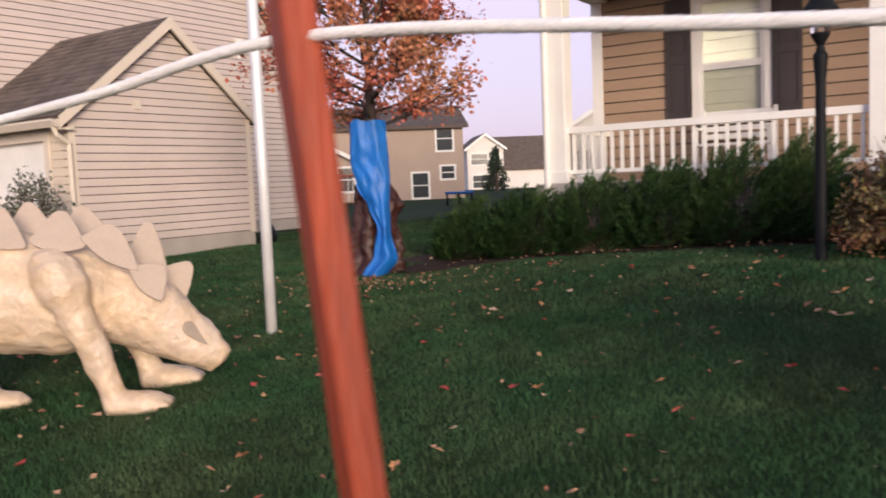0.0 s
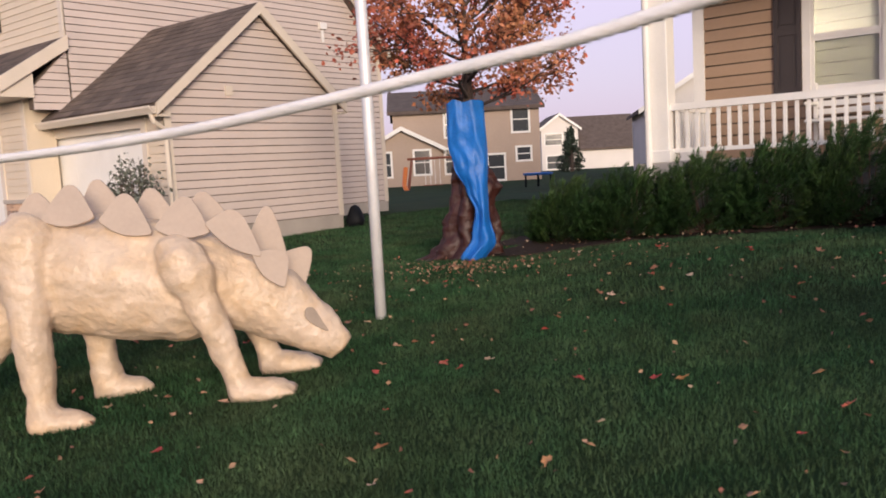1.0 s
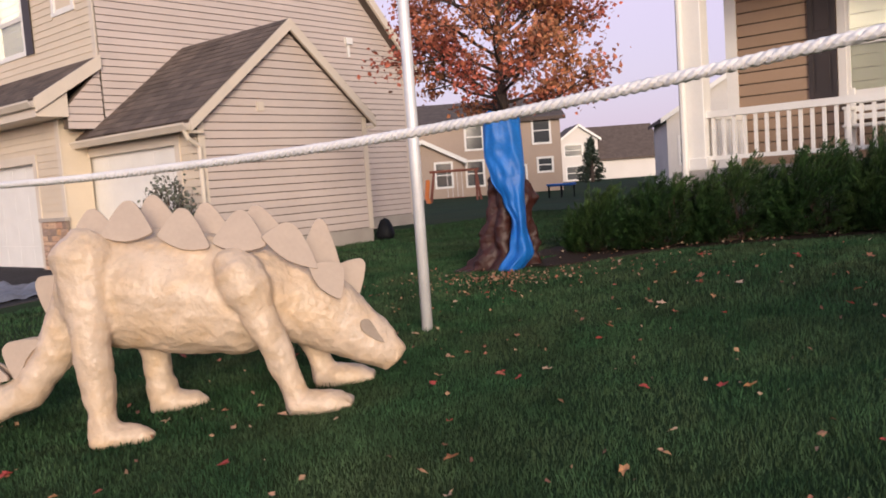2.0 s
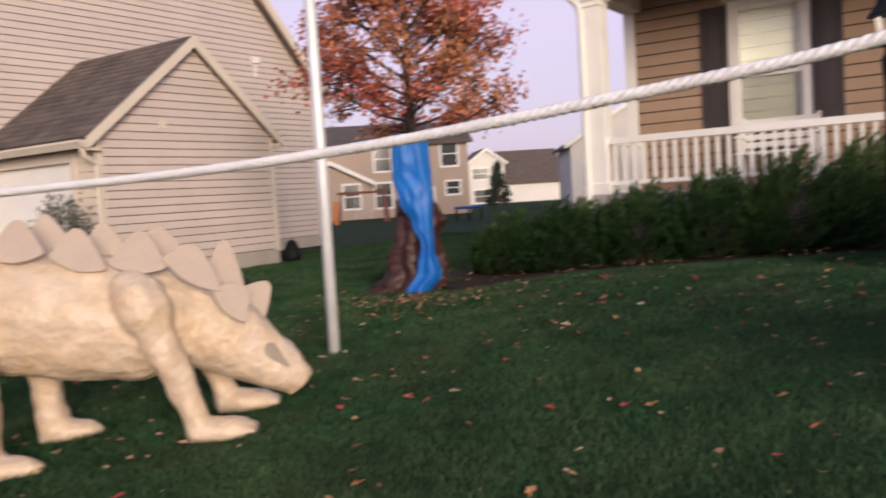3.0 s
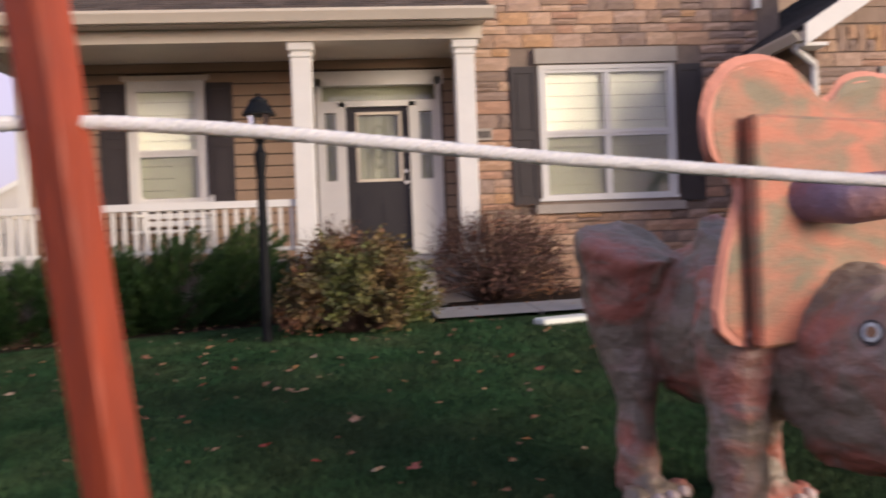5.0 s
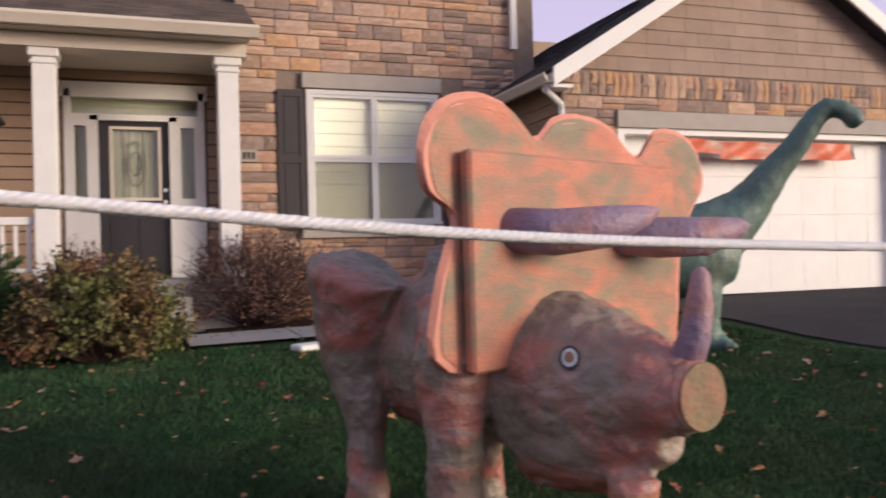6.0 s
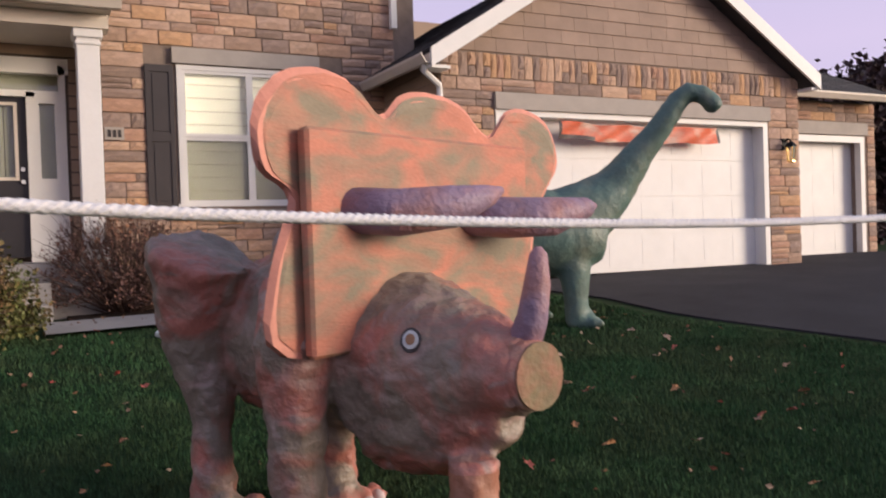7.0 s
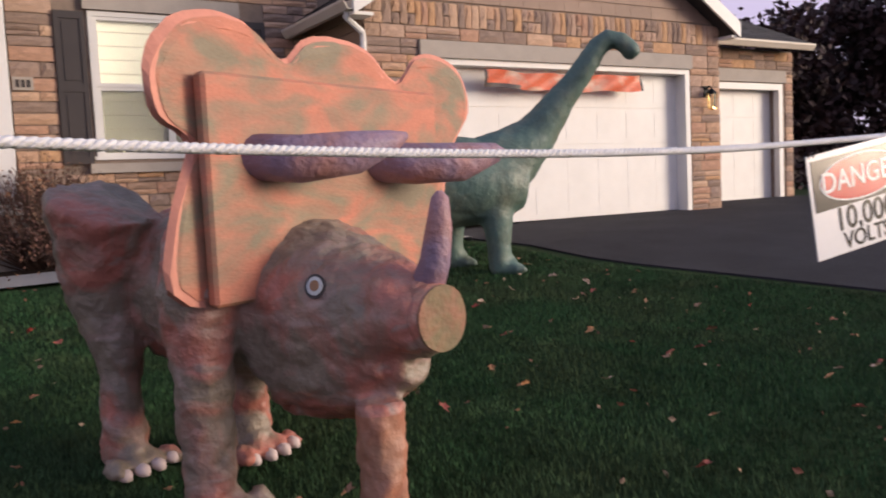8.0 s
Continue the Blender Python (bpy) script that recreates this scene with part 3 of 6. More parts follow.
def gutter(parent, a, b, out, material, size=0.11):
    """A moulded eave gutter from a to b; out points away from the wall."""
    a, b, out = Vector(a), Vector(b), Vector(out)
    prof = [(0, 0), (0.55, 0), (0.75, 0.35), (1.0, 0.75), (1.0, 1.0), (0.9, 1.0), (0.88, 0.8), (0.6, 0.4), (0.5, 0.12), (0.08, 0.12), (0.08, 1.0), (0, 1.0)]
    bm = bmesh.new()
    hull(bm, [a + out * (p * size) + Vector((0, 0, q * size)) for p, q in prof], [b + out * (p * size) + Vector((0, 0, q * size)) for p, q in prof])
    bmesh.ops.recalc_face_normals(bm, faces=bm.faces)
    return part("gutter", bm, material, parent)


gutter(house, (-5.49, 9.93, 4.15), (0.95, 9.93, 4.15), (0, -1, 0), M["cream_trim"], 0.13)
bm = bmesh.new()
tube(bm, [(-5.41, 9.9, 4.15), (-5.40, 9.95, 4.02), (-5.3, 10.2, 3.86), (-5.27, 10.21, 3.75), (-5.27, 10.21, 0.7)], 0.042, 8)
part("downspout", bm, M["white"], house)

# stone front
bm = bmesh.new()
S0 = (1.815, 3.59, 2.09, 3.84)
for u0, u1, z0, z1 in ((0.84, S0[0], 0.4, 7.2), (S0[1], 5.2, 0.4, 7.2), (S0[0], S0[1], 0.4, S0[2]), (S0[0], S0[1], S0[3], 7.2)):
    stonep.slab(bm, u0, u1, z0, z1, -0.3, 0.0)
stonep.slab(bm, 0.84, 0.96, 0.4, 7.2, -0.7, -0.3)
bmesh.ops.recalc_face_normals(bm, faces=bm.faces)
wall_stone = part("stone_wall", bm, M["mortar"], house, "ledge stone veneer wall")
window(house, stonep, *S0, cols=2, casing=0.06, lower="curtain", upper="blind")
bm = bmesh.new()
stonep.slab(bm, 1.70, 3.69, 3.915, 4.12, 0.0, 0.07)
part("lintel", bm, M["cast_stone"], house)
bm = bmesh.new()
stonep.slab(bm, 1.66, 3.74, 1.88, 2.0, 0.0, 0.09)
part("window_sill", bm, M["cast_stone"], house)
shutter(stonep, 1.36, 1.71, 2.0, 3.88)
shutter(stonep, 3.69, 4.04, 2.0, 3.88)
bm = bmesh.new()
box(bm, 4.78, 4.87, 11.26, 11.34, 4.6, 7.2)
part("downspout", bm, M["white"], house)

# garage
GX0, GX1, GEZ, APX = 4.69, 11.19, 3.88, 7.9
PITCH = 0.62
apex_z = GEZ + (APX - GX0) * PITCH
gdoor = (5.54, 10.42, 1.0, 3.14)
bm = bmesh.new()
for u0, u1, z0, z1 in ((GX0, gdoor[0], 0.4, GEZ), (gdoor[1], GX1, 0.4, GEZ), (gdoor[0], gdoor[1], gdoor[3], GEZ)):
    garp.slab(bm, u0, u1, z0, z1, -0.25, 0.0)
hull(bm, [garp.p(GX0, GEZ, -0.25), garp.p(GX1, GEZ, -0.25), garp.p(APX, apex_z, -0.25)], [garp.p(GX0, GEZ, 0), garp.p(GX1, GEZ, 0), garp.p(APX, apex_z, 0)])
bmesh.ops.recalc_face_normals(bm, faces=bm.faces)
wall_gar = part("garage_wall", bm, M["mortar"], house, "stone-faced garage gable wall")
bm = bmesh.new()
box(bm, GX0, GX0 + 0.2, 9.86, 11.4, 0.4, GEZ)
box(bm, GX1 - 0.2, GX1, 9.86, 19.8, 0.4, GEZ)
wall_side = part("wall", bm, M["siding_tan"], house)
siding(wall_side, Plane((GX0, 0, 0), (0, 1, 0), (-1, 0, 0)), [(9.62, 0.9), (11.4, 0.9), (11.4, 3.9), (9.62, 3.9)], 0.165, M["siding_tan"])
siding(wall_gar, garp, [(GX0 + 0.12, 3.95), (GX1 - 0.12, 3.95), (APX, apex_z + 0.04)], 0.19, M["shake"], thick=0.022, shakes=0.45)
bm = bmesh.new()
garp.slab(bm, 5.46, 10.50, 3.20, 3.42, 0.0, 0.07)
part("lintel", bm, M["cast_stone"], house)
bm = bmesh.new()
for p in ((gdoor[0] - 0.06, gdoor[0] + 0.04, 0.9, 3.2), (gdoor[1] - 0.04, gdoor[1] + 0.06, 0.9, 3.2), (gdoor[0] + 0.04, gdoor[1] - 0.04, 3.12, 3.2)):
    garp.slab(bm, *p, -0.24, 0.02)
part("door_frame", bm, M["white"], house)


def garage_door(parent, plane, u0, u1, z0, z1, cols, n=-0.2, rows=4):
    h = (z1 - z0) / rows
    bm = bmesh.new()
    plane.slab(bm, u0, u1, z0, z1, n - 0.05, n - 0.012)
    gd = part("garage_door", bm, M["white"], parent, "white panelled garage door")
    for r in range(rows):
        bm = bmesh.new()
        plane.slab(bm, u0, u1, z0 + r * h + 0.005, z0 + (r + 1) * h - 0.005, n - 0.012, n)
        w = (u1 - u0) / cols
        for c in range(cols):
            plane.slab(bm, u0 + c * w + 0.08, u0 + (c + 1) * w - 0.08, z0 + r * h + 0.09, z0 + (r + 1) * h - 0.09, n, n + 0.003)
        bmesh.ops.recalc_face_normals(bm, faces=bm.faces)
        part("panel", bm, M["white"], gd)
    return gd


garage_door(house, garp, gdoor[0], gdoor[1], 0.95, 3.14, 8)
# garage roof
for sgn, ex in ((-1, GX0), (1, GX1)):
    over = 0.28 if sgn < 0 else 0.16
    e = (ex + sgn * over, GEZ - over * PITCH + 0.14)
    bm = bmesh.new()
    hull(bm, [(e[0], 9.3, e[1] - 0.16), (e[0], 16, e[1] - 0.16), (APX, 16, apex_z - 0.02), (APX, 9.3, apex_z - 0.02)],
         [(e[0], 9.3, e[1]), (e[0], 16, e[1]), (APX, 16, apex_z + 0.14), (APX, 9.3, apex_z + 0.14)])
    bmesh.ops.recalc_face_normals(bm, faces=bm.faces)
    gr = part("garage_roof", bm, M["shingle_dark"], house)
    shingles("shingle_field", gr, (e[0] + sgn * 0.02, 9.28, e[1]), (e[0] + sgn * 0.02, 16, e[1]), (APX, 16, apex_z + 0.14), (APX, 9.28, apex_z + 0.14), 26, M["shingle_dark"])
    bm = bmesh.new()
    hull(bm, [(e[0], 9.26, e[1] - 0.22), (e[0], 9.30, e[1] - 0.22), (APX, 9.30, apex_z - 0.06), (APX, 9.26, apex_z - 0.06)],
         [(e[0], 9.26, e[1] + 0.02), (e[0], 9.30, e[1] + 0.02), (APX, 9.30, apex_z + 0.16), (APX, 9.26, apex_z + 0.16)])
    bmesh.ops.recalc_face_normals(bm, faces=bm.faces)
    part("rake_board", bm, M["white"], house)
    bm = bmesh.new()
    box(bm, min(e[0], ex), max(e[0], ex), 9.31, 9.6, e[1] - 0.22, e[1] - 0.18)
    part("soffit", bm, M["white"], house)
gutter(house, (GX0 - 0.28, 9.3, GEZ - 0.2), (GX0 - 0.28, 11.38, GEZ - 0.2), (-1, 0, 0), M["cream_trim"], 0.12)
bm = bmesh.new()
tube(bm, [(GX0 - 0.3, 9.42, GEZ - 0.2), (GX0 - 0.28, 9.46, GEZ - 0.28), (GX0 - 0.06, 9.52, GEZ - 0.42), (GX0 - 0.045, 9.54, GEZ - 0.5), (GX0 - 0.045, 9.54, 0.9)], 0.042, 8)
part("downspout", bm, M["white"], house)
# third bay, set back
bayp = Plane((0, 11.0, 0), (1, 0, 0), (0, -1, 0))
bm = bmesh.new()
for u0, u1, z0, z1 in ((GX1, 12.2, 0.4, 3.9), (14.62, 15.05, 0.4, 3.9), (12.2, 14.62, 3.14, 3.9)):
    bayp.slab(bm, u0, u1, z0, z1, -0.25, 0.0)
bmesh.ops.recalc_face_normals(bm, faces=bm.faces)
wall_bay = part("stone_wall", bm, M["mortar"], house)
garage_door(house, bayp, 12.2, 14.62, 0.95, 3.14, 4)
bm = bmesh.new()
for p in ((12.1, 12.22, 0.9, 3.24), (14.6, 14.72, 0.9, 3.24), (12.22, 14.6, 3.12, 3.24)):
    bayp.slab(bm, *p, -0.1, 0.03)
part("door_frame", bm, M["white"], house)
bm = bmesh.new()
bayp.slab(bm, 12.0, 14.8, 3.26, 3.5, 0.0, 0.06)
part("lintel", bm, M["cast_stone"], house)
bm = bmesh.new()
hull(bm, [(11.2, 10.6, 3.88), (15.12, 10.6, 3.88), (15.12, 15, 5.9), (11.2, 15, 5.9)], [(11.2, 10.6, 4.0), (15.12, 10.6, 4.0), (15.12, 15, 6.02), (11.2, 15, 6.02)])
rb = part("garage_roof", bm, M["shingle_dark"], house)
shingles("shingle_field", rb, (11.2, 10.58, 4.0), (15.14, 10.58, 4.0), (15.14, 15, 6.03), (11.2, 15, 6.03), 30, M["shingle_dark"])
gutter(house, (11.25, 10.6, 3.86), (15.12, 10.6, 3.86), (0, -1, 0), M["cream_trim"], 0.12)
bm = bmesh.new()
box(bm, 14.85, 15.05, 11.25, 19.8, 0.4, 3.9)
part("wall", bm, M["siding_tan"], house)
bm = bmesh.new()
hull(bm, [(-5.6, 11.7, 7.2), (5.3, 11.7, 7.2), (5.3, 20.3, 7.2), (-5.6, 20.3, 7.2)], [(-3, 15.5, 9.6), (2.8, 15.5, 9.6), (2.8, 16.5, 9.6), (-3, 16.5, 9.6)])
part("roof", bm, M["shingle"], house)

# ---- the neighbouring house ----
nb = thing("house", "cream vinyl-sided two-storey house with attached garages", "house", at=(-15, 10, 0.4))
gend = Plane((-12.28, 0, 0), (0, 1, 0), (1, 0, 0))
NB_X = -15.4
main = Plane((NB_X, 0, 0), (0, 1, 0), (1, 0, 0))
NY0, NY1, NEZ, NAP = 7.83, 11.54, 2.82, (9.74, 4.34)
bm = bmesh.new()
gend.slab(bm, NY0, NY1, 0.0, NEZ, -0.2, 0.0)
hull(bm, [gend.p(NY0, NEZ, -0.2), gend.p(NY1, NEZ, -0.2), gend.p(*NAP, -0.2)], [gend.p(NY0, NEZ, 0), gend.p(NY1, NEZ, 0), gend.p(*NAP, 0)])
bmesh.ops.recalc_face_normals(bm, faces=bm.faces)
nb_wall = part("wall", bm, M["seam_shade"], nb)
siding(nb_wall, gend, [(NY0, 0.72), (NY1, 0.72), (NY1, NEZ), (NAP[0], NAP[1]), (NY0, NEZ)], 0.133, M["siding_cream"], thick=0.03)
bm = bmesh.new()
gend.slab(bm, NY0 - 0.01, NY1 + 0.01, -0.1, 0.70, 0.0, 0.02)
part("foundation", bm, M["foundation"], nb)
for y in (NY0 + 0.03, NY1 - 0.03):
    bm = bmesh.new()
    gend.slab(bm, y - 0.06, y + 0.06, 0.68, NEZ, 0.0, 0.03)
    part("corner_board", bm, M["cream_trim"], nb)
bm = bmesh.new()
box(bm, NB_X, -12.48, NY1 - 0.2, NY1, 0.0, NEZ)
part("wall", bm, M["siding_cream"], nb)
# garage roof: gable end towards us
NP = (NAP[1] - NEZ) / (NAP[0] - NY0)
NP2 = (NAP[1] - NEZ) / (NY1 - NAP[0])
for y, p, sg in ((NY0, NP, -1), (NY1, NP2, 1)):
    ov = 0.25 if sg < 0 else 0.13
    ey, ez = y + sg * ov, NEZ - ov * p
    bm = bmesh.new()
    hull(bm, [(-12.12, ey, ez), (NB_X, ey, ez), (NB_X, NAP[0], NAP[1] + 0.02), (-12.12, NAP[0], NAP[1] + 0.02)],
         [(-12.12, ey, ez + 0.1), (NB_X, ey, ez + 0.1), (NB_X, NAP[0], NAP[1] + 0.14), (-12.12, NAP[0], NAP[1] + 0.14)])
    bmesh.ops.recalc_face_normals(bm, faces=bm.faces)
    gr = part("garage_roof", bm, M["shingle"], nb)
    shingles("shingle_field", gr, (-12.10, ey - sg * -0.02, ez + 0.1), (NB_X, ey + sg * 0.02, ez + 0.1), (NB_X, NAP[0], NAP[1] + 0.14), (-12.10, NAP[0], NAP[1] + 0.14), 17, M["shingle"])
    bm = bmesh.new()
    hull(bm, [(-12.13, ey, ez - 0.08), (-12.08, ey, ez - 0.08), (-12.08, NAP[0], NAP[1] - 0.05), (-12.13, NAP[0], NAP[1] - 0.05)],
         [(-12.13, ey, ez + 0.1), (-12.08, ey, ez + 0.1), (-12.08, NAP[0], NAP[1] + 0.15), (-12.13, NAP[0], NAP[1] + 0.15)])
    bmesh.ops.recalc_face_normals(bm, faces=bm.faces)
    part("rake_board", bm, M["cream_trim"], nb)
    bm = bmesh.new()
    box(bm, -12.28, -12.13, min(ey, y), max(ey, y), ez - 0.1, ez - 0.06)
    part("soffit", bm, M["cream_trim"], nb)
bm = bmesh.new()
hull(bm, [(-16.9, NY0 - 0.25, NEZ - 0.2), (NB_X, NY0 - 0.25, NEZ - 0.2), (NB_X, 7.97, NEZ + 0.06), (-16.9, 7.97, NEZ + 0.06)], [(-16.9, NY0 - 0.25, NEZ - 0.09), (NB_X, NY0 - 0.25, NEZ - 0.09), (NB_X, 7.97, NEZ + 0.21), (-16.9, 7.97, NEZ + 0.21)])
bmesh.ops.recalc_face_normals(bm, faces=bm.faces)
part("garage_roof", bm, M["shingle"], nb)
gutter(nb, (NB_X - 1.5, NY0 - 0.26, NEZ - 0.26), (-12.10, NY0 - 0.26, NEZ - 0.26), (0, -1, 0), M["cream_trim"], 0.12)
bm = bmesh.new()
tube(bm, [(-12.2, NY0 - 0.3, NEZ - 0.25), (-12.2, NY0 - 0.25, NEZ - 0.38), (-12.22, NY0 - 0.05, NEZ - 0.5), (-12.22, NY0 - 0.045, NEZ - 0.6), (-12.22, NY0 - 0.045, 0.5)], 0.04, 8)
part("downspout", bm, M["cream_trim"], nb)
bm = bmesh.new()
gend.slab(bm, 9.0, 9.14, 2.9, 3.05, 0.0, 0.05)
part("vent_cover", bm, M["cream_trim"], nb)
# garage fronts
nbf = Plane((0, NY0, 0), (1, 0, 0), (0, -1, 0))
bm = bmesh.new()
for u0, u1, z0, z1 in ((-12.93, -12.28, 0.0, NEZ), (-17.2, -15.98, 0.0, NEZ), (-15.98, -12.93, 2.42, NEZ)):
    nbf.slab(bm, u0, u1, z0, z1, -0.2, 0.0)
nbw = part("wall", bm, M["siding_front"], nb)
siding(nbw, nbf, [(-17.2, 0.5), (-12.34, 0.5), (-12.34, NEZ - 0.1), (-17.2, NEZ - 0.1)], 0.133, M["siding_front"], [(-16.1, -12.81, 0.0, 2.56)])
garage_door(nb, nbf, -15.98, -12.93, 0.25, 2.42, 4, n=-0.08)
bm = bmesh.new()
for p in ((-16.1, -15.96, 0.2, 2.56), (-12.95, -12.81, 0.2, 2.56), (-15.96, -12.95, 2.40, 2.56)):
    nbf.slab(bm, *p, -0.1, 0.03)
part("door_frame", bm, M["cream_trim"], nb)
# the main block: tall gable wall towards us
NM0, NM1, MEZ, MAPY, MAPZ, FEZ = 7.97, 16.25, 4.45, 11.4, 9.6, 6.6
bm = bmesh.new()
main.slab(bm, NM0, NM1, 0.0, MEZ, -0.2, 0.0)
hull(bm, [main.p(NM0, MEZ, -0.2), main.p(NM1, MEZ, -0.2), main.p(MAPY, MAPZ, -0.2), main.p(NM0, FEZ, -0.2)], [main.p(NM0, MEZ, 0), main.p(NM1, MEZ, 0), main.p(MAPY, MAPZ, 0), main.p(NM0, FEZ, 0)])
bmesh.ops.recalc_face_normals(bm, faces=bm.faces)
nb_main = part("wall", bm, M["seam_shade"], nb)
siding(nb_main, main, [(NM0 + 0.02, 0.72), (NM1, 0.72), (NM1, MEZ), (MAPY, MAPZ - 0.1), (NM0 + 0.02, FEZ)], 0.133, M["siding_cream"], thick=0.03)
bm = bmesh.new()
main.slab(bm, 11.5, NM1 + 0.01, -0.1, 0.70, 0.0, 0.02)
part("foundation", bm, M["foundation"], nb)
bm = bmesh.new()
main.slab(bm, NM1 - 0.1, NM1 + 0.02, 0.68, MEZ, 0.0, 0.03)
part("corner_board", bm, M["cream_trim"], nb)
for sg, y, wz in ((1, NM1, MEZ), (-1, NM0, FEZ)):
    p = (MAPZ - wz) / abs(MAPY - y)
    ey, ez = y + sg * 0.3, wz - 0.3 * p
    bm = bmesh.new()
    hull(bm, [(NB_X + 0.3, ey, ez), (-27, ey, ez), (-27, MAPY, MAPZ), (NB_X + 0.3, MAPY, MAPZ)], [(NB_X + 0.3, ey, ez + 0.2), (-27, ey, ez + 0.2), (-27, MAPY, MAPZ + 0.2), (NB_X + 0.3, MAPY, MAPZ + 0.2)])
    bmesh.ops.recalc_face_normals(bm, faces=bm.faces)
    part("roof", bm, M["shingle"], nb)
    bm = bmesh.new()
    hull(bm, [(NB_X + 0.26, ey, ez - 0.05), (NB_X + 0.33, ey, ez - 0.05), (NB_X + 0.33, MAPY, MAPZ - 0.05), (NB_X + 0.26, MAPY, MAPZ - 0.05)],
         [(NB_X + 0.26, ey, ez + 0.2), (NB_X + 0.33, ey, ez + 0.2), (NB_X + 0.33, MAPY, MAPZ + 0.2), (NB_X + 0.26, MAPY, MAPZ + 0.2)])
    bmesh.ops.recalc_face_normals(bm, faces=bm.faces)
    part("rake_board", bm, M["cream_trim"], nb)
bm = bmesh.new()
main.slab(bm, 14.2, 14.4, 4.9, 5.05, 0.0, 0.1)
main.slab(bm, 14.26, 14.34, 4.6, 4.9, 0.0, 0.04)
part("vent_hood", bm, M["white"], nb)
# front wing with the window above the first garage
upf = Plane((0, 7.97, 0), (1, 0, 0), (0, -1, 0))
bm = bmesh.new()
WN = (-19.35, -18.25, 4.7, 6.1)
for u0, u1, z0, z1 in ((-26, WN[0], 2.85, 6.6), (WN[1], NB_X, 2.85, 6.6), (WN[0], WN[1], 2.85, WN[2]), (WN[0], WN[1], WN[3], 6.6)):
    upf.slab(bm, u0, u1, z0, z1, -0.2, 0.0)
bmesh.ops.recalc_face_normals(bm, faces=bm.faces)
nbu = part("wall", bm, M["siding_front"], nb)
siding(nbu, upf, [(-24, 4.2), (NB_X - 0.12, 4.2), (NB_X - 0.12, 6.6), (-24, 6.6)], 0.133, M["siding_front"], [(WN[0] - 0.1, WN[1] + 0.1, WN[2] - 0.1, WN[3] + 0.1), (-16.93, -16.05, 5.14, 6.5)])
window(nb, upf, *WN, lower="curtain", upper="blind")
bm = bmesh.new()
upf.slab(bm, -18.12, -17.80, 4.62, 6.2, 0.021, 0.05)
part("shutter", bm, M["shutter"], nb, "dark brown shutter")
window(nb, upf, -16.83, -16.15, 5.24, 6.4, lower="blind", upper="blind")
bm = bmesh.new()
upf.slab(bm, NB_X - 0.12, NB_X + 0.02, 4.2, 6.6, 0.0, 0.03)
part("corner_board", bm, M["cream_trim"], nb)
# first garage bay of the neighbour, further forward, with its own roof
n2f = Plane((0, 7.3, 0), (1, 0, 0), (0, -1, 0))
bm = bmesh.new()
for u0, u1, z0, z1 in ((-16.92, -15.8, 0.0, 3.1), (-26, -21.8, 0.0, 3.1), (-21.8, -16.92, 2.4, 3.1)):
    n2f.slab(bm, u0, u1, z0, z1, -0.2, 0.0)
box(bm, -16.0, -15.8, 7.5, 7.83, 0.0, 3.1)
bmesh.ops.recalc_face_normals(bm, faces=bm.faces)
n2w = part("wall", bm, M["siding_front"], nb)
siding(n2w, n2f, [(-24, 1.32), (-15.9, 1.32), (-15.9, 3.05), (-24, 3.05)], 0.133, M["siding_front"], [(-22.0, -16.8, 0.0, 2.54)])
bm = bmesh.new()
n2f.slab(bm, -15.92, -15.78, 1.3, 3.1, 0.0, 0.03)
part("corner_board", bm, M["cream_trim"], nb)
garage_door(nb, n2f, -21.8, -16.92, 0.25, 2.4, 8, n=-0.12)
bm = bmesh.new()
for p in ((-21.92, -21.78, 0.2, 2.54), (-16.94, -16.80, 0.2, 2.54), (-21.78, -16.94, 2.38, 2.54)):
    n2f.slab(bm, *p, -0.1, 0.03)
part("door_frame", bm, M["cream_trim"], nb)
bm = bmesh.new()
hull(bm, [(-24, 6.72, 3.28), (-15.35, 6.72, 3.28), (-15.35, 7.97, 4.07), (-24, 7.97, 4.07)], [(-24, 6.72, 3.40), (-15.35, 6.72, 3.40), (-15.35, 7.97, 4.20), (-24, 7.97, 4.20)])
bmesh.ops.recalc_face_normals(bm, faces=bm.faces)
r2 = part("garage_roof", bm, M["shingle"], nb)
shingles("shingle_field", r2, (-24, 6.70, 3.40), (-15.33, 6.70, 3.40), (-15.33, 7.97, 4.21), (-24, 7.97, 4.21), 11, M["shingle"])
bm = bmesh.new()
hull(bm, [(-15.35, 6.70, 3.17), (-15.30, 6.70, 3.17), (-15.30, 7.97, 3.98), (-15.35, 7.97, 3.98)], [(-15.35, 6.70, 3.42), (-15.30, 6.70, 3.42), (-15.30, 7.97, 4.23), (-15.35, 7.97, 4.23)])
bmesh.ops.recalc_face_normals(bm, faces=bm.faces)
part("rake_board", bm, M["cream_trim"], nb)
bm = bmesh.new()
hull(bm, [(-24, 6.72, 3.10), (-15.36, 6.72, 3.10), (-15.36, 7.3, 3.10), (-24, 7.3, 3.10)], [(-24, 6.72, 3.26), (-15.36, 6.72, 3.26), (-15.36, 7.3, 3.60), (-24, 7.3, 3.60)])
bmesh.ops.recalc_face_normals(bm, faces=bm.faces)
part("soffit", bm, M["cream_trim"], nb)
bm = bmesh.new()
hull(bm, [(-15.6, 7.3, 2.9), (-15.6, 7.97, 2.9), (-15.6, 7.97, 4.0), (-15.6, 7.3, 3.3)], [(-15.43, 7.3, 2.9), (-15.43, 7.97, 2.9), (-15.43, 7.97, 4.0), (-15.43, 7.3, 3.3)])
bmesh.ops.recalc_face_normals(bm, faces=bm.faces)
n2s = part("wall", bm, M["seam_shade"], nb)
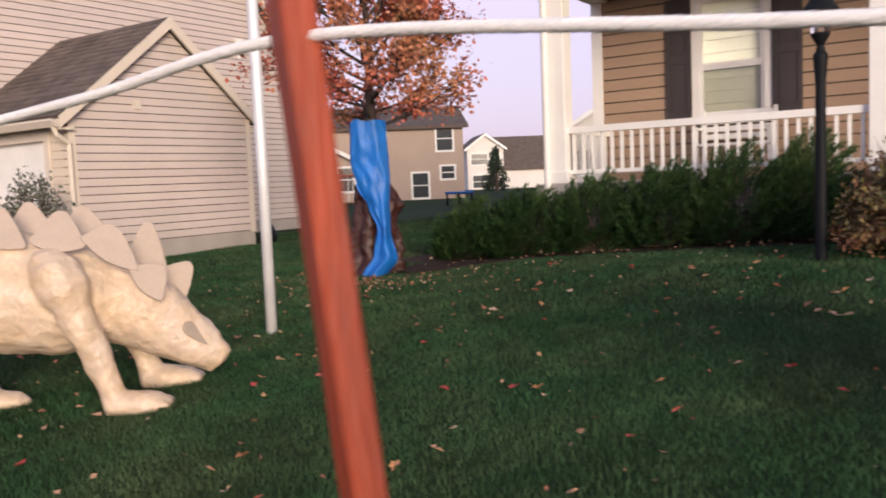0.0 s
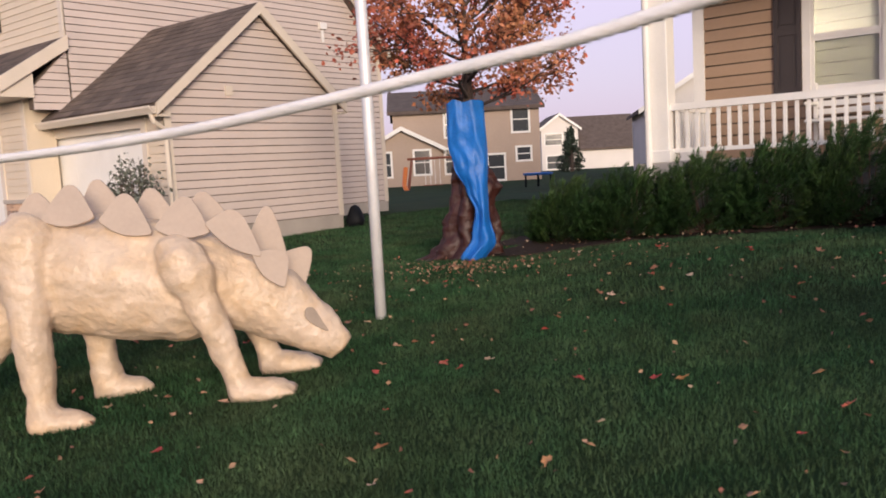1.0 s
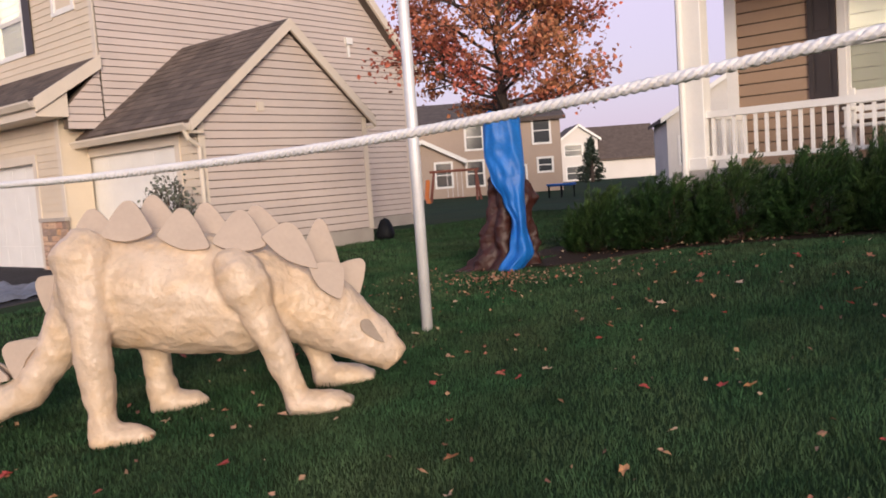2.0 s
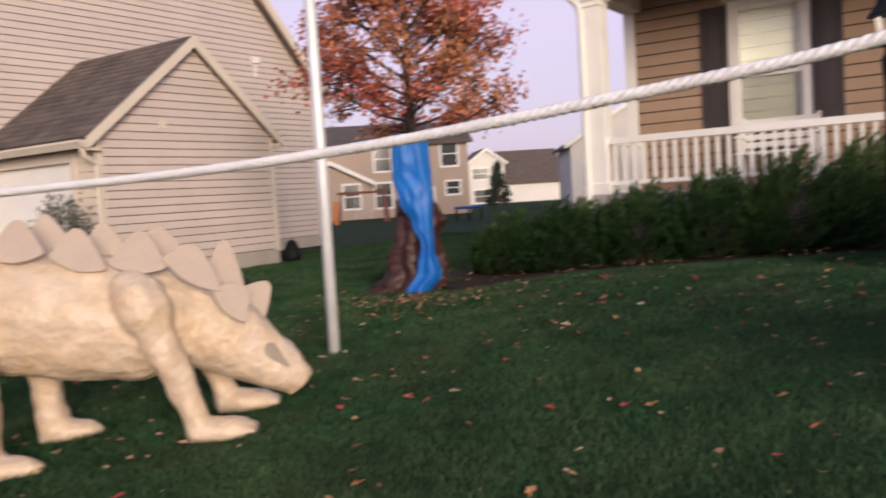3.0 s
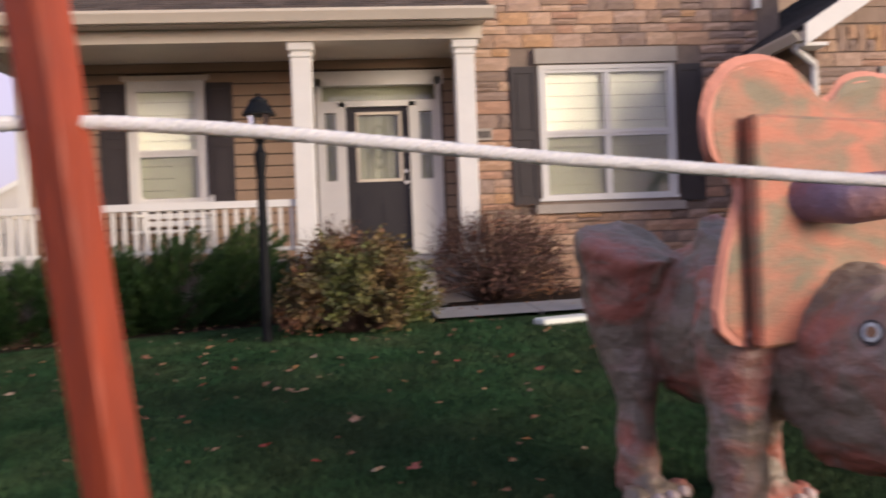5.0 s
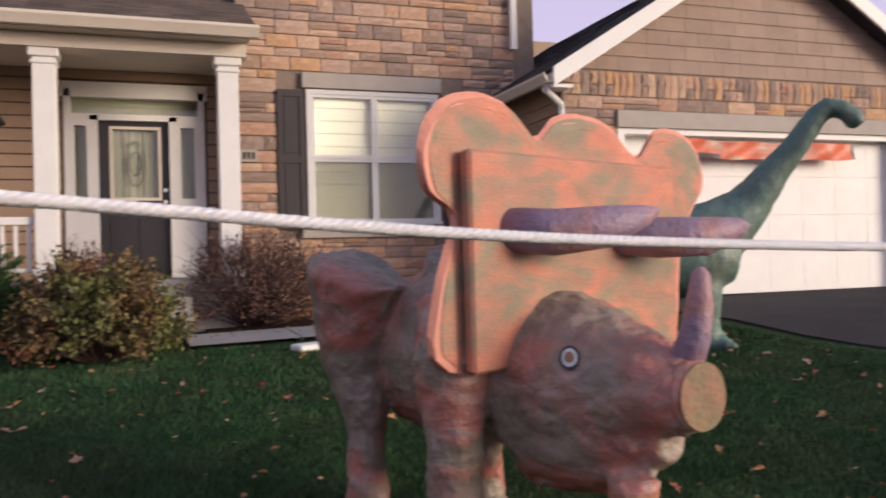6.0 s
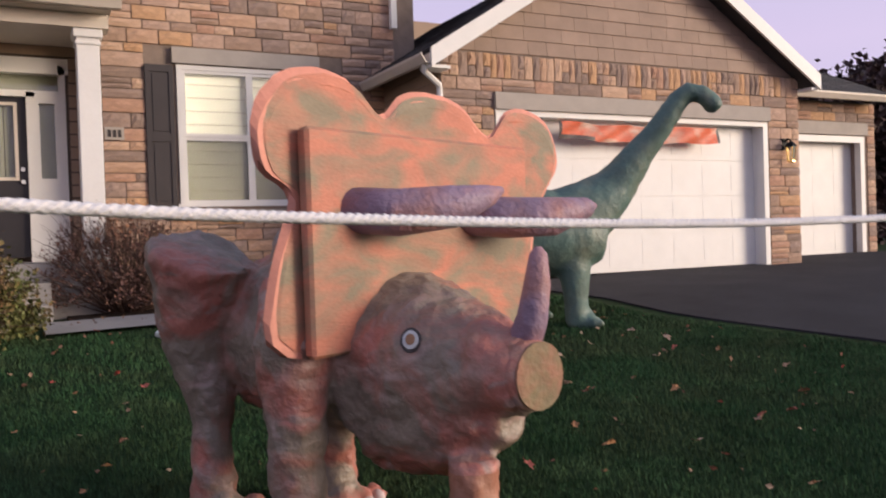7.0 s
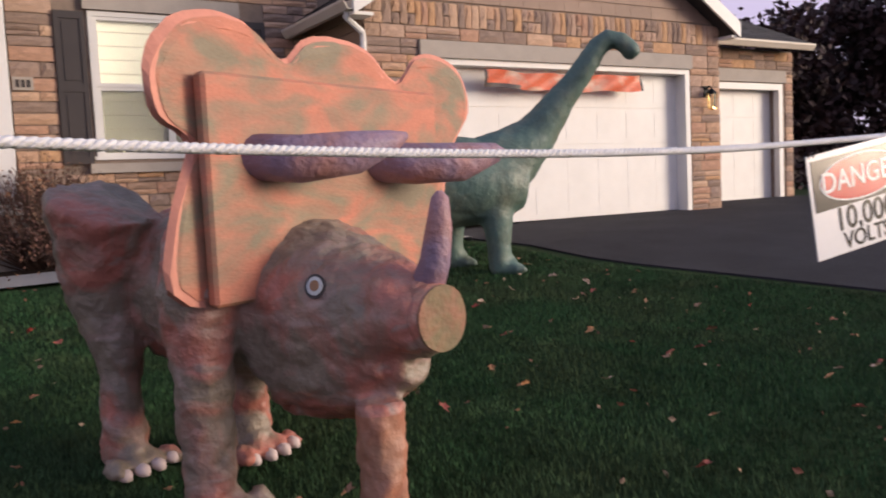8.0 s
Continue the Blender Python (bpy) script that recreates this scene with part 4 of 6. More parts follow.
siding(n2s, Plane((-15.43, 0, 0), (0, 1, 0), (1, 0, 0)), [(7.3, 2.9), (7.97, 2.9), (7.97, 3.98), (7.3, 3.28)], 0.133, M["siding_cream"], thick=0.03)
gutter(nb, (-24, 6.70, 3.25), (-15.32, 6.70, 3.25), (0, -1, 0), M["cream_trim"], 0.12)
bm = bmesh.new()
n2f.slab(bm, -16.78, -15.76, 0.15, 1.32, 0.0, 0.05)
stone_base = part("stone_wall", bm, M["mortar"], nb, "stone base of the garage pier")

# ---- papier mache dinosaurs: one mesh each ----
from mathutils.bvhtree import BVHTree


def remeshed(bm, voxel, smooth=4):
    """The union of overlapping tubes as one smooth skin."""
    me = mesh_of(bm, "raw")
    ob = bpy.data.objects.new("raw", me)
    scene.collection.objects.link(ob)
    md = ob.modifiers.new("skin", 'REMESH')
    md.mode, md.voxel_size = 'VOXEL', voxel
    sm = ob.modifiers.new("soft", 'SMOOTH')
    sm.iterations, sm.factor = smooth, 0.5
    dg = bpy.context.evaluated_depsgraph_get()
    out = bpy.data.meshes.new_from_object(ob.evaluated_get(dg))
    bpy.data.objects.remove(ob)
    bpy.data.meshes.remove(me)
    r = bmesh.new()
    r.from_mesh(out)
    bpy.data.meshes.remove(out)
    return r


def foot(bm, ankle, toe_dir, length, width, toes=3, mi=0):
    """A flat foot with toes, from the ankle point on the ground."""
    a, d = Vector(ankle), Vector(toe_dir).normalized()
    s = Vector((-d.y, d.x, 0))
    tube(bm, [a - d * 0.08 + Vector((0, 0, 0.05)), a + Vector((0, 0, 0.055)), a + d * length * 0.6 + Vector((0, 0, 0.04))], [width * 0.5, width * 0.62, width * 0.6], 12, mi, 1.0)
    for k in range(toes):
        o = (k - (toes - 1) / 2) * width * 0.62
        b = a + d * length * 0.5 + s * o
        tube(bm, [b + Vector((0, 0, 0.04)), b + d * length * 0.3 + Vector((0, 0, 0.045)), b + d * length * 0.52 + s * o * 0.2 + Vector((0, 0, 0.03))], [0.05, 0.042, 0.024], 10, mi)


def slab_shape(bm, centre, along, up, outline, thick, mi=0):
    """A flat plate with the outline (along, up) and rounded-looking edges."""
    c, a, u = Vector(centre), Vector(along).normalized(), Vector(up).normalized()
    n = a.cross(u).normalized()
    p0 = [c + a * x + u * y - n * thick / 2 for x, y in outline]
    p1 = [c + a * x + u * y + n * thick / 2 for x, y in outline]
    m0 = [c + a * x * 1.02 + u * y * 1.02 for x, y in outline]
    r0, rm, r1 = ([bm.verts.new(p) for p in q] for q in (p0, m0, p1))
    k = len(r0)
    fs = [bm.faces.new(r0[::-1]), bm.faces.new(r1)]
    for q0, q1 in ((r0, rm), (rm, r1)):
        fs += [bm.faces.new((q0[i], q0[(i + 1) % k], q1[(i + 1) % k], q1[i])) for i in range(k)]
    for f in fs:
        f.material_index = mi


def spline(pts, n=8):
    """A closed smooth outline through a few corners."""
    out, k = [], len(pts)
    for i in range(k):
        p0, p1, p2, p3 = (Vector((*pts[(i + j) % k], 0)) for j in (-1, 0, 1, 2))
        for t in (j / n for j in range(n)):
            q = 0.5 * (2 * p1 + (p2 - p0) * t + (2 * p0 - 5 * p1 + 4 * p2 - p3) * t * t + (3 * p1 - p0 - 3 * p2 + p3) * t ** 3)
            out.append((q.x, q.y))
    return out


def stegosaur():
    C, A, L = Vector((-5.34, 3.2, 0)), Vector((0.74, 0.67, 0)), Vector((-0.67, 0.74, 0))

    def q(s, l, z):
        return C + A * s + L * l + Vector((0, 0, z))

    def gz(s, l):
        p = q(s, l, 0)
        return ground_z(p.x, p.y)
    bm = bmesh.new()
    tube(bm, [q(-0.98, 0, 1.02), q(-0.88, 0, 1.0), q(-0.62, 0, 0.99), q(-0.22, 0, 0.93), q(0.15, 0, 0.875), q(0.40, 0, 0.84), q(0.52, 0, 0.82)], [0.17, 0.30, 0.385, 0.395, 0.375, 0.29, 0.2], 24, squash=0.88)
    tube(bm, [q(0.20, 0, 0.90), q(0.48, 0, 0.815), q(0.72, 0, 0.685), q(0.92, 0, 0.53), q(1.05, 0, 0.415), q(1.085, 0, 0.38)], [0.30, 0.265, 0.225, 0.165, 0.118, 0.10], 20, squash=0.78)
    tube(bm, [q(-0.75, 0, 1.12), q(-0.87, 0, 1.0), q(-0.965, 0, 0.82), q(-1.10, 0, 0.56), q(-1.27, -0.02, 0.38), q(-1.5, -0.04, 0.29), q(-1.85, -0.08, 0.22), q(-2.15, -0.1, 0.2)], [0.2, 0.18, 0.135, 0.122, 0.12, 0.115, 0.085, 0.03], 16)
    # near and far fore legs: a round shoulder, then a straight tapering arm
    for l, sh, kn, an in ((-0.29, (0.20, 0.985), (0.345, 0.64), (0.465, 0.30)), (0.29, (0.32, 0.92), (0.47, 0.62), (0.57, 0.36))):
        g = gz(an[0], l)
        tube(bm, [q(sh[0] - 0.10, l * 0.72, sh[1] + 0.14), q(sh[0] - 0.03, l * 0.95, sh[1] + 0.07), q(sh[0] + 0.03, l, sh[1] - 0.05), q(sh[0] + 0.075, l, sh[1] - 0.16)], [0.10, 0.15, 0.15, 0.11], 16)
        tube(bm, [q(sh[0] + 0.02, l, sh[1] - 0.05), q(*(kn[0], l, kn[1])), q(an[0] - 0.01, l, an[1]), q(an[0] + 0.015, l, g + 0.02)], [0.118, 0.098, 0.078, 0.085], 16)
        tube(bm, [q(an[0] - 0.05, l, g + 0.055), q(an[0] + 0.10, l, g + 0.06), q(an[0] + 0.26, l - 0.01, g + 0.05), q(an[0] + 0.34, l - 0.01, g + 0.04)], [0.07, 0.085, 0.075, 0.035], 14, squash=1.25)
        for k in (-1, 0, 1):
            tube(bm, [q(an[0] + 0.22, l + k * 0.055, g + 0.055), q(an[0] + 0.345, l + k * 0.065, g + 0.045)], [0.042, 0.024], 10)
    # hind legs: columns that run up into the hip
    for l, hip, kn, an in ((-0.31, (-0.79, 1.16), (-0.745, 0.92), (-0.705, 0.28)), (0.29, (-0.64, 1.1), (-0.58, 0.85), (-0.535, 0.34))):
        g = gz(an[0], l)
        tube(bm, [q(hip[0] + 0.08, l * 0.42, hip[1] + 0.14), q(hip[0] + 0.03, l * 0.66, hip[1] + 0.02), q(kn[0] + 0.01, l * 0.88, kn[1] + 0.05), q((kn[0] + an[0]) / 2, l, 0.62), q(an[0], l * 1.06, an[1]), q(an[0] + 0.01, l * 1.08, g + 0.02)], [0.16, 0.205, 0.15, 0.112, 0.092, 0.10], 18)
        tube(bm, [q(an[0] - 0.06, l * 1.08, g + 0.05), q(an[0] + 0.08, l * 1.08, g + 0.055), q(an[0] + 0.24, l * 1.08, g + 0.045), q(an[0] + 0.31, l * 1.08, g + 0.035)], [0.07, 0.085, 0.065, 0.03], 14, squash=1.2)
    bm = remeshed(bm, 0.018, 2)
    lumpy(bm, 0.018, 5.5, 2.0)
    lumpy(bm, 0.008, 15.0, 5.0)
    lumpy(bm, 0.004, 32.0, 1.0)
    lumpy(bm, 0.003, 60.0, 8.0)
    for f in bm.faces:
        f.smooth = True

    def plate(l, lean, left, right, tip, droop=0.07, thick=0.022):
        """A rounded card plate standing between two base corners, with a blunt tip."""
        b0, b1 = Vector(left), Vector(right)
        w, mid = (b1 - b0).length, (b0 + b1) / 2
        ax = (b1 - b0) / w
        up = Vector((-ax.y, ax.x))
        rel = Vector(tip) - mid
        sk, h = rel.dot(ax), rel.dot(up)
        shape = [(-0.50 * w, 0.0), (-0.44 * w + sk * 0.35, 0.40 * h), (-0.17 * w + sk * 0.9, 0.90 * h), (sk, h), (0.17 * w + sk * 0.9, 0.90 * h), (0.44 * w + sk * 0.35, 0.40 * h), (0.50 * w, 0.0)]
        curve = spline(shape, 4)[:25] + [(0.25 * w, -droop * 0.35), (0.0, -droop * 0.5), (-0.25 * w, -droop * 0.35)]
        slab_shape(bm, q(mid.x, l, mid.y), A * ax.x + Vector((0, 0, ax.y)), A * up.x + Vector((0, 0, up.y)) + L * lean, curve, thick, 1)
    for row in (((-0.61, 1.316), (-0.34, 1.316), (-0.479, 1.548)), ((-0.275, 1.285), (-0.01, 1.205), (-0.14, 1.475)), ((0.05, 1.225), (0.33, 1.188), (0.205, 1.44)), ((0.345, 1.225), (0.627, 1.038), (0.52, 1.325)), ((0.60, 1.04), (0.755, 0.845), (0.80, 1.05))):
        plate(-0.24, 0.45, *row)
    for row in (((-0.93, 1.28), (-0.66, 1.30), (-0.82, 1.50)), ((-0.52, 1.30), (-0.26, 1.32), (-0.43, 1.565)), ((-0.19, 1.26), (0.07, 1.24), (-0.085, 1.49)), ((0.14, 1.22), (0.42, 1.20), (0.24, 1.45)), ((0.52, 1.07), (0.74, 0.98), (0.655, 1.33)), ((0.72, 0.99), (0.84, 0.80), (0.915, 1.03))):
        plate(0.10, 0.30, *row)
    for row in (((-1.03, 0.82), (-0.92, 1.06), (-1.14, 1.07)), ((-1.28, 0.45), (-1.13, 0.68), (-1.39, 0.67)), ((-1.50, 0.36), (-1.36, 0.46), (-1.52, 0.60)), ((-1.75, 0.28), (-1.61, 0.34), (-1.76, 0.47))):
        plate(-0.07, -0.25, row[1], row[0], row[2])
        plate(0.06, 0.35, row[1], row[0], row[2])
    eye = spline([(-0.10, 0.01), (-0.07, 0.045), (-0.02, 0.035), (0.04, 0.012), (0.10, -0.01), (0.04, -0.03), (-0.06, -0.035)], 3)
    skin = BVHTree.FromBMesh(bm)
    c, n, _, _ = skin.ray_cast(q(0.945, -0.9, 0.60), L)
    t1 = (A * 0.76 - Vector((0, 0, 0.65)))
    t1 = (t1 - n * t1.dot(n)).normalized()
    slab_shape(bm, c + n * 0.004, t1, n.cross(t1), eye, 0.03, 2)
    me = mesh_of(bm, "stegosaur_sculpture")
    for m in (M["paper_cream"], M["plate_cream"], M["eye_grey"]):
        me.materials.append(m)
    return tagged(new("dinosaur_sculpture", me), "cream papier mache stegosaurus sculpture standing on the lawn", "sculpture")


stegosaur()
M["tri_skin"] = mat("mauve_grey_papier_mache", (0.43, 0.165, 0.125), 0.45, var=0.24, scale=5, fine=34, bump=1.0, second=(0.25, 0.20, 0.155), amount=0.53, sharp=0.07, strips=0.8, third=(0.35, 0.25, 0.215))
# orange-brown paint with the warm side light put into its colour
M["tri_leg_lit"] = mat("orange_brown_lit_papier_mache", (0.38, 0.155, 0.095), 0.55, var=0.2, scale=7, fine=30, bump=0.7, second=(0.36, 0.22, 0.15), amount=0.45, strips=0.5)
M["tri_orange"] = mat("orange_green_painted_card", (0.54, 0.20, 0.125), 0.65, var=0.16, scale=5.5, fine=45, bump=0.3, second=(0.25, 0.205, 0.135), amount=0.50, sharp=0.11, strips=0.12, stretch=(1, 1, 2.2))
M["tri_rim"] = mat("orange_card_edge", (0.66, 0.28, 0.20), 0.65, var=0.12, scale=5, fine=40, bump=0.15)
M["tri_horn"] = mat("violet_papier_mache", (0.27, 0.19, 0.26), 0.55, var=0.2, scale=9, fine=40, bump=0.8, second=(0.40, 0.20, 0.18), amount=0.42, strips=0.6)
M["tri_nose"] = mat("olive_painted_card", (0.20, 0.155, 0.08), 0.7, var=0.2, scale=14, fine=50, bump=0.5, second=(0.34, 0.14, 0.09), amount=0.45)
M["eye_white"] = mat("grey_white_eye_paint", (0.55, 0.57, 0.58), 0.5, var=0.1, bump=0.05)
M["toe_white"] = mat("pale_toenail_paint", (0.62, 0.50, 0.48), 0.6, var=0.1, bump=0.2)


def triceratops():
    F, R, Hd = Vector((1.28, 3.32, 0)), Vector((0.927, 0.375, 0)), Vector((0.375, -0.927, 0))

    def q(u, d, z):
        return F + R * u + Hd * d + Vector((0, 0, z))

    def leg(bm, u, d, top, r0, r1, sp=0.0):
        p = q(u, d, 0)
        g = ground_z(p.x, p.y)
        tube(bm, [q(u, d, top), q(u, d, (top + g) / 2 + 0.1), q(u, d, g + 0.15), q(u, d, g + 0.03)], [r0, (r0 + r1) / 2, r1, r1 * 1.05], 16)
        return p, g
    bm = bmesh.new()
    tube(bm, [q(-0.08, -0.95, 1.1), q(-0.06, -0.8, 1.12), q(-0.02, -0.45, 1.15), q(0.0, -0.1, 1.12)], [0.25, 0.36, 0.42, 0.36], 22)
    legs = [(-0.52, -0.10, 1.1, 0.12, 0.096), (-0.25, 0.52, 0.78, 0.09, 0.092)]
    for u, d, top, r0, r1 in legs:
        p, g = leg(bm, u, d, top, r0, r1)
        foot(bm, (p.x, p.y, g), Hd, 0.13, 0.16, 4)
    tube(bm, [q(-0.42, -0.15, 1.38), q(-0.5, -0.12, 1.15), q(-0.52, -0.10, 0.9)], [0.15, 0.165, 0.11], 14)
    # hind legs with wide flat-topped thighs
    for u, d in ((-0.445, -0.76), (-0.04, -0.44)):
        p = q(u, d, 0)
        g = ground_z(p.x, p.y)
        tube(bm, [q(u - 0.02, d + 0.0, 1.52), q(u - 0.02, d - 0.02, 1.48), q(u - 0.01, d - 0.06, 1.15), q(u, d, 0.85), q(u, d, g + 0.05)], [0.215, 0.225, 0.155, 0.098, 0.09], 18)
        foot(bm, (*q(u, d, 0).to_2d(), g), Hd, 0.17, 0.135, 4)
    base, tip = Vector((1.24, 3.24, 1.06)), Vector((1.41, 2.555, 1.07))
    ax = (tip - base).normalized()
    tube(bm, [base - ax * 0.12, base, base.lerp(tip, 0.3), base.lerp(tip, 0.65), base.lerp(tip, 0.93)], [0.34, 0.365, 0.305, 0.20, 0.125], 24)
    tube(bm, [base + Vector((0, 0, -0.14)), base.lerp(tip, 0.42) + Vector((0, 0, -0.17)), base.lerp(tip, 0.80) + Vector((0, 0, -0.15))], [0.31, 0.235, 0.09], 18)
    bm = remeshed(bm, 0.017, 2)
    lumpy(bm, 0.016, 4.5, 3.0)
    lumpy(bm, 0.013, 13.0, 1.0)
    lumpy(bm, 0.008, 30.0, 9.0)
    lumpy(bm, 0.004, 60.0, 4.0)
    for f in bm.faces:
        f.smooth = True
    # front right leg: faces that take the paint with side light in it
    lp = q(-0.25, 0.52, 0)
    for f in bm.faces:
        c = f.calc_center_median()
        if c.z < 0.74 and (c.to_2d() - lp.to_2d()).length < 0.2 + max(0.0, 0.5 - c.z):
            f.material_index = 7
    bm.normal_update()
    skin = BVHTree.FromBMesh(bm)
    bmx = bmesh.new()
    # snout tube with its flat painted end
    tube(bmx, [base.lerp(tip, 0.86), base.lerp(tip, 0.99)], [0.135, 0.115], 24, 0)
    tube(bmx, [base.lerp(tip, 0.99), base.lerp(tip, 1.0)], [0.117, 0.115], 24, 4)
    # nose horn
    tube(bmx, [(1.40, 2.66, 1.14), (1.425, 2.62, 1.26), (1.44, 2.605, 1.38), (1.445, 2.60, 1.48), (1.445, 2.60, 1.505)], [0.062, 0.056, 0.048, 0.034, 0.012], 14, 3)
    # frill with three lobes
    outline = spline([(-0.64, 1.14), (-0.68, 1.40), (-0.58, 1.69), (-0.71, 1.80), (-0.73, 1.96), (-0.63, 2.09), (-0.48, 2.14), (-0.30, 2.12), (-0.13, 2.0), (-0.02, 2.08), (0.14, 2.115), (0.36, 2.085), (0.55, 1.965), (0.69, 2.085), (0.86, 2.11), (1.05, 2.04), (1.11, 1.89), (0.98, 1.73), (0.87, 1.50), (0.77, 1.12), (0.1, 1.08)], 4)
    slab_shape(bmx, q(0, 0, 0), R, (0, 0, 1), outline, 0.04, 2)
    inner = [(u * 0.965 + 0.006, (z - 1.6) * 0.955 + 1.6) for u, z in outline]
    slab_shape(bmx, q(0, 0.018, 0), R, (0, 0, 1), inner, 0.012, 1)
    # flat box in front of the frill
    vs = box(bmx, -0.58, 0.74, -0.09, -0.03, 1.13, 1.95, 1, bevel=0.012)
    for v in vs:
        c = v.co.copy()
        v.co = q(c.x, -c.y, c.z)
    # brow horns
    for pts in (((-0.36, 0.05, 1.66), (-0.27, 0.22, 1.64), (-0.10, 0.34, 1.66), (0.05, 0.40, 1.70), (0.10, 0.42, 1.72)), ((0.30, 0.05, 1.64), (0.40, 0.22, 1.62), (0.55, 0.36, 1.62), (0.72, 0.42, 1.655), (0.78, 0.43, 1.665))):
        tube(bmx, [q(*p) for p in pts], [0.085, 0.088, 0.082, 0.045, 0.012], 16, 3)
    # eye, set on the skin of the left cheek
    start = Vector((-0.1, 0.2, 1.535))
    c, n, _, _ = skin.ray_cast(start, (Vector((1.141, 3.004, 1.172)) - start).normalized())
    n = (n + (start - c).normalized()).normalized()
    a = n.cross(Vector((0, 0, 1))).normalized()
    b = a.cross(n)
    for r, zz, mi in ((0.046, 0.008, 8), (0.034, 0.013, 5), (0.019, 0.017, 4)):
        ring = [c + n * zz + a * math.cos(k * math.pi / 8) * r * 0.8 + b * math.sin(k * math.pi / 8) * r for k in range(16)]
        hull(bmx, [p - n * 0.05 for p in ring], ring, mi)
    # pale toes of the hind feet
    for u, d in ((-0.445, -0.76), (-0.04, -0.44)):
        for k in range(4):
            p = q(u + (k - 1.5) * 0.075, d + 0.145 - abs(k - 1.5) * 0.02, 0)
            g = ground_z(p.x, p.y)
            tube(bmx, [p + Vector((0, 0, g + 0.045)), p + Hd * 0.05 + Vector((0, 0, g + 0.04)), p + Hd * 0.075 + Vector((0, 0, g + 0.03))], [0.030, 0.028, 0.010], 10, 6)
    for f in bmx.faces:
        f.smooth = len(f.verts) == 4 and f.material_index in (0, 3, 6)
    lumpy(bmx, 0.006, 14.0, 7.0)
    bmesh.ops.recalc_face_normals(bmx, faces=bmx.faces)
    tmp = mesh_of(bmx, "tmp")
    bm.from_mesh(tmp)
    bpy.data.meshes.remove(tmp)
    me = mesh_of(bm, "triceratops_sculpture")
    for k in ("tri_skin", "tri_orange", "tri_rim", "tri_horn", "tri_nose", "eye_white", "toe_white", "tri_leg_lit", "shutter"):
        me.materials.append(M[k])
    return tagged(new("dinosaur_sculpture", me), "mauve and orange papier mache triceratops with a lobed frill", "sculpture")


triceratops()
M["saur"] = mat("teal_green_papier_mache", (0.10, 0.165, 0.14), 0.5, var=0.2, scale=5, fine=30, bump=0.6, second=(0.18, 0.205, 0.15), amount=0.45, strips=0.5)


def sauropod():
    bm = bmesh.new()
    P = lambda x, y, z: Vector((x, y, z))
    tube(bm, [P(2.9, 7.5, 1.5), P(3.25, 7.25, 1.5), P(3.7, 6.95, 1.55), P(4.2, 6.65, 1.55), P(4.52, 6.48, 1.5), P(4.68, 6.4, 1.48)], [0.2, 0.42, 0.47, 0.42, 0.33, 0.22], 20)
    tube(bm, [P(4.35, 6.62, 1.6), P(4.66, 6.48, 1.78), P(4.84, 6.38, 1.98), P(5.02, 6.22, 2.28), P(5.19, 6.07, 2.56), P(5.31, 5.99, 2.76)], [0.36, 0.29, 0.205, 0.135, 0.105, 0.09], 18)
    tube(bm, [P(5.25, 6.02, 2.72), P(5.36, 5.95, 2.80), P(5.45, 5.88, 2.77), P(5.54, 5.82, 2.66), P(5.56, 5.80, 2.62)], [0.085, 0.092, 0.09, 0.085, 0.055], 14)
    tube(bm, [P(3.1, 7.35, 1.5), P(2.6, 7.7, 1.3), P(2.2, 8.0, 1.0)], [0.35, 0.2, 0.08], 12)
    for x, y in ((4.36, 6.40), (4.18, 6.95), (3.3, 6.9), (3.5, 7.5)):
        g = ground_z(x, y)
        tube(bm, [P(x - 0.05, y + 0.05, 1.55), P(x, y, 1.2), P(x, y, 0.95), P(x, y, g + 0.04)], [0.18, 0.15, 0.12, 0.11], 14)
        foot(bm, (x, y, g), (0.85, -0.5, 0), 0.24, 0.17)
    bm = remeshed(bm, 0.03, 2)
    lumpy(bm, 0.016, 4.0, 4.0)
    lumpy(bm, 0.007, 14.0, 6.0)
    for f in bm.faces:
        f.smooth = True
    me = mesh_of(bm, "sauropod_sculpture")
    me.materials.append(M["saur"])
    return tagged(new("dinosaur_sculpture", me), "teal green papier mache long-necked dinosaur on the lawn", "sculpture")


sauropod()

# ---- rope fence ----
POST, LEAN_V = Vector((-0.757, 0.791, 1.629)), Vector((-0.11, -0.02, 1.0))


def stake(base, lean, height, label):
    """A square wooden stake with slightly rounded, uneven edges."""
    bm = bmesh.new()
    rings = []
    for i in range(13):
        z = -0.15 + (height + 0.15) * i / 12
        c = base + lean * z
        w = 0.0155
        wob = Vector((noise.noise(Vector((0, i * 0.7, 3))), noise.noise(Vector((5, i * 0.7, 1))), 0)) * 0.002
        ring = []
        for a, b in ((-1, -0.8), (-0.8, -1), (0.8, -1), (1, -0.8), (1, 0.8), (0.8, 1), (-0.8, 1), (-1, 0.8)):
            ang = radians(66)
            ring.append(bm.verts.new(c + wob + Vector((math.cos(ang) * a - math.sin(ang) * b, math.sin(ang) * a + math.cos(ang) * b, 0)) * w))
        rings.append(ring)
    for p, q2 in zip(rings, rings[1:]):
        for k in range(8):
            bm.faces.new((p[k], p[(k + 1) % 8], q2[(k + 1) % 8], q2[k]))
    bm.faces.new(rings[0][::-1])
    bm.faces.new(rings[-1])
    return tagged(part("fence_stake", bm, M["orange"]), label, "stake", "stakes of the rope fence")


